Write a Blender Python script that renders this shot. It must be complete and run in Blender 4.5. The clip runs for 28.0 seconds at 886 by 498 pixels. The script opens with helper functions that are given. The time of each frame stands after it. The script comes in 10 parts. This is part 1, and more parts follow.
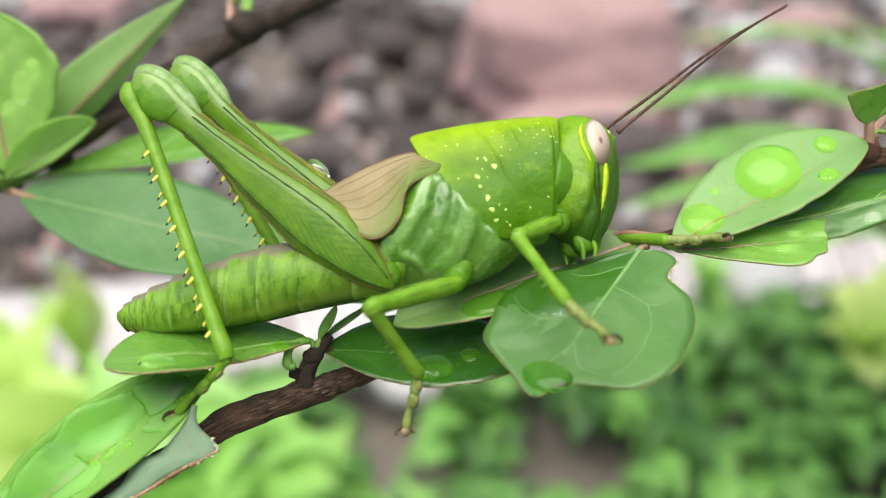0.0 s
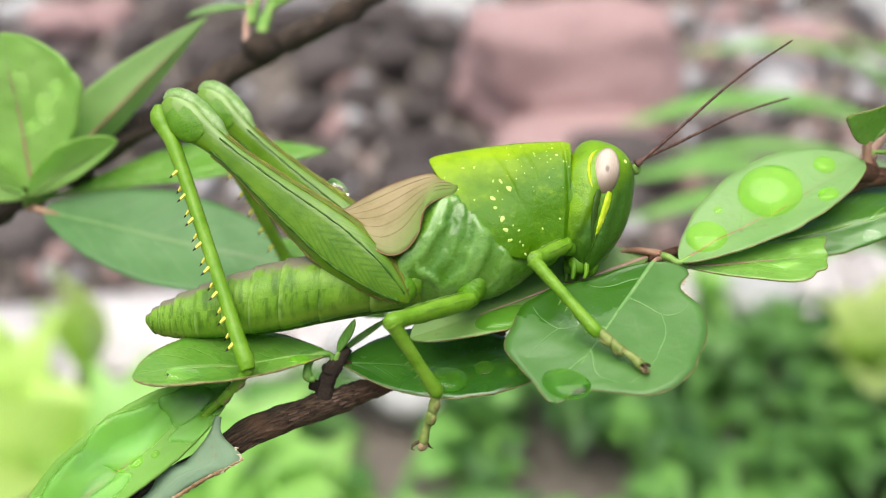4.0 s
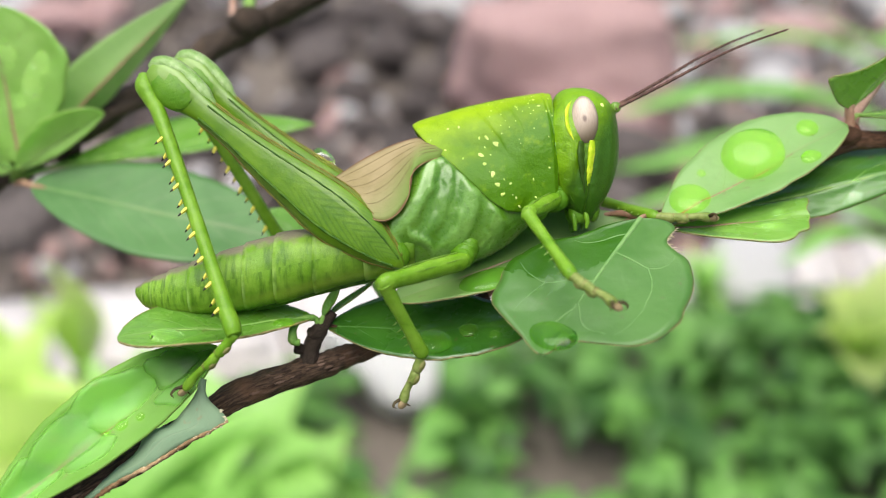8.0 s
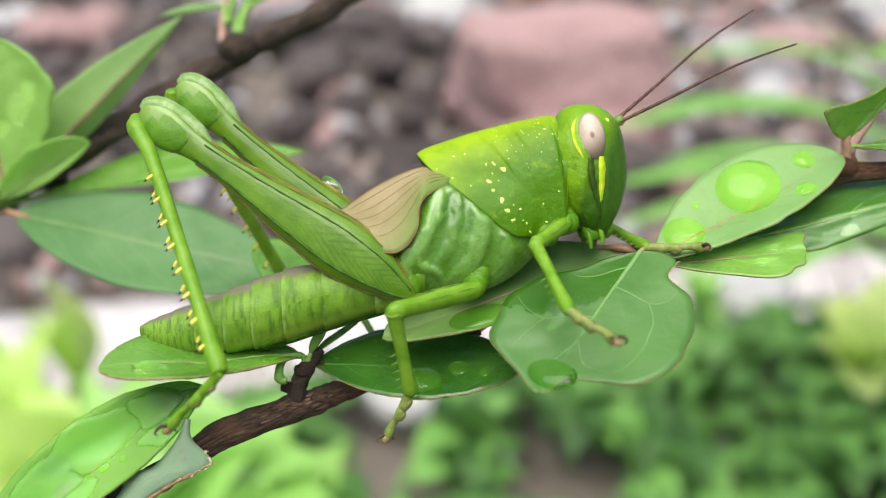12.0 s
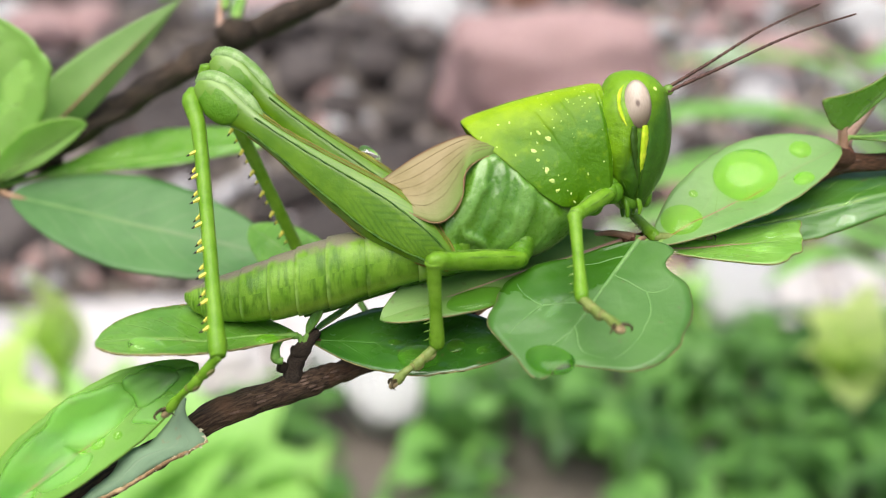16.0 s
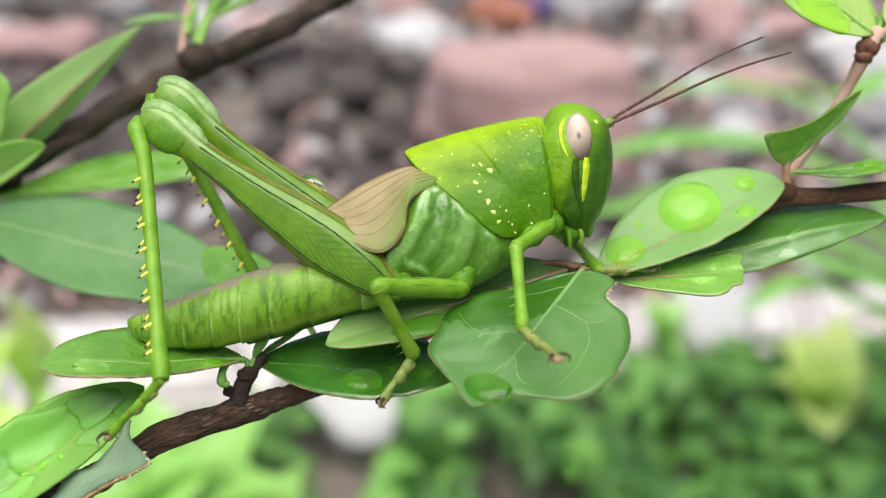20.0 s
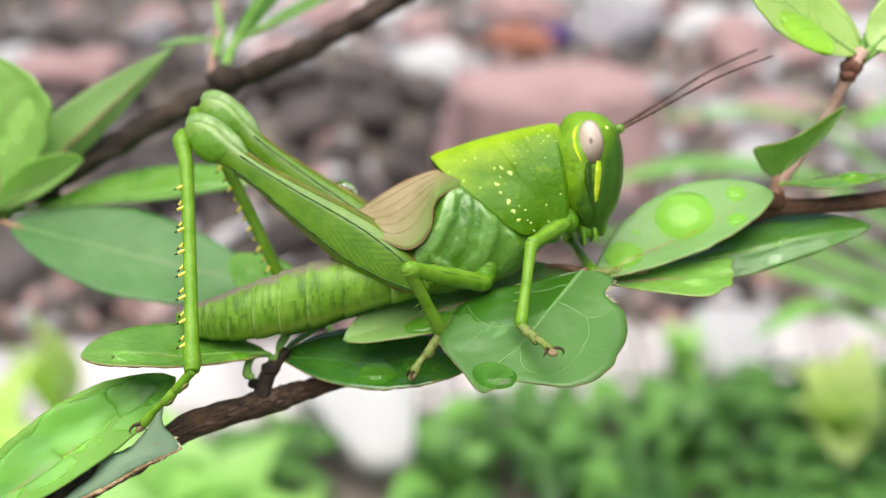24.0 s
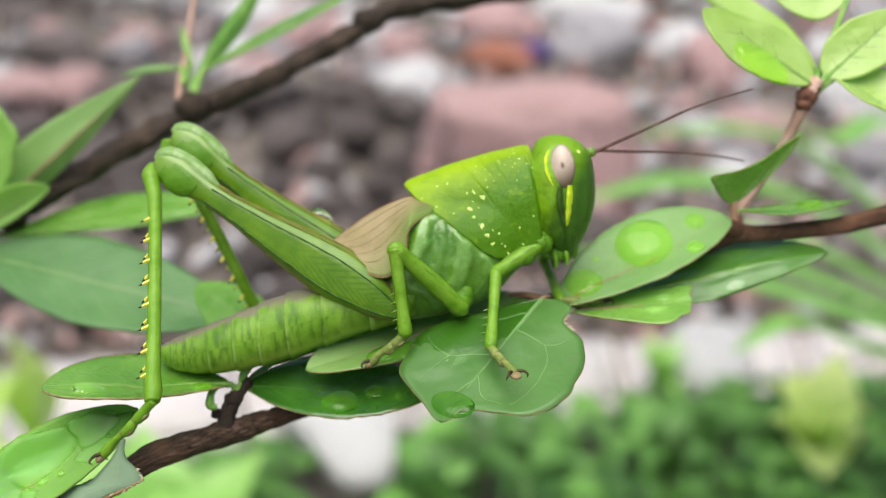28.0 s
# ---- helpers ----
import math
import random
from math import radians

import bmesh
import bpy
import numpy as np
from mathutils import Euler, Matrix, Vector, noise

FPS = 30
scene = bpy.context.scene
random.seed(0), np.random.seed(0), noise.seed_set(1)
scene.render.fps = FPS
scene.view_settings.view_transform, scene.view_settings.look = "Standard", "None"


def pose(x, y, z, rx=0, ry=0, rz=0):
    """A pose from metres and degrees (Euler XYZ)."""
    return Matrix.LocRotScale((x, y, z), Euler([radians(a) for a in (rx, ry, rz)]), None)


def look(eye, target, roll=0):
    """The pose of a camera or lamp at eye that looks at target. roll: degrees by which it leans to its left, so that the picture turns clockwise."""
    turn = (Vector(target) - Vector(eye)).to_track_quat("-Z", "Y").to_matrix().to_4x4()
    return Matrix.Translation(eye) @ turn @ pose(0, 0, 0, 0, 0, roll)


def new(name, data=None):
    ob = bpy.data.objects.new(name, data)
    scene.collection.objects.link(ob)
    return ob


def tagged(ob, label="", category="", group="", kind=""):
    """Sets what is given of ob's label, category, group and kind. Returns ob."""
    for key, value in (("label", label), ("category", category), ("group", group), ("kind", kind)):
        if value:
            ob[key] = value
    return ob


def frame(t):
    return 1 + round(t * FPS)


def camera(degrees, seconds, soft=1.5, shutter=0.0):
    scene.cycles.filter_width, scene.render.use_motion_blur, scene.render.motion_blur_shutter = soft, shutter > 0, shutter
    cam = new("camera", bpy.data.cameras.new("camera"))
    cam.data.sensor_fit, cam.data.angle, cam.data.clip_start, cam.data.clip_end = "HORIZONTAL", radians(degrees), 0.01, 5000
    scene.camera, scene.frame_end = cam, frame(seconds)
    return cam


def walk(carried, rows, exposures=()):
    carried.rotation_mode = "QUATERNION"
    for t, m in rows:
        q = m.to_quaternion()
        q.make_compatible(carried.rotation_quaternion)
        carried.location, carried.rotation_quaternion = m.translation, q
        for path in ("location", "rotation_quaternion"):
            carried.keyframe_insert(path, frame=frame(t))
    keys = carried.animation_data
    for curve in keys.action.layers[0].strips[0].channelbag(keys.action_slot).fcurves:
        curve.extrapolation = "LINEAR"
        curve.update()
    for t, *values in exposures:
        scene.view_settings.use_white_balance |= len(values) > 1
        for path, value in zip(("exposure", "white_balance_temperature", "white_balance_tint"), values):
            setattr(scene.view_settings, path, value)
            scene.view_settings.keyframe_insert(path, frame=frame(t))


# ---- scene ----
# A green grasshopper on a wet leafy twig over a rubble garden, under an overcast sky.
# The stage is the drawing board of the plant: x along the twig, y away, z up across it.
cam = camera(45.0, 28.0, soft=1.1)
cam.data.dof.use_dof = True
cam.data.dof.focus_distance = 0.109
cam.data.dof.aperture_fstop = 17.5
cam.data.dof.aperture_blades = 0
walk(cam, [
    (0, pose(0.00000, -0.09645, 0.70000, 57.00, -0.00, -0.00)),
    (0.5, pose(0.00038, -0.09673, 0.70029, 57.08, 0.01, -0.01)),
    (1, pose(-0.00059, -0.09734, 0.70058, 57.17, -0.00, 0.03)),
    (1.5, pose(-0.00147, -0.09705, 0.70080, 57.19, 0.00, 0.01)),
    (2, pose(-0.00184, -0.09653, 0.70186, 57.28, 0.03, 0.09)),
    (2.5, pose(-0.00269, -0.09742, 0.70301, 57.44, 0.16, 0.14)),
    (4.5, pose(-0.00137, -0.09985, 0.70268, 57.68, -0.05, -0.13)),
    (5, pose(-0.00304, -0.09886, 0.70385, 57.75, -0.05, -0.24)),
    (5.5, pose(-0.00386, -0.09913, 0.70367, 57.75, -0.16, -0.24)),
    (6, pose(-0.00197, -0.10136, 0.70306, 57.79, 0.03, -0.25)),
    (6.5, pose(-0.00022, -0.10321, 0.70215, 57.70, 0.26, -0.15)),
    (7, pose(-0.00129, -0.10387, 0.70133, 57.52, 0.29, -0.04)),
    (7.5, pose(-0.00119, -0.10299, 0.69976, 57.50, 0.18, -0.27)),
    (8, pose(-0.00023, -0.10191, 0.69994, 57.45, 0.18, -0.35)),
    (8.5, pose(0.00045, -0.10089, 0.70179, 57.57, 0.23, -0.29)),
    (9, pose(-0.00063, -0.10197, 0.70010, 57.82, 0.23, -0.36)),
    (9.5, pose(-0.00024, -0.10176, 0.70067, 58.24, 0.12, -0.43)),
    (10, pose(0.00158, -0.10171, 0.70028, 58.30, -0.01, -0.56)),
    (10.5, pose(0.00154, -0.10179, 0.70016, 58.13, 0.06, -0.62)),
    (11, pose(0.00137, -0.10035, 0.70165, 58.16, 0.05, -0.65)),
    (11.5, pose(0.00133, -0.09909, 0.70041, 57.93, 0.11, -0.58)),
    (12, pose(0.00066, -0.09872, 0.70103, 58.00, 0.22, -0.51)),
    (12.5, pose(-0.00015, -0.09995, 0.70148, 58.05, 0.01, -0.43)),
    (14.5, pose(-0.00105, -0.09932, 0.70125, 58.23, -0.60, -0.54)),
    (15, pose(-0.00169, -0.09871, 0.70215, 58.34, -0.69, -0.57)),
    (15.5, pose(-0.00088, -0.09897, 0.70190, 58.34, -0.84, -0.61)),
    (16, pose(-0.00052, -0.09997, 0.69912, 58.25, -0.90, -0.64)),
    (16.5, pose(0.00128, -0.09964, 0.69922, 58.21, -0.89, -0.68)),
    (17, pose(0.00094, -0.09964, 0.69922, 58.41, -0.95, -0.68)),
    (17.5, pose(0.00243, -0.09949, 0.70079, 58.82, -1.29, -0.83)),
    (18, pose(0.00321, -0.09895, 0.70114, 59.24, -1.72, -1.00)),
    (18.5, pose(0.00278, -0.09982, 0.70185, 59.63, -1.93, -1.06)),
    (19, pose(0.00194, -0.09980, 0.70112, 59.63, -2.19, -1.06)),
    (19.5, pose(0.00219, -0.10031, 0.69949, 59.55, -2.29, -1.00)),
    (20, pose(0.00303, -0.10113, 0.70031, 59.54, -2.13, -1.06)),
    (20.5, pose(0.00666, -0.10300, 0.69843, 59.59, -2.02, -1.22)),
    (21, pose(0.00559, -0.10410, 0.70048, 59.86, -1.99, -1.10)),
    (21.5, pose(0.00458, -0.10511, 0.70248, 60.21, -1.92, -0.86)),
    (23.5, pose(0.00557, -0.11053, 0.70172, 60.80, -1.74, -0.18)),
    (24, pose(0.00388, -0.10992, 0.70247, 60.93, -1.83, -0.03)),
    (24.5, pose(0.00376, -0.10915, 0.70244, 60.92, -1.83, -0.06)),
    (25, pose(0.00410, -0.10832, 0.70179, 60.93, -1.90, 0.00)),
    (25.5, pose(0.00483, -0.10825, 0.70285, 61.18, -1.90, 0.31)),
    (26, pose(0.00600, -0.10904, 0.70000, 61.05, -1.87, 0.18)),
    (26.5, pose(0.00560, -0.10986, 0.69995, 61.01, -1.87, -0.35)),
    (27, pose(0.00844, -0.11107, 0.70120, 61.27, -1.48, -0.71)),
    (27.5, pose(0.00949, -0.11034, 0.70279, 61.70, -1.73, -1.00)),
    (28, pose(0.00615, -0.11013, 0.70446, 61.79, -1.98, -1.04)),
], exposures=[(0.0, 0.45), (25.0, 0.45), (27.0, 0.36), (28.0, 0.30)])

STAGE = pose(0.00015, -0.00750, 0.63968, -32.551, 0.176, -0.347)

# ---- sky and sun ----
world = bpy.data.worlds.new("overcast")
scene.world = world
world.use_nodes = True
wn = world.node_tree
sky = wn.nodes.new("ShaderNodeTexSky")
sky.sky_type = "NISHITA"
sky.sun_disc = False
sky.sun_elevation = radians(76)
sky.sun_rotation = radians(200)
sky.air_density, sky.dust_density, sky.ozone_density = 1.0, 4.0, 1.0
wn.nodes["Background"].inputs["Strength"].default_value = 0.10
wn.links.new(sky.outputs[0], wn.nodes["Background"].inputs["Color"])
sun_lamp = bpy.data.lights.new("sun", "SUN")
sun_lamp.energy, sun_lamp.angle, sun_lamp.color = 3.6, radians(66), (1.0, 0.97, 0.92)
sun = new("sun", sun_lamp)
sun.matrix_world = look((-0.5, -0.55, 3.0), (0.0, 0.0, 0.0))


# ---- materials ----
class Nodes:
    """A short way to write node materials."""

    def __init__(self, name):
        self.material = bpy.data.materials.new(name)
        self.material.use_nodes = True
        self.tree = self.material.node_tree
        self.bsdf = self.tree.nodes["Principled BSDF"]
        self.out = self.tree.nodes["Material Output"]

    def feed(self, socket, value):
        if isinstance(value, bpy.types.NodeSocket):
            self.tree.links.new(value, socket)
        else:
            socket.default_value = value

    def add(self, kind, out=0, settings=(), **inputs):
        n = self.tree.nodes.new("ShaderNode" + kind)
        for key, value in settings:
            if key == "operation":
                n.operation = value
            elif key == "blend_type":
                n.blend_type = value
            elif key == "feature":
                n.feature = value
            elif key == "data_type":
                n.data_type = value
        for key, value in inputs.items():
            self.feed(n.inputs[int(key[1:]) if key[0] == "i" and key[1:].isdigit() else key.replace("_", " ")], value)
        return n.outputs[out]

    def math(self, op, a, b=0.0, c=0.0):
        return self.add("Math", 0, (("operation", op),), i0=a, i1=b, i2=c)

    def mix(self, fac, a, b, blend="MIX"):
        n = self.tree.nodes.new("ShaderNodeMixRGB")
        n.blend_type = blend
        self.feed(n.inputs[0], fac)
        self.feed(n.inputs[1], a if not isinstance(a, tuple) else (*a, 1))
        self.feed(n.inputs[2], b if not isinstance(b, tuple) else (*b, 1))
        return n.outputs[0]

    def noise(self, scale, detail=3.0, rough=0.55, vector=None):
        n = self.tree.nodes.new("ShaderNodeTexNoise")
        n.inputs["Scale"].default_value, n.inputs["Detail"].default_value, n.inputs["Roughness"].default_value = scale, detail, rough
        self.tree.links.new(self.coords("Object") if vector is None else vector, n.inputs["Vector"])
        return n.outputs[0]

    def step(self, value, low, high):
        n = self.tree.nodes.new("ShaderNodeMapRange")
        n.interpolation_type = "SMOOTHSTEP"
        self.feed(n.inputs[0], value)
        n.inputs[1].default_value, n.inputs[2].default_value = low, high
        return n.outputs[0]

    def coords(self, which="Object"):
        return self.tree.nodes.new("ShaderNodeTexCoord").outputs[which]

    def bump(self, height, strength=0.3, distance=0.0002):
        n = self.tree.nodes.new("ShaderNodeBump")
        n.inputs["Strength"].default_value, n.inputs["Distance"].default_value = strength, distance
        self.tree.links.new(height, n.inputs["Height"])
        self.tree.links.new(n.outputs[0], self.bsdf.inputs["Normal"])

    def done(self, color, rough, metal=0.0, coat=0.0, see_light=0.0, light_color=None, sub=0.0, shine=0.5):
        b = self.bsdf
        b.inputs["Specular IOR Level"].default_value = shine
        self.feed(b.inputs["Base Color"], color if not isinstance(color, tuple) else (*color, 1))
        self.feed(b.inputs["Roughness"], rough)
        b.inputs["Metallic"].default_value = metal
        b.inputs["Coat Weight"].default_value = coat
        b.inputs["Coat Roughness"].default_value = 0.12
        if sub:
            b.inputs["Subsurface Weight"].default_value = sub
            b.inputs["Subsurface Radius"].default_value = (0.0006, 0.0009, 0.0003)
            b.inputs["Subsurface Scale"].default_value = 1.0
        if see_light:
            t = self.tree.nodes.new("ShaderNodeBsdfTranslucent")
            self.feed(t.inputs["Color"], light_color if not isinstance(light_color, tuple) else (*light_color, 1))
            m = self.tree.nodes.new("ShaderNodeMixShader")
            m.inputs[0].default_value = see_light
            self.tree.links.new(b.outputs[0], m.inputs[1])
            self.tree.links.new(t.outputs[0], m.inputs[2])
            self.tree.links.new(m.outputs[0], self.out.inputs[0])
        return self.material


def uv_axes(k):
    s = k.tree.nodes.new("ShaderNodeSeparateXYZ")
    k.tree.links.new(k.coords("UV"), s.inputs[0])
    return s.outputs[0], s.outputs[1]


def leaf_material(name, dark, light, vein, rim, rough=0.32, lit=(0.30, 0.55, 0.04), light_share=0.28, pairs=9.0, vein_strength=0.6, coat=0.35, shine=0.6, wave=4.5, soaked=None):
    """Leaf skin: midrib and paired side veins along the blade, mottling, a thin coloured margin."""
    k = Nodes(name)
    u, v = uv_axes(k)
    side = k.math("ABSOLUTE", k.math("MULTIPLY", k.math("SUBTRACT", v, 0.5), 2.0))
    wob = k.noise(260.0, 2.0)
    t = k.math("ADD", k.math("SUBTRACT", k.math("MULTIPLY", u, pairs), k.math("MULTIPLY", side, 2.4)), k.math("MULTIPLY", wob, 0.5))
    f = k.math("ABSOLUTE", k.math("SUBTRACT", k.math("FRACT", t), 0.5))
    vein_line = k.math("SUBTRACT", 1.0, k.step(f, 0.0, 0.085))
    vein_line = k.math("MULTIPLY", vein_line, k.math("SUBTRACT", 1.0, k.step(side, 0.55, 1.0)))
    rib = k.math("SUBTRACT", 1.0, k.step(side, 0.02, 0.07))
    lines = k.math("MAXIMUM", k.math("MULTIPLY", vein_line, 0.55), rib)
    blotch = k.step(k.noise(120.0, 3.0), 0.3, 0.7)
    grain = k.noise(2600.0, 4.0, 0.7)
    color = k.mix(blotch, dark, light)
    color = k.mix(k.math("MULTIPLY", k.step(grain, 0.4, 0.75), 0.25), color, light)
    color = k.mix(k.math("MULTIPLY", lines, vein_strength), color, vein)
    spots = k.step(k.noise(900.0, 1.0), 0.70, 0.76)
    color = k.mix(k.math("MULTIPLY", spots, 0.35), color, rim)
    color = k.mix(k.math("MULTIPLY", k.step(side, 0.97, 1.0), 0.35), color, rim)
    if soaked is not None:
        # a ragged patch where rain has soaked the skin: deeper green and smoother
        du, dv = (k.math("DIVIDE", k.math("SUBTRACT", a, c), w) for a, c, w in ((u, soaked[0], soaked[2]), (v, soaked[1], soaked[3])))
        far = k.math("ADD", k.math("ADD", k.math("MULTIPLY", du, du), k.math("MULTIPLY", dv, dv)), k.math("MULTIPLY", k.math("SUBTRACT", k.noise(420.0, 3.0, 0.6), 0.5), 1.6))
        wet = k.math("SUBTRACT", 1.0, k.step(far, 0.96, 1.06))
        color = k.mix(k.math("MULTIPLY", wet, 0.85), color, soaked[4])
        rough = k.math("SUBTRACT", rough, k.math("MULTIPLY", wet, 0.18))
    height = k.math("ADD", k.math("MULTIPLY", grain, 0.30), k.math("ADD", k.math("MULTIPLY", lines, -min(0.6, 1.5 * vein_strength)), k.math("MULTIPLY", k.noise(230.0, 3.0), wave)))
    k.bump(height, 0.55, 0.00015)
    r = k.math("ADD", rough, k.math("MULTIPLY", k.noise(300.0, 3.0), 0.20))
    return k.done(color, r, see_light=light_share, light_color=lit, coat=coat, shine=shine)


LEAF_ROUND = leaf_material("leaf_skin_round", (0.061, 0.180, 0.026), (0.094, 0.230, 0.044), (0.30, 0.42, 0.18), (0.16, 0.10, 0.06), 0.32, (0.22, 0.44, 0.06), 0.22, 4.0, 0.05, 0.15, 0.5, 2.0, (0.22, 0.20, 0.27, 0.30, (0.036, 0.138, 0.006)))
LEAF_DEEP = leaf_material("leaf_skin_deep", (0.022, 0.100, 0.008), (0.050, 0.170, 0.016), (0.10, 0.23, 0.05), (0.14, 0.07, 0.04), 0.16, (0.15, 0.40, 0.03), 0.14, 9.0, 0.18)
LEAF_UNDER = leaf_material("leaf_skin_under", (0.165, 0.325, 0.070), (0.240, 0.410, 0.115), (0.30, 0.28, 0.16), (0.16, 0.09, 0.05), 0.38, (0.26, 0.50, 0.06), 0.24, 8.0, 0.15, 0.1, 0.5, 2.0)
LEAF_MID = leaf_material("leaf_skin_mid", (0.060, 0.190, 0.020), (0.115, 0.275, 0.048), (0.24, 0.40, 0.12), (0.16, 0.09, 0.05), 0.22, (0.22, 0.50, 0.04), 0.22, 8.0, 0.25)
LEAF_FRESH = leaf_material("leaf_skin_fresh", (0.100, 0.285, 0.026), (0.195, 0.410, 0.060), (0.32, 0.46, 0.16), (0.18, 0.08, 0.05), 0.18, (0.30, 0.58, 0.04), 0.30, 8.0, 0.4)
LEAF_PALE = leaf_material("leaf_skin_pale", (0.172, 0.358, 0.088), (0.244, 0.436, 0.138), (0.34, 0.20, 0.14), (0.20, 0.12, 0.08), 0.36, (0.30, 0.54, 0.10), 0.26, 6.0, 0.15, 0.15, 0.45)
LEAF_YOUNG = leaf_material("leaf_skin_young", (0.42, 0.62, 0.12), (0.56, 0.74, 0.24), (0.50, 0.66, 0.20), (0.32, 0.36, 0.08), 0.28, (0.50, 0.80, 0.08), 0.40)
LEAF_BACK = leaf_material("leaf_skin_back", (0.30, 0.55, 0.11), (0.45, 0.70, 0.20), (0.36, 0.50, 0.20), (0.20, 0.16, 0.06), 0.22, (0.52, 0.82, 0.20), 0.48, 8.0, 0.3)
LEAF_WET = leaf_material("leaf_skin_wet", (0.17, 0.40, 0.050), (0.29, 0.53, 0.10), (0.40, 0.56, 0.20), (0.24, 0.20, 0.08), 0.16, (0.40, 0.70, 0.08), 0.34, 8.0, 0.3)
LEAF_SODDEN = leaf_material("leaf_skin_sodden", (0.135, 0.335, 0.034), (0.190, 0.410, 0.062), (0.26, 0.44, 0.12), (0.24, 0.20, 0.08), 0.34, (0.34, 0.62, 0.08), 0.20, 8.0, 0.06, 0.0, 0.25, 2.0)
LEAF_TEAL = leaf_material("leaf_skin_teal", (0.066, 0.180, 0.046), (0.108, 0.250, 0.074), (0.30, 0.34, 0.18), (0.08, 0.12, 0.05), 0.42, (0.16, 0.40, 0.08), 0.22, 8.0, 0.35, 0.1, 0.4)
LEAF_GREY = leaf_material("leaf_underside_grey", (0.190, 0.308, 0.180), (0.252, 0.372, 0.222), (0.30, 0.38, 0.24), (0.32, 0.22, 0.12), 0.6, (0.22, 0.36, 0.14), 0.18, 8.0, 0.3, 0.0, 0.3)


def bark_material(name, dark, light, red):
    k = Nodes(name)
    u, v = uv_axes(k)
    comb = k.tree.nodes.new("ShaderNodeCombineXYZ")
    k.feed(comb.inputs[0], k.math("MULTIPLY", u, 26.0))
    k.feed(comb.inputs[1], k.math("MULTIPLY", v, 14.0))
    fibre = k.noise(2.2, 5.0, 0.7, comb.outputs[0])
    patch = k.noise(180.0, 3.0)
    grain = k.noise(1500.0, 4.0, 0.7)
    color = k.mix(k.step(fibre, 0.38, 0.64), dark, light)
    color = k.mix(k.math("MULTIPLY", k.step(patch, 0.52, 0.70), 0.6), color, red)
    color = k.mix(k.math("MULTIPLY", k.step(grain, 0.6, 0.8), 0.4), color, light)
    k.bump(k.math("ADD", fibre, k.math("MULTIPLY", grain, 0.5)), 0.9, 0.0004)
    return k.done(color, k.math("ADD", 0.45, k.math("MULTIPLY", fibre, 0.3)), shine=0.22)


BARK = bark_material("bark_brown", (0.024, 0.014, 0.009), (0.118, 0.074, 0.045), (0.17, 0.092, 0.050))
BARK_RED = bark_material("bark_reddish", (0.06, 0.030, 0.017), (0.18, 0.092, 0.052), (0.25, 0.122, 0.070))
BARK_FLECK = bark_material("bark_fleck", (0.07, 0.042, 0.028), (0.24, 0.16, 0.115), (0.20, 0.12, 0.08))
BARK_DARK = bark_material("bark_dark", (0.022, 0.016, 0.011), (0.085, 0.062, 0.045), (0.10, 0.068, 0.045))


def plain(name, a, b, scale, rough, coat=0.0, sub=0.0, bump=0.3, lit=0.0, depth=0.45):
    """A mottled skin of two tones at two scales."""
    k = Nodes(name)
    big = k.step(k.noise(scale, 3.0), 0.3, 0.7)
    fine = k.noise(scale * 9.0, 4.0, 0.7)
    color = k.mix(big, a, b)
    color = k.mix(k.math("MULTIPLY", k.step(fine, 0.45, 0.8), 0.3), color, b)
    dark = k.step(k.noise(scale * 2.7, 4.0, 0.65), 0.52, 0.78)
    color = k.mix(k.math("MULTIPLY", dark, depth), color, tuple(0.45 * x for x in a))
    k.bump(k.math("ADD", fine, k.noise(scale * 3.0, 2.0)), bump, 0.00018)
    r = k.math("ADD", rough, k.math("MULTIPLY", fine, 0.12))
    return k.done(color, r, coat=coat, sub=sub, see_light=lit, light_color=b, shine=0.20)


VEIN_PALE = plain("vein_pale", (0.135, 0.285, 0.080), (0.195, 0.345, 0.115), 600.0, 0.4)
VEIN_DEEP = plain("vein_deep", (0.055, 0.170, 0.018), (0.085, 0.220, 0.030), 600.0, 0.35)
RIM = plain("leaf_rim_brown", (0.13, 0.12, 0.035), (0.30, 0.27, 0.11), 900.0, 0.5)
CHEWED_PALE = plain("chewed_fibre", (0.42, 0.36, 0.20), (0.66, 0.60, 0.42), 900.0, 0.6)
STEM_GREEN = plain("stem_green", (0.13, 0.30, 0.05), (0.26, 0.42, 0.10), 600.0, 0.4)
STEM_PALE = plain("stem_pale_pink", (0.44, 0.27, 0.20), (0.56, 0.38, 0.30), 500.0, 0.5)
NODE_BROWN = plain("shoot_node_brown", (0.10, 0.040, 0.026), (0.22, 0.10, 0.065), 900.0, 0.5)
STEM_RED = plain("stem_pinkish", (0.30, 0.16, 0.10), (0.42, 0.27, 0.17), 500.0, 0.5)


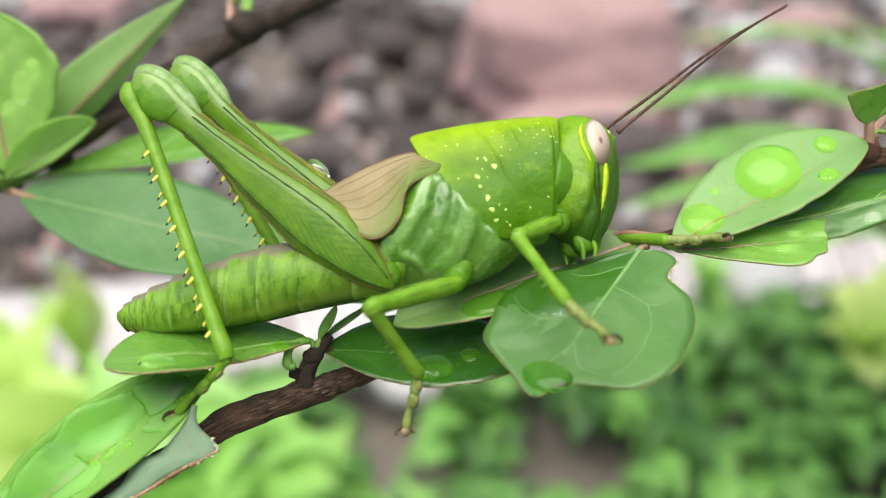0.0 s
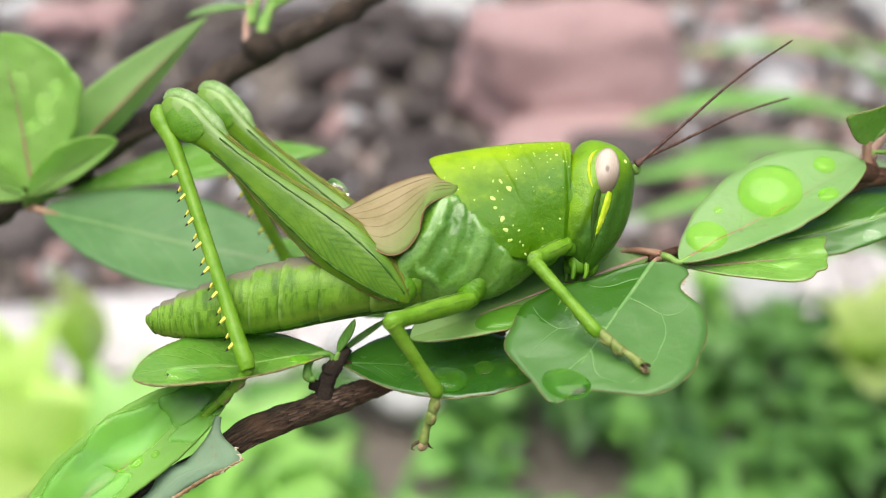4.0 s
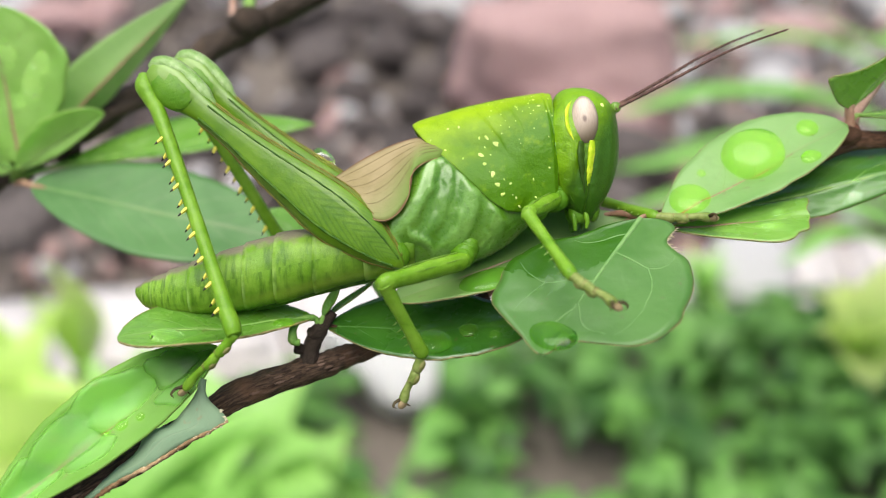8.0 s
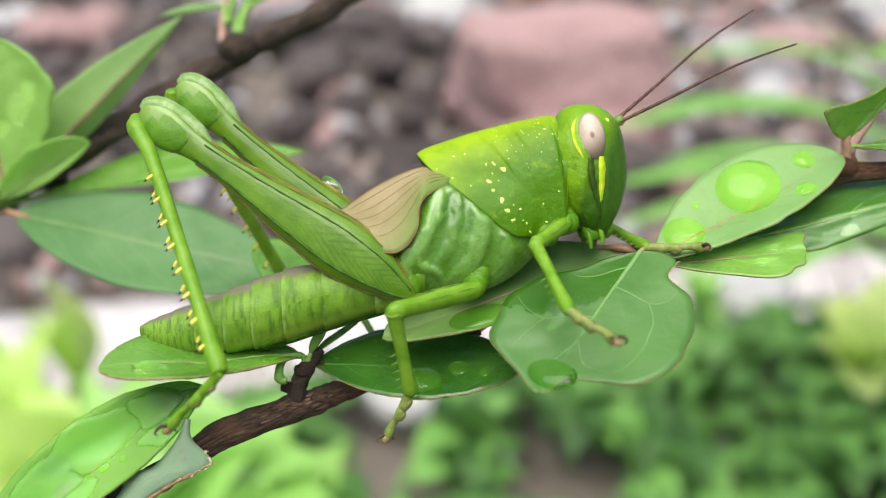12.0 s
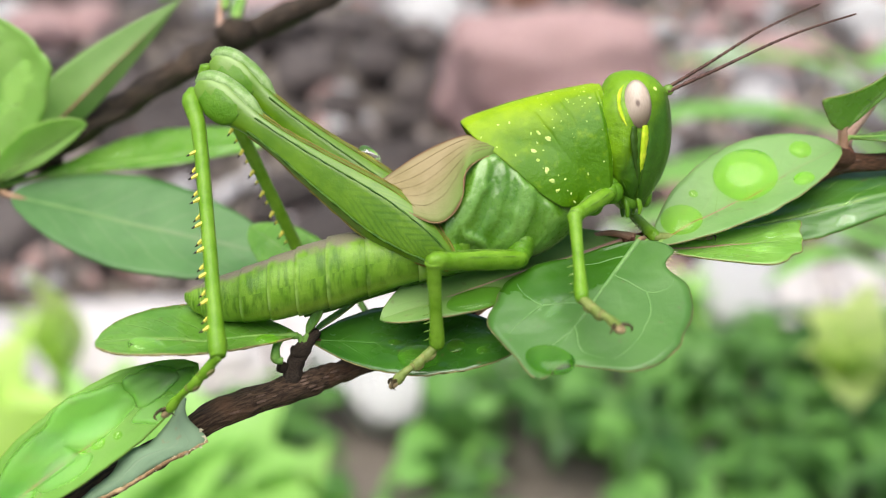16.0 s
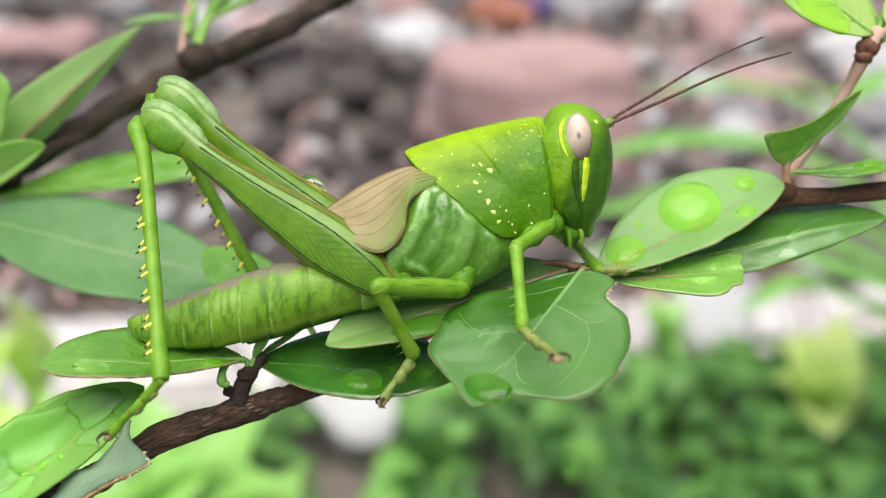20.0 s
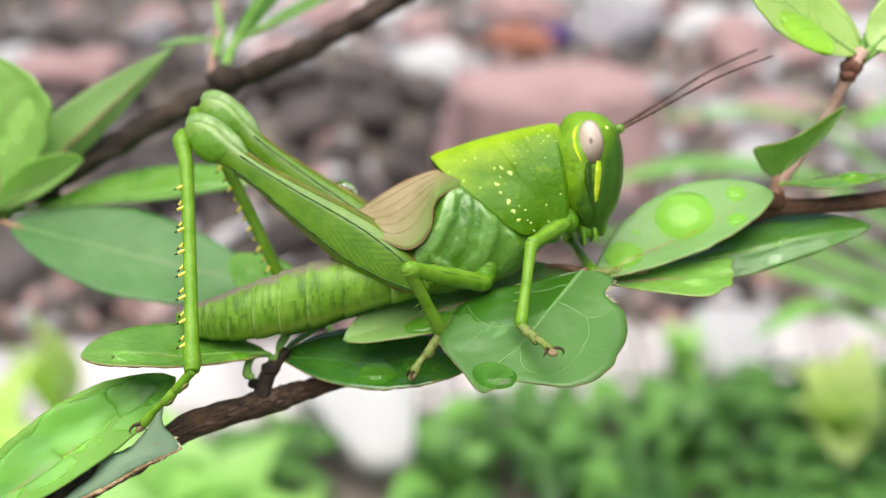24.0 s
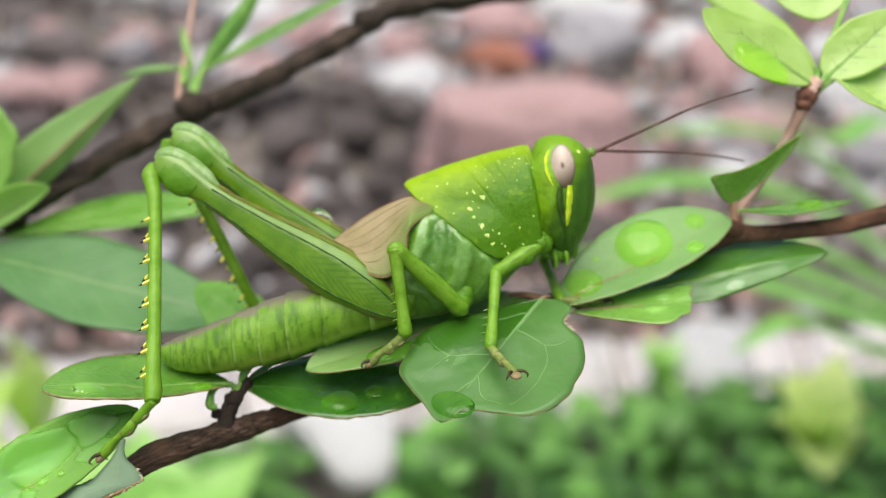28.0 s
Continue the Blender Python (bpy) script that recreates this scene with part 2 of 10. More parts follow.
def shield_material():
    """Shield skin: yellow-green back, deeper green sides with top light and side shade painted in, soft pale dapples.
    """
    k = Nodes("insect_green_shield")
    u, v = uv_axes(k)
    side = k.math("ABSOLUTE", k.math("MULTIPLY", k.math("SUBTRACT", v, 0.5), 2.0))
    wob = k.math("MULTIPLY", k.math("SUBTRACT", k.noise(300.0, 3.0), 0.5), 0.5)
    # back-to-side blend: skin tone plus painted light from above and shade lower down
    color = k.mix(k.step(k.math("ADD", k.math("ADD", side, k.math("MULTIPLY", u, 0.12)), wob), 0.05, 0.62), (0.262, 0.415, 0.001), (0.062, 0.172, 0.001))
    color = k.mix(k.math("MULTIPLY", k.step(k.noise(700.0, 3.0, 0.6), 0.54, 0.74), 0.30), color, (0.270, 0.440, 0.008))
    color = k.mix(k.math("MULTIPLY", k.step(k.noise(260.0, 4.0, 0.6), 0.50, 0.72), 0.40), color, (0.060, 0.180, 0.002))
    fine = k.noise(3000.0, 4.0, 0.7)
    color = k.mix(k.math("MULTIPLY", k.step(fine, 0.55, 0.75), 0.25), color, (0.224, 0.396, 0.017))
    k.bump(k.math("ADD", fine, k.math("MULTIPLY", k.noise(900.0, 2.0), 1.6)), 0.60, 0.00014)
    return k.done(color, k.math("ADD", 0.26, k.math("MULTIPLY", fine, 0.25)), coat=0.05, shine=0.20)


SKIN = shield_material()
SKIN_SIDE = plain("insect_green_flank", (0.068, 0.191, 0.005), (0.098, 0.234, 0.012), 420.0, 0.32, 0.15, 0.0, 0.5, depth=0.30)


def flank_material():
    """Flank skin: deep green, blended paler with the height of the raised plates."""
    k = Nodes("insect_green_folds")
    u, v = uv_axes(k)
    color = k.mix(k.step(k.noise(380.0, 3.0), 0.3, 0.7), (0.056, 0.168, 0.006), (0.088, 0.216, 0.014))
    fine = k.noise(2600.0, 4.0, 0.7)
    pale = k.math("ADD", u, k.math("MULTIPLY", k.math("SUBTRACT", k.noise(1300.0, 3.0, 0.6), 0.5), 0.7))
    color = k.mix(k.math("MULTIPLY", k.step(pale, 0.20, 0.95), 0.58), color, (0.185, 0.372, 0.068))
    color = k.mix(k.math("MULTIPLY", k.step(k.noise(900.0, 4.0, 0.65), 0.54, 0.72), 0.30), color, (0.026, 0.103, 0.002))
    k.bump(k.math("ADD", fine, k.math("MULTIPLY", k.noise(1100.0, 2.0), 1.2)), 0.45, 0.00014)
    return k.done(color, k.math("ADD", 0.19, k.math("MULTIPLY", fine, 0.2)), coat=0.45, shine=0.5)


SKIN_FLANK = flank_material()
SKIN_LEG = plain("insect_green_leg", (0.110, 0.262, 0.007), (0.170, 0.335, 0.024), 500.0, 0.30, 0.20, 0.0, 0.5, depth=0.3)
SKIN_KNEE = plain("insect_green_knee", (0.106, 0.230, 0.015), (0.200, 0.330, 0.060), 900.0, 0.22, 0.40, 0.0, 0.5, depth=0.3)


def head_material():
    """Head skin: bright crown and nape, deep green face in front, underside shade painted into the same blend."""
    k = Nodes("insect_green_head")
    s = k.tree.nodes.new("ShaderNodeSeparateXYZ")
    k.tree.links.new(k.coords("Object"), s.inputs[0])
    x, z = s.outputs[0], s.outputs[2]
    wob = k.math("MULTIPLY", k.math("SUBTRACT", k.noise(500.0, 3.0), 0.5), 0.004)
    # x gives the dark face pattern, z paints in the shade low on the head
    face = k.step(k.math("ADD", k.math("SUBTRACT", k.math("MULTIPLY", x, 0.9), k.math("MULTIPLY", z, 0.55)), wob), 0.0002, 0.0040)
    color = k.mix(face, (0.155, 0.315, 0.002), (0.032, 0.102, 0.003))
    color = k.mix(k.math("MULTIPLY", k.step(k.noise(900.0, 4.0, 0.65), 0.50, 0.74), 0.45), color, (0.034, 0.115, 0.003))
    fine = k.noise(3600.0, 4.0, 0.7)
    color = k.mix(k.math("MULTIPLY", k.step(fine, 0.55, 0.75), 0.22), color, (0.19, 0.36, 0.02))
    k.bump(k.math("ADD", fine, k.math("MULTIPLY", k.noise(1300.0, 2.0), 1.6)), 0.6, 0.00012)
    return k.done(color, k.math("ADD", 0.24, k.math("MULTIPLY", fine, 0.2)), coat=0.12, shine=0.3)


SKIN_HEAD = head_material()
WING_VEIN = plain("wing_vein", (0.200, 0.155, 0.070), (0.27, 0.21, 0.105), 800.0, 0.5)
KNEE_PALE = plain("knee_pale", (0.165, 0.315, 0.060), (0.300, 0.440, 0.170), 900.0, 0.22, 0.40, 0.0, 0.6, depth=0.35)
WING_RIM = plain("wing_rim", (0.20, 0.12, 0.05), (0.28, 0.19, 0.09), 800.0, 0.5)
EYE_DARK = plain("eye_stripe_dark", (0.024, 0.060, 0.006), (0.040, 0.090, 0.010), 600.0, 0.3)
YELLOW = plain("stripe_yellow", (0.36, 0.56, 0.008), (0.66, 0.74, 0.05), 1300.0, 0.38, depth=0.35)
SPECK = plain("speck_pale", (0.55, 0.74, 0.14), (0.72, 0.84, 0.30), 900.0, 0.35)
KEEL = plain("keel_dark", (0.020, 0.075, 0.004), (0.07, 0.16, 0.010), 1100.0, 0.4)
KEEL_BROWN = plain("keel_brown", (0.12, 0.09, 0.015), (0.20, 0.20, 0.03), 700.0, 0.4)
SPINE = plain("spine_yellow", (0.72, 0.66, 0.08), (0.80, 0.74, 0.16), 700.0, 0.35)
SPINE_TIP = plain("spine_tip_black", (0.010, 0.009, 0.007), (0.02, 0.016, 0.012), 700.0, 0.3)
FOOT = plain("foot_olive", (0.125, 0.185, 0.030), (0.235, 0.285, 0.080), 900.0, 0.4, 0.1)
FOOT_DARK = plain("foot_dark", (0.14, 0.15, 0.04), (0.24, 0.24, 0.08), 900.0, 0.4)
TOE = plain("toe_pad_pinkish", (0.22, 0.165, 0.075), (0.33, 0.25, 0.13), 900.0, 0.35)
CLAW = plain("claw_brown", (0.022, 0.016, 0.008), (0.10, 0.075, 0.030), 900.0, 0.3)
FEELER = plain("feeler_brown", (0.06, 0.03, 0.025), (0.14, 0.075, 0.055), 1500.0, 0.45)
CHEWED = plain("chewed_edge", (0.20, 0.11, 0.05), (0.50, 0.36, 0.20), 700.0, 0.75, bump=0.8)


def wing_material():
    k = Nodes("wing_pad_tan")
    u, v = uv_axes(k)
    fan = k.math("ABSOLUTE", k.math("SUBTRACT", k.math("FRACT", k.math("ADD", k.math("MULTIPLY", v, 7.0), k.math("MULTIPLY", u, 0.6))), 0.5))
    line = k.math("SUBTRACT", 1.0, k.step(fan, 0.0, 0.09))
    color = k.mix(k.step(k.noise(260.0), 0.35, 0.7), (0.235, 0.192, 0.088), (0.315, 0.252, 0.135))
    color = k.mix(k.step(k.math("SUBTRACT", v, k.math("MULTIPLY", u, 0.9)), -0.30, 0.65), color, (0.140, 0.215, 0.045))
    color = k.mix(k.math("MULTIPLY", line, 0.06), color, (0.22, 0.15, 0.08))
    color = k.mix(k.step(k.math("ABSOLUTE", k.math("SUBTRACT", v, 0.5)), 0.465, 0.495), color, (0.20, 0.11, 0.06))
    k.bump(k.math("ADD", k.math("MULTIPLY", line, 0.2), k.noise(2200.0)), 0.4, 0.0001)
    return k.done(color, 0.5, shine=0.14)


WING_TAN = wing_material()


def abdomen_material():
    """Green rings, a grey-brown back, loose darker bands and a yellow lower fold."""
    k = Nodes("insect_green_belly")
    u, v = uv_axes(k)
    big = k.step(k.noise(320.0, 3.0), 0.3, 0.7)
    color = k.mix(big, (0.100, 0.235, 0.008), (0.172, 0.325, 0.028))
    streak = k.tree.nodes.new("ShaderNodeCombineXYZ")
    info = k.tree.nodes.new("ShaderNodeObjectInfo")
    k.feed(streak.inputs[0], k.math("ADD", k.math("MULTIPLY", u, 2.6), k.math("MULTIPLY", info.outputs["Random"], 40.0)))
    k.feed(streak.inputs[1], k.math("MULTIPLY", v, 3.2))
    lines = k.noise(1.7, 3.0, 0.6, streak.outputs[0])
    color = k.mix(k.math("MULTIPLY", k.step(lines, 0.44, 0.68), 0.78), color, (0.038, 0.110, 0.004))
    color = k.mix(k.math("MULTIPLY", k.math("SUBTRACT", 1.0, k.step(u, 0.02, 0.24)), 0.50), color, (0.035, 0.100, 0.005))
    color = k.mix(k.math("MULTIPLY", k.math("MULTIPLY", k.step(u, 0.88, 0.98), k.step(k.noise(500.0, 3.0), 0.36, 0.60)), 0.75), color, (0.28, 0.44, 0.10))
    up = k.math("ABSOLUTE", k.math("SUBTRACT", v, 0.25))
    back = k.math("SUBTRACT", 1.0, k.step(k.math("ADD", up, k.math("MULTIPLY", k.math("SUBTRACT", k.noise(700.0, 3.0), 0.5), 0.16)), 0.085, 0.150))
    color = k.mix(k.math("MULTIPLY", back, 0.9), color, (0.185, 0.155, 0.115))
    low = k.math("ABSOLUTE", k.math("SUBTRACT", k.math("ABSOLUTE", k.math("SUBTRACT", v, 0.75)), 0.110))
    color = k.mix(k.math("MULTIPLY", k.math("SUBTRACT", 1.0, k.step(low, 0.0, 0.06)), 0.55), color, (0.30, 0.45, 0.04))
    fine = k.noise(3200.0, 4.0, 0.7)
    k.bump(k.math("ADD", fine, k.math("MULTIPLY", lines, 1.5)), 0.45, 0.00016)
    return k.done(color, 0.38, coat=0.05, sub=0.05, shine=0.24)


BELLY = abdomen_material()


def femur_material():
    """Fine herring-bone ridges along the outer face of the thigh, brownish above, with a painted highlight streak."""
    k = Nodes("insect_green_thigh")
    u, v = uv_axes(k)
    mid = k.math("SUBTRACT", 0.5, k.math("ABSOLUTE", k.math("SUBTRACT", v, 0.5)))
    t = k.math("ADD", k.math("MULTIPLY", u, 38.0), k.math("MULTIPLY", mid, 34.0))
    rib = k.math("SUBTRACT", 1.0, k.step(k.math("ABSOLUTE", k.math("SUBTRACT", k.math("FRACT", t), 0.5)), 0.05, 0.30))
    face = k.math("SUBTRACT", 1.0, k.step(mid, 0.10, 0.15))
    band = k.math("MULTIPLY", k.math("MULTIPLY", rib, face), k.math("SUBTRACT", 1.0, k.step(k.math("ABSOLUTE", k.math("SUBTRACT", u, 0.22)), 0.08, 0.24)))
    color = k.mix(k.step(k.noise(300.0), 0.3, 0.7), (0.068, 0.162, 0.002), (0.110, 0.224, 0.006))
    color = k.mix(k.math("MULTIPLY", band, 0.34), color, (0.021, 0.084, 0.002))
    color = k.mix(k.math("MULTIPLY", k.step(k.noise(520.0, 4.0, 0.65), 0.52, 0.75), 0.28), color, (0.034, 0.113, 0.002))
    color = k.mix(k.step(u, 0.74, 0.95), color, (0.140, 0.262, 0.029))
    top = k.math("SUBTRACT", 1.0, k.step(k.math("ABSOLUTE", k.math("SUBTRACT", v, 0.25)), 0.02, 0.10))
    color = k.mix(k.math("MULTIPLY", top, 0.5), color, (0.168, 0.143, 0.042))
    # highlight on the upper slanting strip, painted pale mint and stronger towards the knee
    high = k.math("ABSOLUTE", k.math("SUBTRACT", k.math("ABSOLUTE", k.math("SUBTRACT", v, 0.25)), 0.135))
    color = k.mix(k.math("MULTIPLY", k.math("SUBTRACT", 1.0, k.step(high, 0.00, 0.05)), k.math("ADD", 0.08, k.math("MULTIPLY", k.step(u, 0.40, 0.72), 0.38))), color, (0.290, 0.450, 0.140))
    fine = k.noise(2600.0, 4.0, 0.7)
    k.bump(k.math("ADD", k.math("MULTIPLY", band, -0.10), k.math("ADD", fine, k.noise(800.0, 2.0))), 0.30, 0.00013)
    return k.done(color, k.math("ADD", 0.24, k.math("MULTIPLY", fine, 0.22)), coat=0.25, sub=0.05, shine=0.34)


THIGH = femur_material()


def eye_material():
    k = Nodes("insect_eye")
    s = k.tree.nodes.new("ShaderNodeSeparateXYZ")
    k.tree.links.new(k.coords("Object"), s.inputs[0])
    x, z = s.outputs[0], s.outputs[2]
    color = k.mix(k.step(k.math("ADD", z, k.math("MULTIPLY", x, -0.6)), -0.0024, 0.0004), (0.13, 0.100, 0.055), (0.50, 0.405, 0.315))
    color = k.mix(k.step(z, 0.0002, 0.0022), color, (0.56, 0.46, 0.365))
    rim = k.math("ADD", k.math("POWER", k.math("DIVIDE", x, 0.00138), 2.0), k.math("POWER", k.math("DIVIDE", z, 0.00246), 2.0))
    color = k.mix(k.math("MULTIPLY", k.step(rim, 0.62, 1.0), 0.6), color, (0.16, 0.13, 0.09))
    stripe = k.noise(1.0, 2.0, 0.5, k.add("CombineXYZ", 0, (), X=k.math("MULTIPLY", x, 9000.0), Y=k.math("MULTIPLY", z, 1500.0)))
    color = k.mix(k.math("MULTIPLY", k.step(stripe, 0.45, 0.65), 0.25), color, (0.22, 0.16, 0.13))
    far = k.math("SQRT", k.math("ADD", k.math("MULTIPLY", x, x), k.math("MULTIPLY", k.math("MULTIPLY", z, z), 0.40)))
    color = k.mix(k.math("MULTIPLY", k.math("SUBTRACT", 1.0, k.step(far, 0.00008, 0.00032)), 0.75), color, (0.07, 0.035, 0.03))
    k.bump(k.noise(6000.0, 2.0), 0.15, 0.00005)
    return k.done(color, 0.30, coat=0.22, shine=0.3)


EYE = eye_material()


def water_material(name, tint, clear, ior, rough=0.0, coat=0.0):
    """Rain water on a leaf: a clear lens over the green, its tint standing in for gathered light."""
    k = Nodes(name)
    k.bsdf.inputs["Transmission Weight"].default_value = clear
    k.bsdf.inputs["IOR"].default_value = ior
    return k.done(tint, rough, coat=coat)


# the lime tint imitates light focused inside the drop; the deep tint darkens it
WATER = water_material("water", (0.54, 0.82, 0.16), 0.96, 1.31, 0.10)
WATER_CLEAR = water_material("water_clear", (0.95, 0.98, 0.94), 1.0, 1.34)
WATER_DEEP = water_material("water_deep", (0.24, 0.48, 0.08), 1.0, 1.33)
WATER_FILM = water_material("water_film", (0.62, 0.80, 0.52), 1.0, 1.28, 0.30, 0.0)


def ground_material(name, tones, scale, rough=0.85, bump=0.8, distance=0.01):
    k = Nodes(name)
    w = k.coords("Object")
    a = k.step(k.noise(scale, 4.0, 0.6, w), 0.3, 0.7)
    b = k.noise(scale * 6.0, 5.0, 0.7, w)
    color = k.mix(a, tones[0], tones[1])
    color = k.mix(k.math("MULTIPLY", k.step(b, 0.45, 0.75), 0.7), color, tones[2])
    info = k.tree.nodes.new("ShaderNodeObjectInfo")
    color = k.mix(k.math("MULTIPLY", info.outputs["Random"], 0.55), color, tones[3])
    k.bump(b, bump, distance)
    return k.done(color, rough)


SOIL = ground_material("garden_soil", ((0.075, 0.062, 0.050), (0.175, 0.148, 0.125), (0.28, 0.24, 0.21), (0.15, 0.125, 0.105)), 6.0)
STONE_BROWN = ground_material("stone_brown", ((0.095, 0.076, 0.068), (0.28, 0.232, 0.215), (0.60, 0.54, 0.52), (0.08, 0.062, 0.055)), 9.0)
STONE_UMBER = ground_material("stone_umber", ((0.048, 0.038, 0.034), (0.155, 0.125, 0.115), (0.46, 0.40, 0.385), (0.055, 0.043, 0.038)), 11.0)
STONE_GREY = ground_material("stone_grey", ((0.38, 0.36, 0.37), (0.58, 0.56, 0.58), (0.76, 0.74, 0.75), (0.26, 0.23, 0.23)), 9.0)
STONE_PINK = ground_material("stone_pink", ((0.54, 0.320, 0.300), (0.74, 0.510, 0.485), (0.82, 0.68, 0.66), (0.64, 0.40, 0.385)), 14.0)
STONE_WHITE = ground_material("stone_white", ((0.78, 0.77, 0.76), (0.84, 0.83, 0.82), (0.87, 0.86, 0.85), (0.82, 0.80, 0.79)), 8.0)
BRICK_RED = ground_material("brick_red", ((0.48, 0.16, 0.09), (0.58, 0.24, 0.15), (0.60, 0.34, 0.26), (0.50, 0.20, 0.13)), 14.0)
BRICK_DARK = ground_material("brick_dark_red", ((0.26, 0.11, 0.09), (0.34, 0.16, 0.14), (0.40, 0.24, 0.21), (0.30, 0.13, 0.11)), 14.0)
PURPLE = ground_material("glazed_purple", ((0.05, 0.03, 0.13), (0.08, 0.045, 0.19), (0.10, 0.07, 0.22), (0.06, 0.03, 0.14)), 14.0, 0.3, 0.1)
CONCRETE = ground_material("pale_concrete", ((0.42, 0.39, 0.38), (0.60, 0.57, 0.56), (0.70, 0.68, 0.67), (0.52, 0.47, 0.45)), 7.0, 0.8, 0.4)


def far_leaf_material(name, a, b, lit, rough=0.4, share=0.3, patch=0.0):
    k = Nodes(name)
    geo = k.tree.nodes.new("ShaderNodeNewGeometry")
    color = k.mix(geo.outputs["Random Per Island"], a, b)
    color = k.mix(k.math("MULTIPLY", k.step(k.noise(14.0, 3.0), 0.42, 0.62), patch), color, a)
    return k.done(color, rough, see_light=share, light_color=lit)


COVER = far_leaf_material("cover_leaves", (0.030, 0.094, 0.019), (0.180, 0.40, 0.075), (0.18, 0.44, 0.06), 0.52, 0.24, 0.45)
BROAD = far_leaf_material("broad_leaves", (0.46, 0.66, 0.14), (0.62, 0.80, 0.26), (0.70, 0.90, 0.26), 0.35, 0.45)
BROAD_GREEN = far_leaf_material("broad_leaves_green", (0.24, 0.50, 0.10), (0.42, 0.66, 0.20), (0.46, 0.76, 0.16), 0.35, 0.35)
BROAD_PALE = far_leaf_material("broad_leaves_pale", (0.70, 0.82, 0.27), (0.82, 0.90, 0.42), (0.82, 0.96, 0.36), 0.45, 0.50)
STRAP = far_leaf_material("strap_leaves", (0.18, 0.42, 0.08), (0.28, 0.54, 0.14), (0.34, 0.66, 0.12))


def grit_material(name, a, b):
    k = Nodes(name)
    geo = k.tree.nodes.new("ShaderNodeNewGeometry")
    color = k.mix(geo.outputs["Random Per Island"], a, b)
    fine = k.noise(160.0, 4.0, 0.7)
    color = k.mix(k.math("MULTIPLY", fine, 0.4), color, a)
    k.bump(fine, 0.6, 0.003)
    return k.done(color, 0.85)


GRIT_BROWN = grit_material("grit_brown", (0.05, 0.038, 0.030), (0.46, 0.39, 0.35))
GRIT_GREY = grit_material("grit_grey", (0.20, 0.19, 0.19), (0.58, 0.56, 0.57))
GRIT_PINK = grit_material("grit_pink", (0.28, 0.17, 0.15), (0.55, 0.40, 0.37))


# ---- mesh helpers ----
def part(name, bm, material, parent=None, label="", smooth=True, materials=()):
    """Links a bmesh as one mesh object under a thing or under a part."""
    mesh = bpy.data.meshes.new(name)
    bm.normal_update()
    bm.to_mesh(mesh)
    bm.free()
    for m in (material, *materials):
        mesh.materials.append(m)
    if smooth:
        mesh.polygons.foreach_set("use_smooth", [True] * len(mesh.polygons))
    ob = new(name, mesh)
    if parent is not None:
        ob.parent = parent
    if label:
        tagged(ob, label)
    return ob


def grid_faces(bm, rows, closed=False, uvs=None, index=0):
    """Quads between rows of vertices; uvs(i, j) gives the map coordinates."""
    layer = bm.loops.layers.uv.verify()
    n = len(rows[0])
    for i in range(len(rows) - 1):
        for j in range(n if closed else n - 1):
            k = (j + 1) % n
            quad = [rows[i][j], rows[i + 1][j], rows[i + 1][k], rows[i][k]]
            if len(set(quad)) < 3:
                continue
            f = bm.faces.new(quad)
            f.material_index = index
            at = [(i, j), (i + 1, j), (i + 1, j + 1), (i, j + 1)]
            for loop, (a, b) in zip(f.loops, at):
                loop[layer].uv = (a / (len(rows) - 1), b / (n if closed else n - 1)) if uvs is None else uvs(a, b)


def loft(bm, rings, caps=True, index=0):
    """A closed skin through rings of points."""
    rows = [[bm.verts.new(p) for p in ring] for ring in rings]
    grid_faces(bm, rows, True, None, index)
    if caps:
        for ring, flip in ((rows[0], False), (rows[-1], True)):
            f = bm.faces.new(ring[::-1] if flip else ring)
            f.material_index = index
    return rows


def path_frames(points):
    """A moving frame along a line of points."""
    pts = [Vector(p) for p in points]
    out, side = [], None
    for i, p in enumerate(pts):
        t = (pts[min(i + 1, len(pts) - 1)] - pts[max(i - 1, 0)]).normalized()
        if side is None:
            side = t.orthogonal().normalized()
        side = (side - t * side.dot(t)).normalized()
        out.append((p, t, side, t.cross(side)))
    return out


def spline(points, n):
    """n points on a smooth line through the given ones; points may carry more than three numbers."""
    pts = [np.array(p, float) for p in points]
    pts = [2 * pts[0] - pts[1], *pts, 2 * pts[-1] - pts[-2]]
    out = []
    for i in range(n):
        s = i / (n - 1) * (len(pts) - 3)
        k = min(int(s), len(pts) - 4)
        t = s - k
        a, b, c, d = pts[k:k + 4]
        out.append(0.5 * (2 * b + (c - a) * t + (2 * a - 5 * b + 4 * c - d) * t * t + (3 * b - a - 3 * c + d) * t**3))
    return out


def tube(bm, points, n=24, sides=10, rough=0.0, seed=0.0, flat=1.0, index=0):
    """A round limb through points of (x, y, z, radius)."""
    line = spline(points, n)
    rings = []
    for i, (p, t, a, b) in enumerate(path_frames([q[:3] for q in line])):
        r = max(line[i][3], 1e-5)
        ring = []
        for j in range(sides):
            w = 2 * math.pi * j / sides
            k = 1.0
            if rough:
                k += rough * noise.noise(Vector((i * 0.35 + seed, math.cos(w) * 1.3, math.sin(w) * 1.3 + seed)))
            ring.append(p + (a * math.cos(w) + b * math.sin(w) * flat) * r * k)
        rings.append(ring)
    loft(bm, rings, True, index)


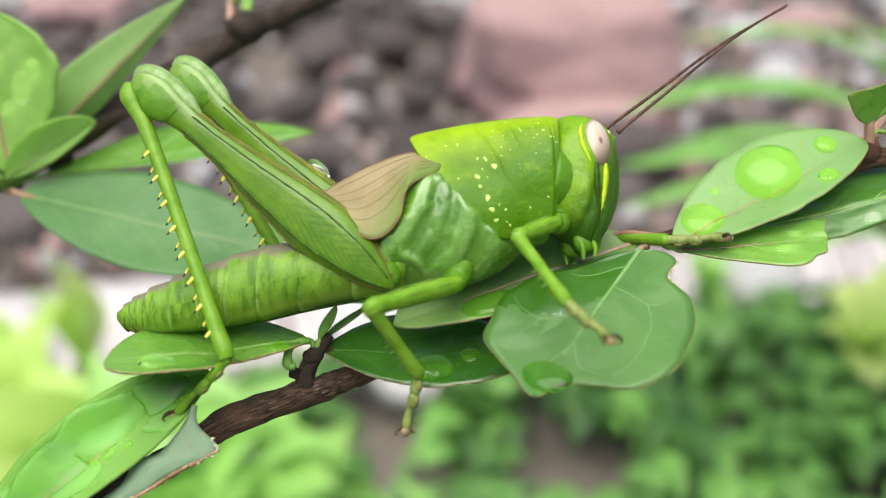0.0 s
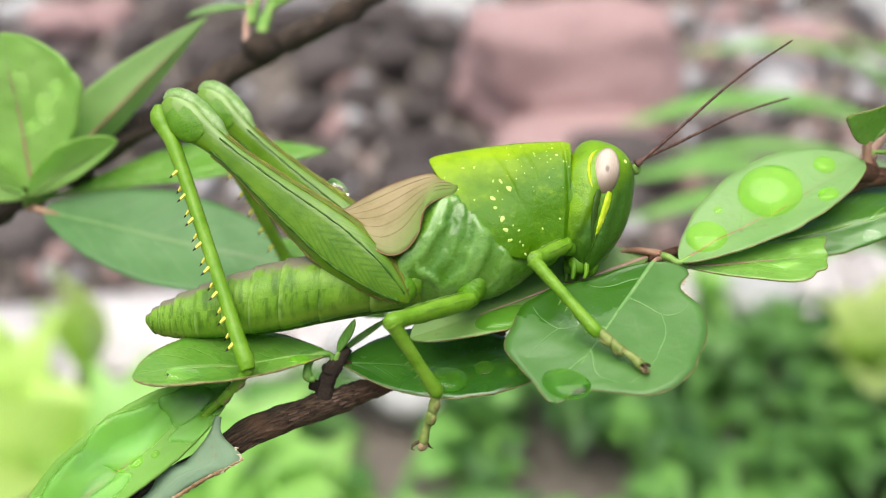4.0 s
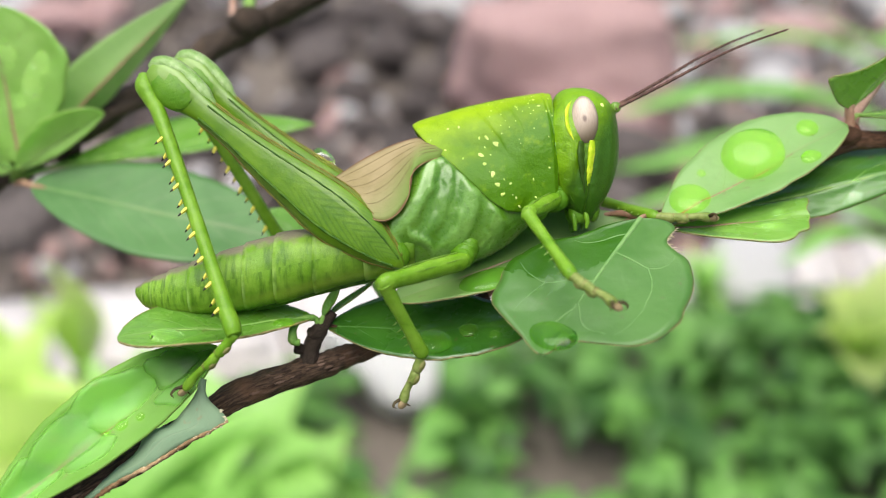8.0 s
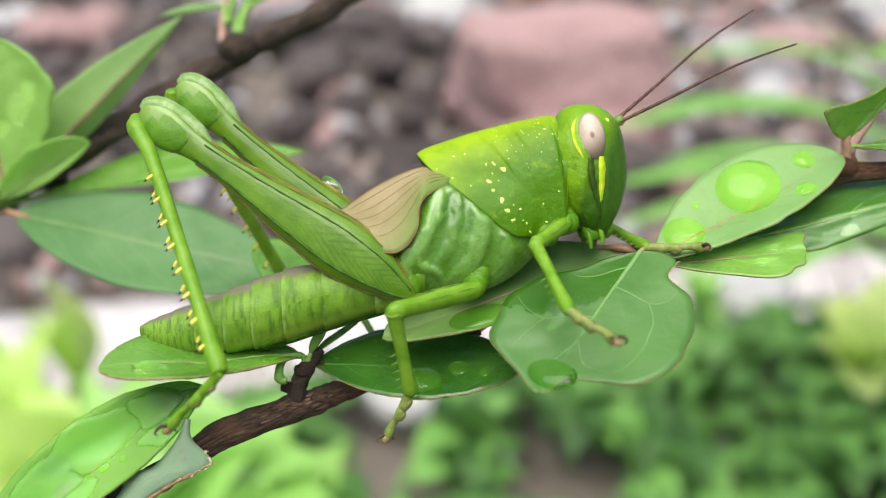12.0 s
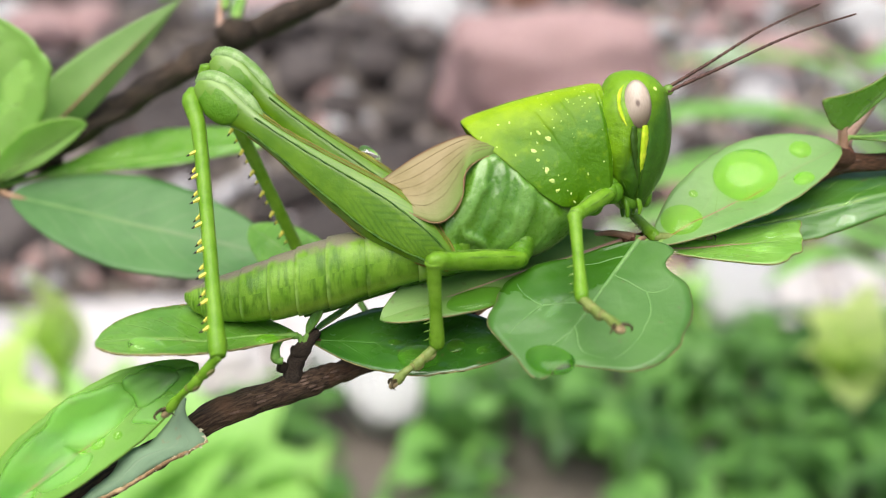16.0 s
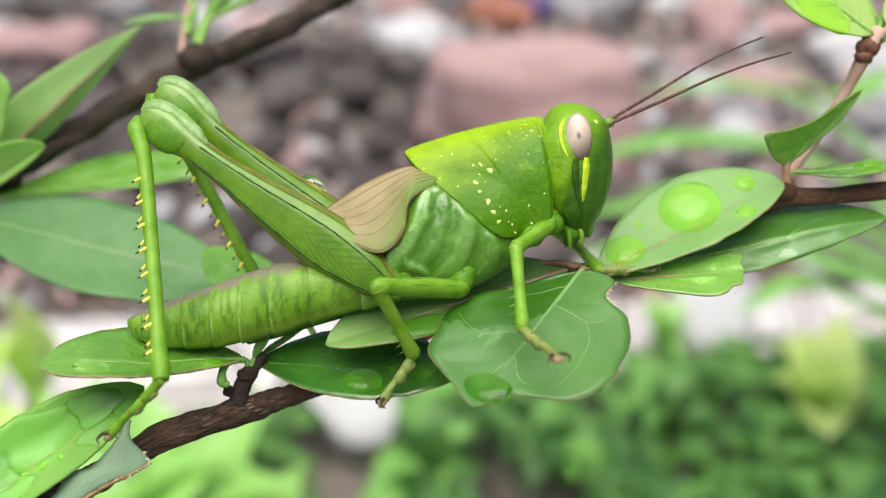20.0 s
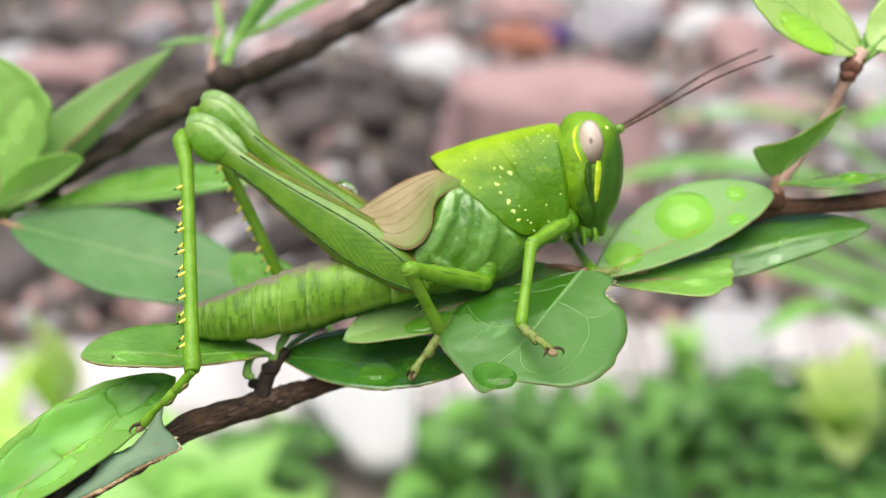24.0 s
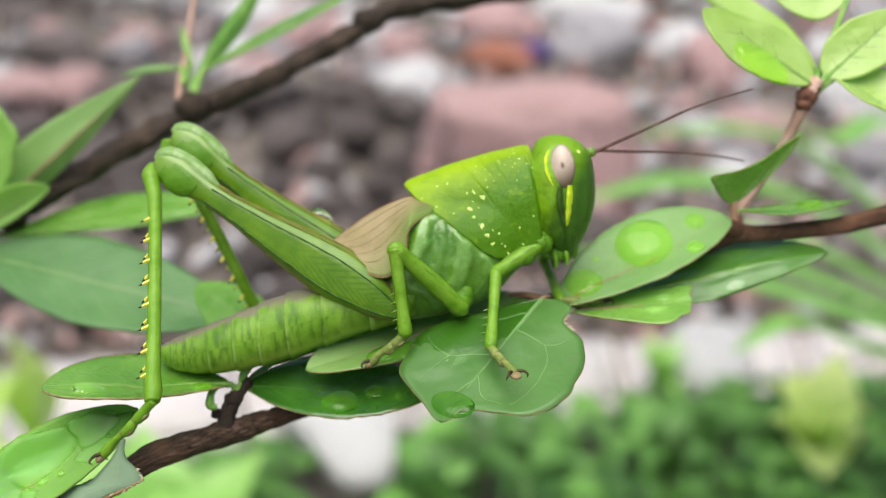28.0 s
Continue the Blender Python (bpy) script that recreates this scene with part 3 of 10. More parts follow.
def blob(bm, center, radii, turn=None, u=16, v=10, index=0):
    """An ellipsoid."""
    rings = []
    for i in range(1, v):
        p = math.pi * i / v
        ring = []
        for j in range(u):
            w = 2 * math.pi * j / u
            q = Vector((radii[0] * math.sin(p) * math.cos(w), radii[1] * math.sin(p) * math.sin(w), radii[2] * math.cos(p)))
            ring.append(Vector(center) + (turn @ q if turn is not None else q))
        rings.append(ring)
    loft(bm, rings, True, index)


def thing(name, label, category, group="", m=None, kind=""):
    ob = new(name)
    ob.empty_display_size = 0.002
    ob.matrix_world = STAGE if m is None else m
    return tagged(ob, label, category, group, kind)


# ---- ground, kerb and rubble ----
def ground_sheet():
    bm = bmesh.new()
    xs = sorted({-150.0, -30.0, -8.0, -3.0, 3.0, 8.0, 30.0, 150.0, *[i * 0.05 for i in range(-40, 41)]})
    ys = sorted({-150.0, -30.0, -8.0, -3.0, -1.0, 8.0, 30.0, 150.0, *[i * 0.05 for i in range(0, 71)]})
    rows = []
    for x in xs:
        rows.append([bm.verts.new((x, y, 0.018 * noise.noise(Vector((x * 3, y * 3, 0))) + 0.008 * noise.noise(Vector((x * 14, y * 14, 2))) - 0.012)) for y in ys])
    grid_faces(bm, rows)
    return tagged(part("ground", bm, SOIL), "brown garden soil with stone grit", "ground", kind="structure")


ground_sheet()


def stone_mesh(seed, material, rough=0.32, detail=3, flat=0.75, block=0.35):
    rng = random.Random(seed)
    bm = bmesh.new()
    bmesh.ops.create_icosphere(bm, subdivisions=detail, radius=1.0)
    off = Vector((rng.uniform(0, 90), rng.uniform(0, 90), rng.uniform(0, 90)))
    for v in bm.verts:
        p = v.co.copy()
        p = p * (1 - block) + p / max(abs(p.x), abs(p.y), abs(p.z)) * block * 0.8
        big = noise.noise(p * 0.9 + off)
        facet = noise.cell(p * 1.6 + off)
        v.co = p * (1 + rough * 1.2 * big + 0.10 * facet + 0.10 * noise.noise(p * 3.5 + off))
        v.co.z *= flat
    mesh = bpy.data.meshes.new("stone")
    bm.to_mesh(mesh)
    bm.free()
    mesh.materials.append(material)
    mesh.polygons.foreach_set("use_smooth", [True] * len(mesh.polygons))
    return mesh


STONES_BROWN = [stone_mesh(i, STONE_BROWN) for i in range(6)]
STONES_UMBER = [stone_mesh(70 + i, STONE_UMBER, 0.36) for i in range(4)]
STONES_GREY = [stone_mesh(20 + i, STONE_GREY) for i in range(4)]
STONES_PINK = [stone_mesh(40 + i, STONE_PINK) for i in range(3)]
STONES_WHITE = [stone_mesh(60 + i, STONE_WHITE, 0.25) for i in range(3)]
STONES_DARK = [stone_mesh(80 + i, BRICK_DARK) for i in range(2)]


def stone(mesh, x, y, size, name, label, category="stone", group="", turn=0.0, squash=(1, 1, 1), sink=0.35, up=0.0):
    ob = new(name, mesh)
    ob.matrix_world = pose(x, y, up + size * squash[2] * (0.75 - sink), 0, 0, turn) @ Matrix.Diagonal((size * squash[0], size * squash[1], size * squash[2], 1))
    return tagged(ob, label, category, group)


# the rubble bed behind the kerb: its near edge runs from left to right
BED_LEFT, BED_RIGHT = Vector((-0.501, 0.900)), Vector((0.546, 1.016))


def bed_edge(x):
    k = (x - BED_LEFT.x) / (BED_RIGHT.x - BED_LEFT.x)
    return BED_LEFT.y + k * (BED_RIGHT.y - BED_LEFT.y)


def rubble():
    rng = random.Random(5)
    placed = list(BED_STONES)
    for n, (x, y, size) in enumerate(BED_STONES):
        mesh, name, label = STONES_BROWN[n % 6], "rubble_stone", "rough brown-grey rubble stone lying in the soil"
        if n % 5 != 0:
            mesh, name, label = STONES_UMBER[n % 4], "dark_stone", "dark wet brown stone lying in the soil"
        stone(mesh, x, y, size, name, label, "stone", "rubble stones", n * 47.0, (1.2, 0.9, 0.9))
    keep_clear = [(*PINK_AT, 0.13), *[(*q, 0.10) for q in ((0.389, 2.068), (0.388, 1.908), (0.538, 2.255), (0.181, 2.013), (0.258, 2.009), (0.225, 1.900), (0.330, 1.930), (0.529, 2.080), (0.482, 2.348))]]
    tries = 0
    while len(placed) < 430 and tries < 20000:
        tries += 1
        y = 0.85 + 1.9 * rng.random() ** 1.2
        x = rng.uniform(-1.25, 1.25)
        if y < bed_edge(x) + 0.03:
            continue
        size = rng.choice((0.022, 0.026, 0.03, 0.036, 0.044, 0.056)) * (1 + 0.15 * (y - 1)) * rng.uniform(0.8, 1.25)
        if any((x - a) ** 2 + (y - b) ** 2 < (0.72 * (size + s)) ** 2 for a, b, s in placed + keep_clear):
            continue
        placed.append((x, y, size))
        kind = rng.random()
        turn, squash = rng.uniform(0, 360), (rng.uniform(0.8, 1.3), rng.uniform(0.8, 1.2), rng.uniform(0.7, 1.1))
        right = x > (0.02 + 0.05 * y if y < 1.82 else -0.40)
        if not right and x > -0.5 and y < 1.75 and kind > 0.40 and kind < 0.90:
            stone(rng.choice(STONES_UMBER), x, y, size, "dark_stone", "dark wet brown stone lying in the soil", "stone", "rubble stones", turn, squash)
        elif right and y > 1.65 and kind < 0.62:
            mesh, name, label = ((STONES_WHITE, "white_stone", "chalky white stone among the rubble"), (STONES_PINK, "pink_stone", "dusty pink rubble stone lying in the soil"), (STONES_GREY, "grey_stone", "pale grey rubble stone lying in the soil"))[int(kind * 4.8)]
            stone(rng.choice(mesh), x, y, size, name, label, "stone", "rubble stones", turn, squash)
        elif right and y < 1.36:
            stone(rng.choice(STONES_BROWN), x, y, size, "rubble_stone", "rough brown-grey rubble stone lying in the soil", "stone", "rubble stones", turn, squash)
        elif kind < (0.26 if right else 0.63):
            stone(rng.choice(STONES_BROWN), x, y, size, "rubble_stone", "rough brown-grey rubble stone lying in the soil", "stone", "rubble stones", turn, squash)
        elif kind < (0.57 if right else 0.86):
            stone(rng.choice(STONES_GREY), x, y, size, "grey_stone", "pale grey rubble stone lying in the soil", "stone", "rubble stones", turn, squash)
        elif kind < (0.75 if right else 0.92):
            stone(rng.choice(STONES_PINK), x, y, size, "pink_stone", "dusty pink rubble stone lying in the soil", "stone", "rubble stones", turn, squash)
        else:
            stone(rng.choice(STONES_WHITE), x, y, size * 0.8, "white_stone", "small chalky white stone among the rubble", "stone", "rubble stones", turn, squash)


def loose_grit(count):
    """Small stones that fill the bed between the larger ones."""
    rng = random.Random(8)
    ball = bmesh.new()
    bmesh.ops.create_icosphere(ball, subdivisions=1, radius=1.0)
    shape = [v.co.copy() for v in ball.verts]
    faces = [[v.index for v in f.verts] for f in ball.faces]
    ball.free()
    verts, polys, picks = [], [], []
    for i in range(count):
        x, y = rng.uniform(-3.0, 3.0), 0.8 + 5.0 * rng.random() ** 1.6
        if y < bed_edge(x) - 0.02:
            continue
        size = rng.uniform(0.007, 0.026)
        turn = Euler((rng.uniform(0, 6), rng.uniform(0, 6), rng.uniform(0, 6))).to_matrix()
        wide = Vector((rng.uniform(0.8, 1.4), rng.uniform(0.7, 1.1), rng.uniform(0.5, 0.9)))
        base = len(verts)
        for p in shape:
            q = turn @ Vector((p.x * wide.x, p.y * wide.y, p.z * wide.z)) * size * (1 + 0.3 * noise.noise(p * 1.3 + Vector((i, 0, 0))))
            verts.append((q.x + x, q.y + y, q.z + size * 0.3))
        polys += [[base + k for k in f] for f in faces]
        picks += [rng.choice((0, 1, 1, 2, 2, 0) if x > 0.12 or (y > 1.85 and x > -0.5) else (0, 0, 0, 0, 0, 1, 2))] * len(faces)
    mesh = bpy.data.meshes.new("loose_grit")
    mesh.from_pydata(verts, [], polys)
    for m in (GRIT_BROWN, GRIT_GREY, GRIT_PINK):
        mesh.materials.append(m)
    mesh.polygons.foreach_set("material_index", picks)
    tagged(new("loose_grit", mesh), "small mixed brown, grey and pink stones covering the bed", "gravel", kind="stuff")


PINK_AT = (0.182, 1.407)
BED_STONES = [(*(-0.200, 1.532), 0.046), (*(-0.132, 1.411), 0.038), (*(-0.081, 1.578), 0.05), (*(-0.035, 1.370), 0.036), (*(-0.099, 1.277), 0.04), (*(-0.147, 1.217), 0.034), (*(-0.045, 1.207), 0.042), (*(-0.001, 1.267), 0.03), (*(-0.209, 1.352), 0.036), (*(0.023, 1.553), 0.034), (*(-0.006, 1.706), 0.045), (*(-0.138, 1.735), 0.05)]
loose_grit(9000)
rubble()
stone(stone_mesh(47, STONE_PINK, 0.22, 4, 0.8, 0.6), *PINK_AT, 0.158, "pink_boulder", "large blocky dusty pink boulder on the rubble", "boulder", turn=8, squash=(1.10, 0.75, 0.85), sink=0.25)
stone(STONES_PINK[1], *(0.188, 1.261), 0.10, "pink_stone", "flat pink-brown stone in front of the boulder", "stone", "rubble stones", 30, (1.6, 0.8, 0.5))
stone(STONES_PINK[2], *(-0.674, 1.719), 0.062, "pink_stone", "rounded pink stone at the edge of the rubble", "stone", "rubble stones", 60, (1.3, 1, 0.8))
stone(STONES_GREY[0], *(0.389, 2.068), 0.085, "grey_rock", "angular blue-grey rock with a dark hollow below", "rock", turn=20, squash=(1.2, 0.9, 0.95), sink=0.2)
stone(STONES_BROWN[1], *(0.388, 1.908), 0.05, "dark_stone", "dark brown stone under the grey rock", "stone", "rubble stones", 70, (1.2, 0.8, 0.8))
stone(STONES_DARK[0], *(0.538, 2.255), 0.045, "brick_shard", "dull dark red brick shard on the rubble", "brick shard", "brick shards", 15, (1.5, 0.9, 0.6))
stone(stone_mesh(91, BRICK_RED, 0.22), *(0.181, 2.013), 0.062, "brick_shard", "orange-red broken brick lying on the rubble", "brick shard", "brick shards", -12, (1.35, 0.9, 0.6))
stone(stone_mesh(92, PURPLE, 0.08), *(0.260, 2.031), 0.034, "purple_ball", "small glossy dark purple ball among the stones", "ball", turn=0, sink=0.1)
stone(STONES_WHITE[0], *(0.529, 2.080), 0.035, "white_stone", "bright chalky white stone beside the grey rock", "stone", "rubble stones", 10)
stone(STONES_WHITE[2], *(0.395, 2.396), 0.07, "white_stone", "pale block of stone lying on the rubble", "stone", "rubble stones", 20, (1.3, 1, 0.8))
stone(STONES_PINK[0], *(0.190, 2.319), 0.07, "pink_stone", "pale pinkish stone on the rubble", "stone", "rubble stones", 65, (1.3, 1, 0.7))
stone(STONES_WHITE[0], *(0.613, 2.126), 0.07, "white_stone", "pale rounded stone on the rubble", "stone", "rubble stones", 110, (1.4, 1, 0.7))
stone(STONES_GREY[2], *(0.772, 2.331), 0.08, "grey_stone", "pale grey rubble stone lying in the soil", "stone", "rubble stones", 35, (1.3, 1, 0.8))
stone(STONES_WHITE[1], *(-0.105, 2.161), 0.05, "white_stone", "pale rounded stone on the rubble", "stone", "rubble stones", 75, (1.3, 1, 0.8))
stone(STONES_GREY[1], *(-0.271, 1.824), 0.05, "grey_stone", "pale grey rubble stone lying in the soil", "stone", "rubble stones", 15, (1.3, 1, 0.8))
stone(STONES_WHITE[1], *(0.482, 2.348), 0.06, "white_stone", "bright white stone on the rubble", "stone", "rubble stones", 40, (1.4, 1, 0.7))


def slab(name, corners, height, label, seed):
    """A cast kerb block with worn edges, on four ground corners."""
    bm = bmesh.new()
    rng = random.Random(seed)
    low = [bm.verts.new((x, y, -0.03)) for x, y in corners]
    top = [bm.verts.new((x + rng.uniform(-0.006, 0.006), y + rng.uniform(-0.006, 0.006), height + rng.uniform(-0.008, 0.008))) for x, y in corners]
    bm.faces.new(low[::-1])
    bm.faces.new(top)
    for i in range(4):
        bm.faces.new((low[i], low[(i + 1) % 4], top[(i + 1) % 4], top[i]))
    bmesh.ops.bevel(bm, geom=[e for e in bm.edges if e.verts[0].co.z > 0 and e.verts[1].co.z > 0], offset=0.012, segments=2, affect="EDGES")
    bmesh.ops.subdivide_edges(bm, edges=bm.edges[:], cuts=3, use_grid_fill=True)
    for v in bm.verts:
        v.co += 0.006 * noise.noise_vector(v.co * 14)
    bmesh.ops.recalc_face_normals(bm, faces=bm.faces[:])
    return tagged(part(name, bm, CONCRETE), label, "kerb block", "kerb blocks")


KERB = [Vector(q) for q in ((-0.643, 0.856), (0.706, 1.011), (-0.560, 0.675), (0.664, 0.921))]


def kerb_near(x):
    k = (x - KERB[2].x) / (KERB[3].x - KERB[2].x)
    return KERB[2].y + k * (KERB[3].y - KERB[2].y)


def kerb():
    far_l, far_r, near_l, near_r = KERB
    n = 6
    for i in range(-5, 11):
        a, b = (i + 0.02) / n, (i + 0.985) / n
        f = lambda p, q, k: (p + (q - p) * k)[:]
        slab("kerb_block", [f(near_l, near_r, a), f(near_l, near_r, b), f(far_l, far_r, b), f(far_l, far_r, a)], 0.020 + 0.006 * (i % 2), "pale weathered concrete kerb block set in the soil", i)


kerb()
BLOCK_AT = (-0.042, 0.722)


def wedge_mesh():
    """A broken wedge of a white block: upright face towards the path, pointed below."""
    bm = bmesh.new()
    bmesh.ops.create_cube(bm, size=1.0)
    for v in bm.verts:
        if v.co.z < 0:
            v.co.x = 0.22 + 0.35 * v.co.x
        else:
            v.co.z += 0.12 * v.co.x
    bmesh.ops.bevel(bm, geom=bm.edges[:], offset=0.05, segments=2, affect="EDGES")
    bmesh.ops.subdivide_edges(bm, edges=bm.edges[:], cuts=3, use_grid_fill=True)
    for v in bm.verts:
        v.co += 0.05 * noise.noise_vector(v.co * 4) + 0.015 * noise.noise_vector(v.co * 15)
    mesh = bpy.data.meshes.new("wedge")
    bm.to_mesh(mesh)
    bm.free()
    mesh.materials.append(STONE_WHITE)
    mesh.polygons.foreach_set("use_smooth", [True] * len(mesh.polygons))
    return mesh


white_rock = tagged(new("white_rock", wedge_mesh()), "bright white broken block in front of the kerb", "rock")
white_rock.matrix_world = pose(BLOCK_AT[0] - 0.016, BLOCK_AT[1], 0.038, -62, 0, 6) @ Matrix.Diagonal((0.120, 0.055, 0.100, 1))
stone(STONES_WHITE[1], *(0.355, 0.913), 0.05, "white_rock", "pale rounded rock beside the kerb", "rock", turn=80, squash=(1.5, 0.9, 0.7), sink=0.2)


# ---- low plants ----
def leaf_shape(bm, root, heading, up, length, width, fold=0.25, droop=0.3, steps=4, index=0):
    """One small folded leaf with a droop."""
    side = heading.cross(up).normalized()
    up = side.cross(heading).normalized()
    rows = []
    for i in range(steps + 1):
        u = i / steps
        c = root + heading * length * u + up * (0.25 * length * math.sin(u * 2.2) - droop * length * u * u)
        w = width * (math.sin(math.pi * min(u ** 0.75 + 0.02, 1.0)) + 0.03)
        rows.append([bm.verts.new(c + side * w + up * fold * w), bm.verts.new(c), bm.verts.new(c - side * w + up * fold * w)])
    grid_faces(bm, rows, index=index)


def cover_patch(name, label, count, region, sizes, heights, material, seed, clear=0.16):
    """Low leafy ground cover, far too many leaves to count."""
    rng = random.Random(seed)
    bm = bmesh.new()
    (x0, x1), (y0, y1) = region
    for _ in range(count):
        x, y = rng.uniform(x0, x1), rng.uniform(y0, y1)
        if y > kerb_near(x) - 0.02 or noise.noise(Vector((x * 6, y * 6, seed))) < -0.28 or (abs(x - BLOCK_AT[0]) < 0.055 and -clear < y - BLOCK_AT[1] < 0.04):
            continue
        z = rng.uniform(*heights) * (0.6 + 0.6 * noise.noise(Vector((x * 5, y * 5, 7))) + 0.4) * min(max((kerb_near(x) - y) / 0.12, 0.15), 1.0)
        a = rng.uniform(0, 2 * math.pi)
        h = Vector((math.cos(a), math.sin(a), rng.uniform(-0.3, 0.5))).normalized()
        leaf_shape(bm, Vector((x, y, max(z, 0.004))), h, Vector((0, 0, 1)), rng.uniform(*sizes), rng.uniform(*sizes) * 0.28, steps=3)
    return tagged(part(name, bm, material), label, "ground cover", kind="stuff")


cover_patch("ground_cover", "dense dark green small-leaved ground cover by the kerb", 9500, ((-0.22, 1.5), (-0.3, 1.25)), (0.022, 0.07), (0.005, 0.085), COVER, 3)
cover_patch("ground_cover", "sparse green seedlings on the soil by the kerb", 2600, ((-1.4, -0.22), (-0.5, 1.1)), (0.016, 0.04), (0.004, 0.03), COVER, 4)
cover_patch("ground_cover", "low dark green seedlings below the white rock", 260, ((-0.13, 0.05), (0.52, 0.68)), (0.018, 0.045), (0.004, 0.03), COVER, 12, 0.06)


def broad_plant(x, y, height, leaves, length, seed, label, spread=0.9, lean=0.0, skin=None, wide=1.0):
    """A bushy plant: stems with long broad leaves, each leaf a part."""
    rng = random.Random(seed)
    p = thing("broadleaf_plant", label, "plant", "broadleaf plants", pose(x, y, 0))
    bm = bmesh.new()
    tube(bm, [(0, 0, -0.02, 0.006), (0.004, 0.003, height * 0.5, 0.005), (0, 0, height * 0.8, 0.003)], 8, 6)
    part("stem", bm, STEM_GREEN, p)
    for i in range(leaves):
        a = i * 2.4 + rng.uniform(-0.3, 0.3)
        tilt = rng.uniform(0.25, 1.0) * spread
        h = Vector((math.cos(a) * tilt + lean, math.sin(a) * tilt, rng.uniform(0.5, 1.1))).normalized()
        bm = bmesh.new()
        leaf_shape(bm, Vector((0, 0, height * rng.uniform(0.3, 0.8))), h, Vector((0, 0, 1)) if abs(h.z) < 0.95 else Vector((1, 0, 0)), length * rng.uniform(0.7, 1.1), wide * length * rng.uniform(0.15, 0.22), droop=0.35, steps=8)
        part("leaf", bm, BROAD if skin is None else skin, p)
    return p


broad_plant(*(-0.372, 0.610), 0.05, 7, 0.13, 1, "bright yellow-green broadleaf plant beside the kerb", wide=1.5)
broad_plant(*(-0.440, 0.575), 0.05, 7, 0.14, 2, "bright yellow-green broadleaf plant beside the kerb", wide=1.5)
broad_plant(*(-0.345, 0.672), 0.08, 4, 0.15, 9, "upright pale green shoot of broad leaves beside the kerb", 0.16, wide=1.0)
broad_plant(*(-0.405, 0.660), 0.05, 4, 0.12, 10, "upright pale green shoot of broad leaves beside the kerb", 0.22, wide=1.0)
broad_plant(*(-0.310, 0.560), 0.05, 8, 0.15, 11, "bright yellow-green broadleaf plant beside the kerb", wide=1.6)
broad_plant(*(-0.245, 0.520), 0.05, 7, 0.14, 5, "fresh green broadleaf plant on the soil", skin=BROAD_GREEN, wide=1.7)
broad_plant(*(-0.175, 0.535), 0.05, 7, 0.14, 3, "fresh green broadleaf plant on the soil", skin=BROAD_GREEN, wide=1.7)
broad_plant(*(-0.215, 0.480), 0.05, 7, 0.14, 13, "fresh green broadleaf plant on the soil", skin=BROAD_GREEN, wide=1.7)
broad_plant(*(-0.155, 0.480), 0.05, 7, 0.12, 14, "fresh green broadleaf plant on the soil", skin=BROAD_GREEN, wide=1.6)
broad_plant(*(-0.112, 0.548), 0.04, 6, 0.085, 16, "fresh green broadleaf plant on the soil", skin=BROAD_GREEN, wide=1.5)
broad_plant(*(0.010, 0.470), 0.05, 6, 0.09, 17, "fresh green broadleaf plant on the soil", skin=BROAD_GREEN, wide=1.4)
broad_plant(*(0.398, 0.690), 0.13, 12, 0.080, 6, "small pale yellow-green plant among the ground cover", 1.3, skin=BROAD_PALE, wide=2.0)
broad_plant(*(0.288, 0.853), 0.04, 7, 0.07, 7, "small fresh green plant in front of the kerb", skin=BROAD_GREEN)


def strap_plant():
    """Long arching strap leaves from one crown, at the side of the bed."""
    p = thing("strap_leaf_plant", "clump of long arching green strap leaves", "plant", m=STAGE)
    crown = Vector((0.56870, 0.78800, -0.03756))
    ends = [((0.33619, 0.70800, 0.10224), (0.20719, 0.64800, 0.11685), (0.11450, 0.60800, 0.08977), 0.0085), ((0.35352, 0.70800, 0.06109), (0.24246, 0.65800, 0.08380), (0.14887, 0.61800, 0.06904), 0.007),
            ((0.32799, 0.68800, 0.04692), (0.20174, 0.62800, 0.06764), (0.10608, 0.57800, 0.05140), 0.0085), ((0.37076, 0.74800, 0.13222), (0.27890, 0.71800, 0.16795), (0.17160, 0.68800, 0.15343), 0.0065),
            ((0.34452, 0.66800, 0.02102), (0.20770, 0.60800, 0.04679), (0.10832, 0.55800, 0.02442), 0.008), ((0.36603, 0.68800, -0.00380), (0.28372, 0.63800, 0.01625), (0.22042, 0.58800, -0.01073), 0.007),
            ((0.43556, 0.78800, 0.18117), (0.35259, 0.74800, 0.16857), (0.28767, 0.71800, 0.18462), 0.007)]
    for a, b, c, width in ends:
        bm = bmesh.new()
        line = spline([crown, a, b, c], 18)
        rows = []
        for i, (q, t, s, n) in enumerate(path_frames(line)):
            u = i / 17
            w = 1.55 * width * (math.sin(math.pi * min(0.18 + 0.82 * u, 1.0)) ** 0.7 + 0.02)
            side = t.cross(Vector((0.0, 0.6, -0.8))).normalized()
            up = side.cross(t)
            rows.append([bm.verts.new(q + side * w + up * w * 0.3), bm.verts.new(q), bm.verts.new(q - side * w + up * w * 0.3)])
        grid_faces(bm, rows)
        part("leaf", bm, STRAP, p)
    bm = bmesh.new()
    down = STAGE.inverted() @ Vector(((STAGE @ crown).x, (STAGE @ crown).y, -0.02))
    tube(bm, [(*down, 0.03), (*crown, 0.02)], 6, 8)
    part("crown", bm, STEM_GREEN, p)


strap_plant()


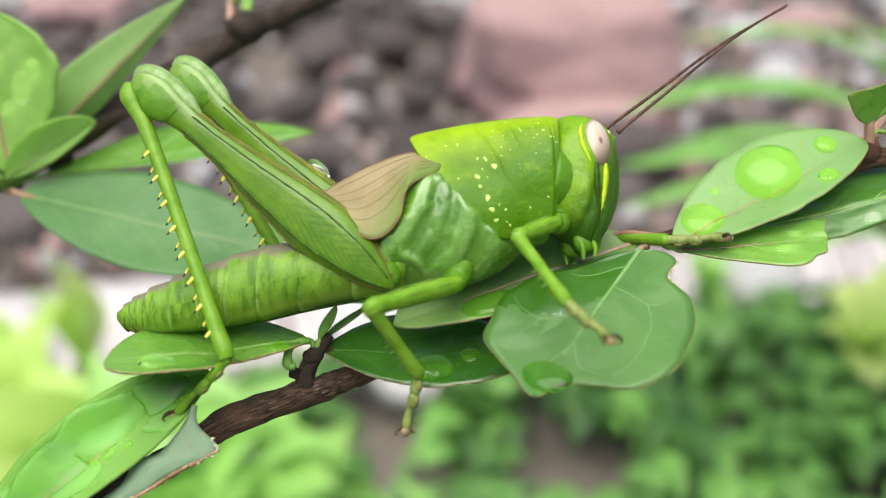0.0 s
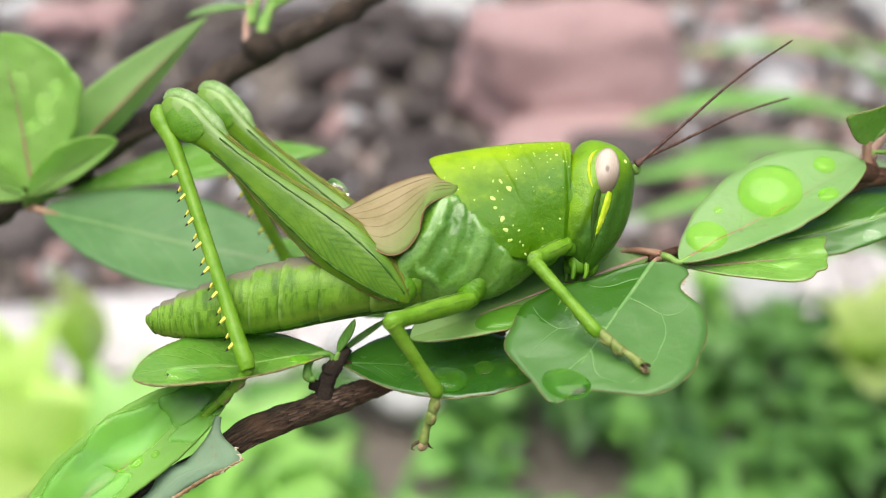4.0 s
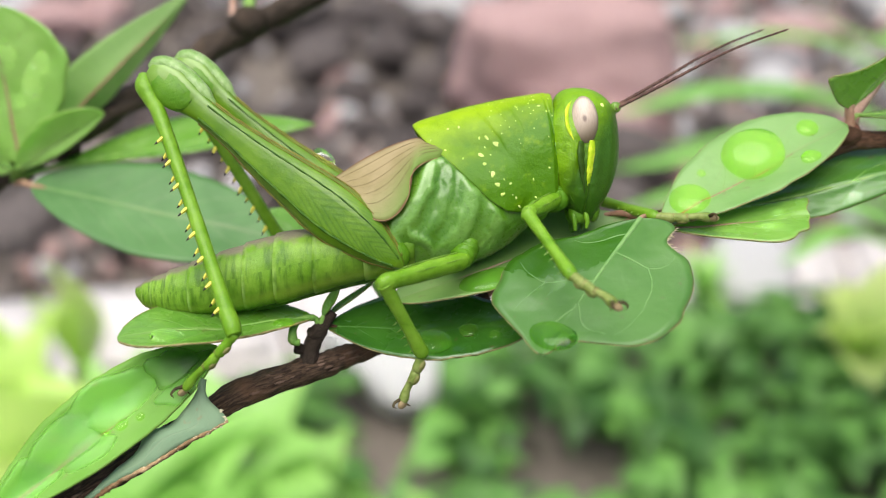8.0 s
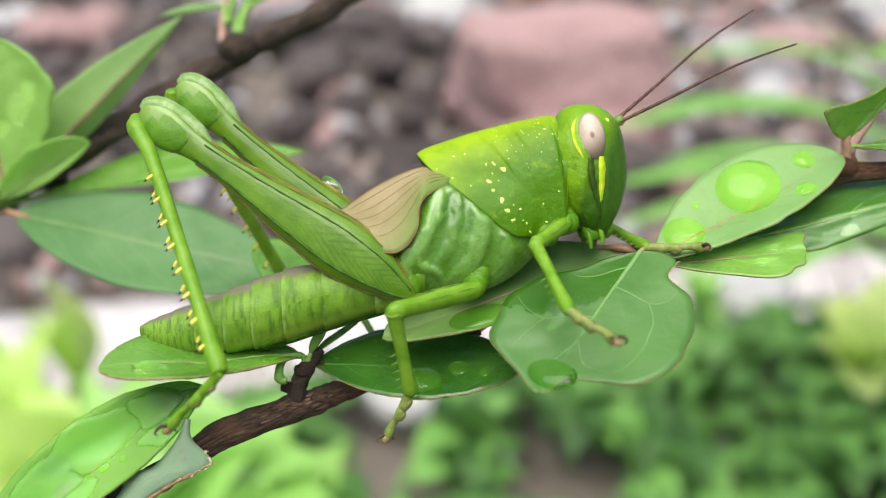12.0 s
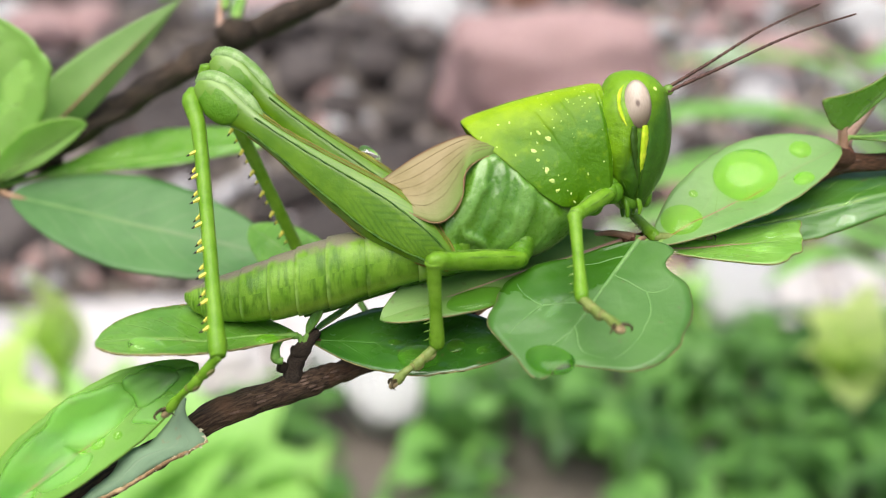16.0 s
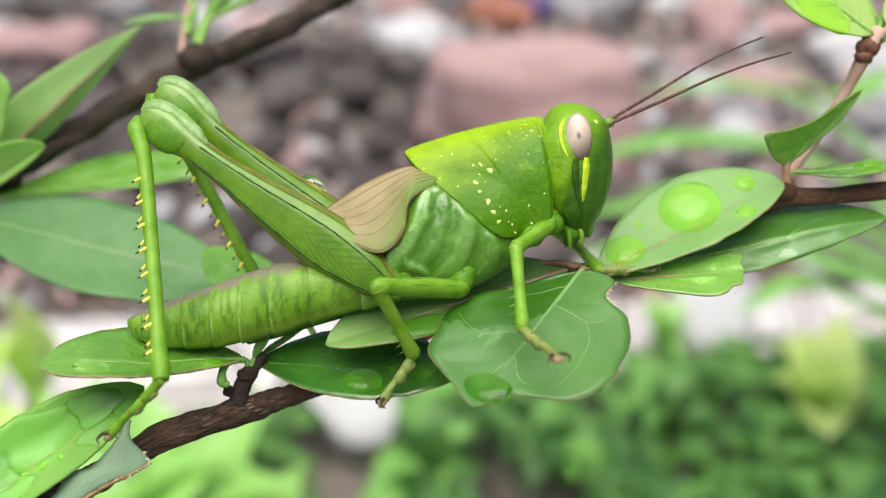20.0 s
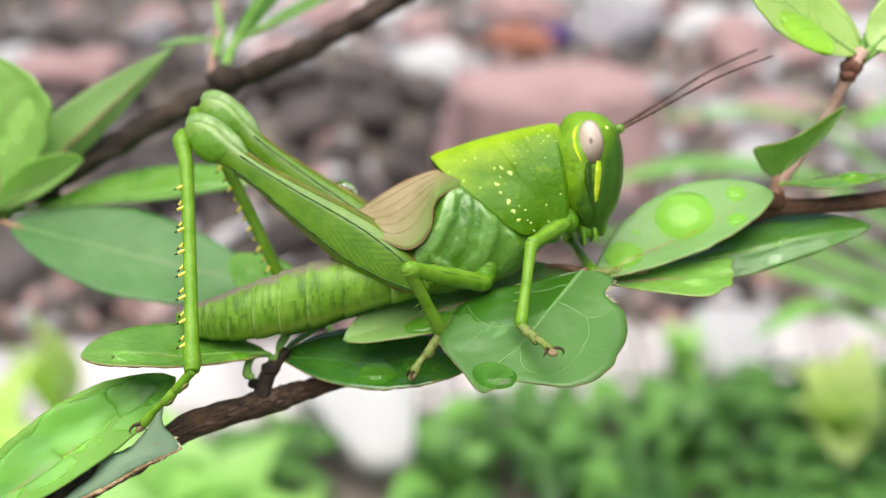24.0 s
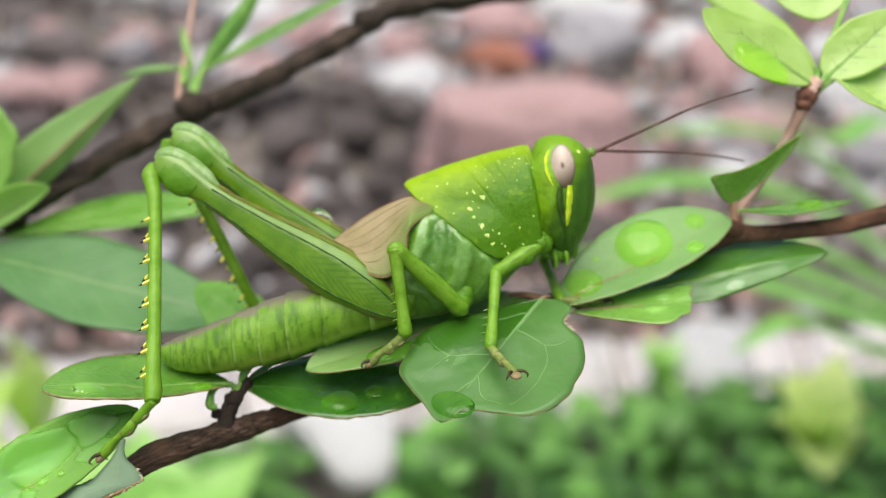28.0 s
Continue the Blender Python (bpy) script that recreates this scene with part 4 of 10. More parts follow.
# ---- the near plant ----
class Leaf:
    """A blade spread between base, tip and its two widest edge points, with its own midrib and stalk."""

    def __init__(self, name, label, base, tip, left, right, material, widest=0.5, point=0.8, bow=(0, 0, 0), cup=0.0, ripple=0.0, cut=None, group="twig leaves", stalk=None, rib=None, rib_size=0.00022, seed=0.0, thick=0.00022, nu=44, nv=16, edge=None, margin=None, veins=None):
        self.base, self.tip = Vector(base), Vector(tip)
        self.bow, self.cup, self.ripple, self.seed, self.cut = Vector(bow), cup, ripple, seed, cut
        self.normal = Vector((0, 0, 0))
        self.drops = []
        self.power, self.point = math.log(0.5) / math.log(widest), point
        mid = self.center(widest)
        self.left, self.right = Vector(left) - mid, Vector(right) - mid
        self.normal = self.left.cross(self.tip - self.base).normalized()
        if self.normal.y > 0:
            self.normal.negate()
        self.edge = None if edge is None else [spline([(0.0, 0.0), *line, (1.0, 0.0)], 161) for line in edge]
        self.axis = self.tip - self.base
        self.across = self.normal.cross(self.axis)
        if self.across.dot(self.right) < 0:
            self.across.negate()
        self.thing = thing(name, label, "leaf", group)
        bm = bmesh.new()
        rows = []
        for i in range(nu + 1):
            rows.append([bm.verts.new(self.at(i / nu, -1 + 2 * j / nv)) for j in range(nv + 1)])
        grid_faces(bm, rows)
        bmesh.ops.remove_doubles(bm, verts=bm.verts[:], dist=2e-6)
        self.blade = part("blade", bm, material, self.thing)
        solid = self.blade.modifiers.new("thickness", "SOLIDIFY")
        solid.thickness, solid.offset = thick, 0.0
        if rib is not None:
            bm = bmesh.new()
            pts = [(*(self.at(u, 0) + self.normal * 0.00004), rib_size * (1.05 - u)) for u in (0.0, 0.08, 0.16, 0.24, 0.32, 0.4, 0.48, 0.56, 0.64, 0.72, 0.8, 0.87, 0.93)]
            tube(bm, pts, 48, 6)
            part("midrib", bm, rib, self.thing)
        if margin is not None:
            for v in (-1, 1):
                bm = bmesh.new()
                tube(bm, [(*self.at(0.03 + 0.94 * i / 24, v), margin[0] * (1 + 0.5 * noise.noise(Vector((i * 0.9, v, self.seed))))) for i in range(25)], 110, 6, 0.35, self.seed)
                part("leaf_margin", bm, margin[1], self.thing)
        if veins is not None:
            rng = random.Random(int(self.seed * 10))
            for line in veins[0] if isinstance(veins[0], tuple) else ():
                bm = bmesh.new()
                tube(bm, [(*(self.at(u, v) + self.normal * (0.00011 - 0.2 * veins[1])), veins[1] * (1.1 - 0.8 * k / 22)) for k, (u, v) in enumerate(spline(line, 22))], 44, 5, 0.3)
                part("side_vein", bm, veins[2], self.thing)
            for i in range(0 if isinstance(veins[0], tuple) else veins[0]):
                for v in (-1, 1):
                    bm = bmesh.new()
                    u0, du, wide = 0.14 + 0.66 * (i + rng.uniform(-0.2, 0.2)) / veins[0], rng.uniform(0.10, 0.20), rng.uniform(0.6, 0.85)
                    pts = []
                    for k in range(6):
                        s = k / 5
                        pts.append((*(self.at(u0 + du * s + 0.006 * rng.uniform(-1, 1), v * wide * s) + self.normal * (0.00011 - 0.5 * veins[1])), veins[1] * (1.1 - 0.85 * s)))
                    tube(bm, pts, 20, 5)
                    part("side_vein", bm, veins[2], self.thing)
        if stalk is not None:
            bm = bmesh.new()
            tube(bm, [(*stalk[0], stalk[1]), (*((Vector(stalk[0]) + self.base) / 2 + self.normal * 0.0002), stalk[1] * 0.8), (*self.base, stalk[1] * 0.75), (*self.at(0.06, 0), stalk[1] * 0.4)], 12, 7)
            part("leaf_stalk", bm, stalk[2], self.thing)

    def center(self, u):
        return self.base.lerp(self.tip, u) + self.bow * 4 * u * (1 - u)

    def at(self, u, v):
        w = max(math.sin(math.pi * min(max(u, 0.0), 1.0) ** self.power), 0.0) ** self.point
        k = 1.0
        if self.cut is not None:
            k = self.cut(u, v)
        k *= 1 + 0.055 * noise.noise(Vector((u * 7 + self.seed, 3.0 if v < 0 else 9.0, self.seed))) + 0.028 * noise.noise(Vector((u * 27, 1.0 if v < 0 else 5.0, self.seed)))
        s = self.left if v < 0 else self.right
        if self.edge is None:
            q = self.center(u) + s * (w * abs(v) * k)
        else:
            line = self.edge[0 if v < 0 else 1]
            a = min(max(u, 0.0), 1.0) * 160
            i = min(int(a), 159)
            e = line[i] + (line[i + 1] - line[i]) * (a - i)
            q = self.center(u).lerp(self.base + self.axis * e[0] + self.across * e[1] * k, abs(v))
        size = (self.left.length + self.right.length) / 2
        q += self.normal * size * (self.cup * (v * v) * w + self.ripple * (1.3 * noise.noise(Vector((u * 3.2 + self.seed, v * 1.5, self.seed))) + 0.35 * noise.noise(Vector((u * 11, v * 5, self.seed)))) * w)
        return q

    def skin_normal(self, u, v):
        e = 0.02
        n = (self.at(u + e, v) - self.at(u - e, v)).cross(self.at(u, v + e) - self.at(u, v - e)).normalized()
        return n if n.y < 0 else -n


def drop(leaf, u, v, radius, height=0.5, long=1.0, label="clear rain drop resting on a leaf", turn=0.0, clear=False, deep=False):
    """A rain drop lying on a leaf: a low dome with a rounded foot."""
    n = leaf.skin_normal(u, v)
    p = leaf.at(u, v) + n * 0.00003
    x = (leaf.at(u + 0.02, v) - leaf.at(u - 0.02, v)).normalized()
    y = n.cross(x).normalized()
    x = y.cross(n)
    along = (leaf.at(u + 0.02, v) - leaf.at(u - 0.02, v)).length / 0.04
    wide = leaf.at(u, v + 0.02) - leaf.at(u, v - 0.02)
    beside, sense = wide.length / 0.04, 1 if wide.dot(y) > 0 else -1
    bm = bmesh.new()
    rings = []
    profile = [(0.84, -0.05), (0.96, 0.06), (1.0, 0.24), (0.985, 0.42), (0.93, 0.60), (0.84, 0.75), (0.71, 0.87), (0.54, 0.945), (0.33, 0.985), (0.12, 1.0)]
    if height < 0.31:
        profile = [(0.92, -0.05), (0.985, 0.10), (1.0, 0.40), (0.96, 0.72), (0.88, 0.92), (0.76, 1.0), (0.55, 0.98), (0.33, 0.97), (0.12, 0.97)]
    for r, h in profile:
        ring = []
        for j in range(28):
            a = 2 * math.pi * j / 28 + turn
            k = 1 + (0.05 if height > 0.3 else 0.38) * noise.noise(Vector((1.4 * math.cos(a), 1.4 * math.sin(a), radius * 9000 + u * 50)))
            out = (x * math.cos(a) * long + y * math.sin(a)) * radius * r * k
            if height < 0.31:
                # a film follows the curved blade below it
                foot = leaf.at(min(max(u + math.cos(a) * long * radius * r * k / along, 0.02), 0.98), min(max(v + sense * math.sin(a) * radius * r * k / beside, -0.97), 0.97))
                ring.append(foot + n * (0.00005 + radius * height * h))
            else:
                ring.append(p + out + n * radius * height * h)
        rings.append(ring)
    loft(bm, rings)
    bmesh.ops.recalc_face_normals(bm, faces=bm.faces[:])
    ob = part("water_drop", bm, WATER_DEEP if deep else WATER_CLEAR if clear else WATER_FILM if height < 0.31 else WATER)
    ob.matrix_world = STAGE
    ob.visible_shadow = False
    leaf.drops.append(ob)
    return tagged(ob, label, "water drop", "rain drops")


def twig(name, label, points, material, n=40, sides=14, rough=0.25, seed=0.0, knots=(), node=None):
    t = thing(name, label, "twig", "twigs")
    bm = bmesh.new()
    tube(bm, points, n, sides, rough, seed)
    part("bark", bm, material, t)
    if len(points) > 8:
        rng = random.Random(int(seed))
        bm = bmesh.new()
        line = spline(points, 200)
        for _ in range(70):
            i = rng.randrange(40, 190)
            c, d = Vector(line[i][:3]), (Vector(line[i + 1][:3]) - Vector(line[i][:3])).normalized()
            side = d.cross(Vector((rng.uniform(-1, 1), -1, rng.uniform(-1, 1)))).normalized()
            out = side.cross(d).normalized()
            out = (out + side * rng.uniform(-0.9, 0.9)).normalized()
            slim = min(line[i][3] / 0.0014, 1.0) ** 1.5
            turn = Matrix((d, out.cross(d), out)).transposed()
            blob(bm, c + out * line[i][3] * 1.02, (rng.uniform(0.0003, 0.0010) * slim, rng.uniform(0.00008, 0.00020) * slim, 0.00007 * slim), turn, 7, 5)
        tagged(part("rough_bark", bm, BARK_FLECK, t, "paler raised flecks of bark"), kind="stuff")
    for q, r in knots:
        bm = bmesh.new()
        blob(bm, q, (r, r * 0.9, r * 0.8), u=10, v=7)
        for w in bm.verts:
            w.co += 0.25 * r * noise.noise_vector(w.co * 2500)
        part("bud_knot", bm, node or material, t)
    return t


def rooted(x, y, z, side=0.0):
    """The place on the soil below a point of the stage, in the stage's own space."""
    w = STAGE @ Vector((x, y, z))
    return tuple(STAGE.inverted() @ Vector((w.x + side, w.y, -0.03)))


twig("main_twig", "wet dark brown bark twig carrying the leaves", [
    (*rooted(*(-0.09965, 0.00000, -0.06266)), 0.0060), (*(-0.09965, 0.00000, -0.06266), 0.0034), (*(-0.06743, -0.00600, -0.04335), 0.0022), (*(-0.04727, -0.00600, -0.03047), 0.0016), (*(-0.03561, -0.00400, -0.02379), 0.0015), (*(-0.02813, -0.00200, -0.01970), 0.00150), (*(-0.02154, 0.00000, -0.01533), 0.00150), (*(-0.01361, 0.00300, -0.01270), 0.00145), (*(-0.00828, 0.00500, -0.01094), 0.00115),
    (*(-0.00025, 0.00600, -0.00835), 0.0010), (*(0.00500, 0.00620, -0.00500), 0.0006)], BARK, 200, 20, 0.20, 2.0,
    [((-0.01452, 0.00300, -0.01282), 0.0012), ((-0.02800, -0.00250, -0.01973), 0.0013)])
twig("leafy_shoot", "thin pinkish leaf shoot running on from the twig", [(*(0.00250, 0.00620, -0.00660), 0.0006), (*(0.00848, 0.00680, -0.00243), 0.0004), (*(0.01397, 0.00580, 0.00179), 0.00030), (*(0.01814, 0.00430, 0.00380), 0.00028), (*(0.02163, 0.00300, 0.00346), 0.00046)], STEM_RED, 40, 10, 0.25, 6.0, [((0.02163, 0.00300, 0.00330), 0.0006)], NODE_BROWN)
twig("side_shoot", "short dark knobbly side shoot on the main twig", [(*(-0.01446, 0.00250, -0.01264), 0.0012), (*(-0.01397, 0.00200, -0.01030), 0.0009), (*(-0.01295, 0.00150, -0.00834), 0.0008), (*(-0.01163, 0.00150, -0.00666), 0.0005)], BARK_DARK, 26, 14, 0.28, 5.0,
    [((-0.01343, 0.00150, -0.00893), 0.0010), ((-0.01523, 0.00150, -0.01061), 0.0007)])
twig("right_twig", "brown woody twig behind the drop-covered leaf", [(*(0.02050, 0.00350, 0.00299), 0.0005), (*(0.03271, 0.00800, 0.00609), 0.0007), (*(0.04194, 0.00900, 0.01029), 0.0009), (*(0.04577, 0.00900, 0.01208), 0.0011), (*(0.05089, 0.00900, 0.01247), 0.0010), (*(0.05984, 0.00900, 0.01381), 0.0011), (*(0.07838, 0.01000, 0.01747), 0.0013), (*(0.11423, 0.01400, 0.01604), 0.0022), (*(0.13847, 0.01800, -0.01779), 0.0034), (*rooted(*(0.14273, 0.02200, -0.03250)), 0.0060)], BARK_RED, 56, 12, 0.2, 8.0,
    [((0.04539, 0.00850, 0.01280), 0.0017)])
twig("upper_shoot", "thin pinkish shoot rising to the young leaves", [(*(0.04577, 0.00900, 0.01247), 0.0013), (*(0.04699, 0.01050, 0.01527), 0.0008), (*(0.04971, 0.01050, 0.01896), 0.0006), (*(0.05242, 0.00900, 0.02404), 0.0006), (*(0.05422, 0.00650, 0.02886), 0.0009), (*(0.05536, 0.00600, 0.03123), 0.0008)], STEM_PALE, 30, 10, 0.15, 9.0,
    [((0.05422, 0.00650, 0.02918), 0.0014), ((0.05463, 0.00630, 0.03019), 0.0012), ((0.05383, 0.00660, 0.02813), 0.0011), ((0.04596, 0.00900, 0.01336), 0.0013)], NODE_BROWN)

# leaves under the insect
ROUND = Leaf("round_leaf", "round grey-green leaf with a chewed notch", (0.02047, -0.00100, 0.00311), (0.00915, -0.01250, -0.00988), (0.00667, -0.00500, -0.00209), (0.02188, -0.01050, -0.00649), LEAF_ROUND, 0.50, 0.50, (0, -0.0004, 0.0002), 0.03, 0.03, None,
    stalk=((0.02193, 0.00300, 0.00346), 0.00035, STEM_RED), rib=VEIN_PALE, rib_size=0.00030, seed=1.0, nu=72, nv=20, margin=(0.00005, RIM), veins=((((0.28, 0.0), (0.33, 0.25), (0.40, 0.52), (0.39, 0.75), (0.34, 0.92)), ((0.40, 0.52), (0.50, 0.60), (0.62, 0.62), (0.70, 0.70)), ((0.50, 0.0), (0.49, -0.25), (0.51, -0.50), (0.46, -0.72), (0.40, -0.88)), ((0.51, -0.50), (0.60, -0.62), (0.68, -0.80)), ((0.66, 0.0), (0.73, 0.22), (0.75, 0.45), (0.72, 0.66)), ((0.70, 0.0), (0.77, -0.20), (0.79, -0.45)), ((0.13, 0.0), (0.16, -0.28), (0.24, -0.55), (0.24, -0.80))), 0.00009, VEIN_PALE),
    edge=(((0.11, -0.11), (0.26, -0.21), (0.39, -0.34), (0.58, -0.41), (0.71, -0.40), (0.83, -0.36), (0.89, -0.27), (0.95, -0.14), (1.0, -0.04)),
          ((-0.03, 0.09), (-0.01, 0.18), (0.10, 0.19), (0.14, 0.25), (0.18, 0.34), (0.30, 0.42), (0.45, 0.45), (0.61, 0.44), (0.76, 0.35), (0.82, 0.22), (0.88, 0.07), (0.97, 0.03))))


def notch_fringe():
    """Pale torn fibres along the bite in the round leaf."""
    rng = random.Random(4)
    bm = bmesh.new()
    for i in range(16):
        p = ROUND.at(0.165 + 0.010 * i, 1.0)
        q = p + ROUND.across.normalized() * rng.uniform(0.0002, 0.0006) + ROUND.axis.normalized() * rng.uniform(-0.0004, 0.0004)
        tube(bm, [(*p, 0.00006), (*((p + q) / 2 + 0.0001 * ROUND.normal), 0.00005), (*q, 0.00002)], 5, 5)
    part("chewed_fringe", bm, CHEWED_PALE, ROUND.thing, "pale torn fibres at the bitten notch")


notch_fringe()
drop(ROUND, 0.52, -0.40, 0.0013, 0.05, 1.5, "thin wet film on the round leaf", clear=True)
drop(ROUND, 0.880, -0.06, 0.0025, 0.32, 0.66, "flat rain drop at the edge of the round leaf", deep=True)
UNDER = Leaf("under_leaf", "pale green leaf lying under the insect", (0.02069, 0.00400, 0.00317), (-0.00504, -0.00200, -0.00535), (0.00532, 0.00450, 0.00279), (0.00726, -0.00350, -0.00376), LEAF_UNDER, 0.5, 0.7, (0, 0, 0), 0.12, 0.04, None, stalk=((0.02102, 0.00300, 0.00346), 0.0003, STEM_RED), rib=STEM_PALE, rib_size=0.0003, margin=(0.00006, RIM), seed=2.0)
drop(UNDER, 0.60, 0.60, 0.0021, 0.40, 1.6, "long dark rain drop under the insect", deep=True)
MIDDLE = Leaf("middle_leaf", "glossy dark green leaf with rain drops", (-0.01259, 0.00200, -0.00825), (0.00994, -0.00200, -0.00779), (-0.00148, 0.00500, -0.00488), (-0.00051, -0.00400, -0.01164), LEAF_DEEP, 0.55, 0.72, (0, 0, -0.0004), 0.10, 0.07, None, margin=(0.00006, RIM), veins=(4, 0.00005, VEIN_DEEP), stalk=((-0.01313, 0.00200, -0.00867), 0.0005, BARK_RED), rib=VEIN_DEEP, rib_size=0.00013, seed=3.0)
drop(MIDDLE, 0.52, 0.50, 0.0021, 0.5)
drop(MIDDLE, 0.68, 0.12, 0.0010, 0.4)
drop(MIDDLE, 0.40, -0.1, 0.0007, 0.4)
drop(MIDDLE, 0.80, 0.35, 0.0006, 0.4)
SMALL = Leaf("small_leaf", "small green leaf with a reddish rim and a drop", (-0.01361, 0.00100, -0.00728), (-0.03170, -0.00800, -0.00863), (-0.02554, 0.00200, -0.00548), (-0.02412, -0.00800, -0.00995), LEAF_FRESH, 0.56, 0.62, (0, 0, 0.0), 0.10, 0.06, None, margin=(0.00012, RIM), stalk=((-0.01307, 0.00150, -0.00834), 0.0004, STEM_GREEN), rib=STEM_GREEN, seed=4.0)
drop(SMALL, 0.735, 0.40, 0.0013, 0.62, 1.4, clear=True)
drop(SMALL, 0.15, 0.5, 0.0009, 0.5, 1.4)
WET = Leaf("wet_leaf", "broad light green leaf covered with films of rain water", (-0.04430, -0.00900, -0.02688), (-0.02319, -0.00200, -0.00994), (-0.03641, -0.00500, -0.01408), (-0.02979, -0.00600, -0.01887), LEAF_SODDEN, 0.55, 0.60, (0, 0, 0), 0.05, 0.06, None, stalk=((-0.04760, -0.00650, -0.03032), 0.0006, STEM_RED), rib=STEM_RED, rib_size=0.0002, seed=5.0)
for u, v, size, thin, long, words in ((0.60, -0.46, 0.0026, 0.16, 2.0, "broad sheet of rain water on the wet leaf"), (0.83, -0.30, 0.0023, 0.26, 1.2, "large flat rain drop near the tip of the wet leaf"), (0.36, -0.34, 0.0026, 0.16, 1.7, "broad sheet of rain water on the wet leaf"),
                                      (0.90, 0.30, 0.0013, 0.30, 1.3, "flat rain drop at the tip of the wet leaf"), (0.77, 0.52, 0.0013, 0.25, 1.7, "flat rain drop at the leaf margin"), (0.42, 0.30, 0.0014, 0.20, 2.0, "flat rain drop beside the midrib"),
                                      (0.56, 0.16, 0.0006, 0.45, 1.2, "small rain drop beside the midrib"), (0.62, 0.34, 0.0004, 0.45, 1.2, "small rain drop on the wet leaf"), (0.48, 0.05, 0.0007, 0.35, 1.5, "small rain drop beside the midrib"), (0.18, -0.2, 0.0022, 0.16, 1.6, "broad sheet of rain water on the wet leaf")):
    drop(WET, u, v, size, thin, long, words)


def chewed_leaf():
    """A torn leaf remnant hanging over the twig, its grey underside showing, with a brown chewed edge."""
    t = thing("chewed_leaf", "torn grey-green leaf remnant with a brown chewed edge", "leaf", "twig leaves")
    upper = spline([(-0.02442, -0.00400, -0.01295), (-0.02533, -0.00400, -0.01512), (-0.02751, -0.00440, -0.01768), (-0.02985, -0.00460, -0.01821), (-0.03070, -0.00480, -0.02033), (-0.03318, -0.00520, -0.02240), (-0.03567, -0.00550, -0.02470), (-0.03898, -0.00570, -0.02746)], 26)
    lower = spline([(-0.02385, -0.00400, -0.01318), (-0.02365, -0.00440, -0.01506), (-0.02160, -0.00500, -0.01724), (-0.02557, -0.00540, -0.01932), (-0.02889, -0.00560, -0.02142), (-0.03249, -0.00580, -0.02329), (-0.03495, -0.00600, -0.02503), (-0.03831, -0.00600, -0.02823)], 26)
    bm = bmesh.new()
    rows = []
    for i, (a, b) in enumerate(zip(upper, lower)):
        a, b = Vector(a[:3]), Vector(b[:3])
        rows.append([bm.verts.new(a.lerp(b, j / 6) + Vector((0, -0.0005 * math.sin(math.pi * j / 6), 0)) + 0.00012 * noise.noise_vector(a * 3000 + Vector((j, 0, 0)))) for j in range(7)])
    grid_faces(bm, rows)
    blade = part("blade", bm, LEAF_GREY, t)
    blade.modifiers.new("thickness", "SOLIDIFY").thickness = 0.0002
    bm = bmesh.new()
    tube(bm, [(*(-0.02148, -0.00500, -0.01719), 0.00010), (*(-0.02336, -0.00520, -0.01823), 0.00018), (*(-0.02557, -0.00540, -0.01937), 0.00020), (*(-0.02889, -0.00560, -0.02142), 0.00022), (*(-0.03249, -0.00580, -0.02329), 0.00028), (*(-0.03495, -0.00600, -0.02503), 0.0003), (*(-0.03887, -0.00600, -0.02851), 0.0005)], 130, 8, 1.1, 4.0)
    part("chewed_edge", bm, CHEWED, t)
    rng = random.Random(6)
    bm = bmesh.new()
    for i in range(60):
        k = rng.randrange(5, 24)
        p = Vector(lower[k][:3]).lerp(Vector(lower[k + 1][:3]), rng.random())
        q = p + Vector((rng.uniform(-0.0004, 0.0004), -0.0001, rng.uniform(-0.00025, 0.0002)))
        tube(bm, [(*p, rng.uniform(0.00008, 0.00018)), (*((p + q) / 2), 0.00009), (*q, 0.00003)], 5, 5)
    part("torn_fibres", bm, CHEWED_PALE, t, "pale torn fibres along the chewed edge")


chewed_leaf()

# the leaves at the right
DROPLEAF = Leaf("drop_leaf", "pale green leaf carrying one large rain drop", (0.02327, 0.00150, 0.00258), (0.04521, 0.00750, 0.01383), (0.03248, 0.00900, 0.01336), (0.03664, 0.00150, 0.00666), LEAF_PALE, 0.56, 0.56, (0, 0, 0), 0.06, 0.04, None, margin=(0.00006, RIM), veins=(4, 0.00005, STEM_GREEN), stalk=((0.02163, 0.00300, 0.00334), 0.00045, STEM_GREEN), rib=STEM_RED, rib_size=0.00016, seed=6.0)
drop(DROPLEAF, 0.54, -0.32, 0.0033, 0.66, 1.06, "very large round rain drop on the pale leaf")
drop(DROPLEAF, 0.84, -0.42, 0.0012, 0.5, 1.0)
drop(DROPLEAF, 0.74, 0.55, 0.0010, 0.5, 1.2)
drop(DROPLEAF, 0.17, -0.25, 0.0022, 0.42, 1.0)
drop(DROPLEAF, 0.30, -0.62, 0.0005, 0.4, 1.0)
LONGLEAF = Leaf("long_leaf", "long mid-green leaf with a pale midrib", (0.02335, 0.00400, 0.00239), (0.05696, 0.00700, 0.01000), (0.04298, 0.01200, 0.01068), (0.04148, 0.00500, 0.00328), LEAF_MID, 0.52, 0.72, (0, 0, 0), 0.12, 0.09, None, margin=(0.00006, RIM), veins=(5, 0.00006, STEM_GREEN), stalk=((0.02151, 0.00300, 0.00334), 0.0004, STEM_GREEN), rib=STEM_GREEN, rib_size=0.00025, seed=7.0)
drop(LONGLEAF, 0.63, 0.66, 0.0008, 0.28, 1.7, clear=True)
drop(LONGLEAF, 0.66, 0.05, 0.0005, 0.35, 1.2, clear=True)
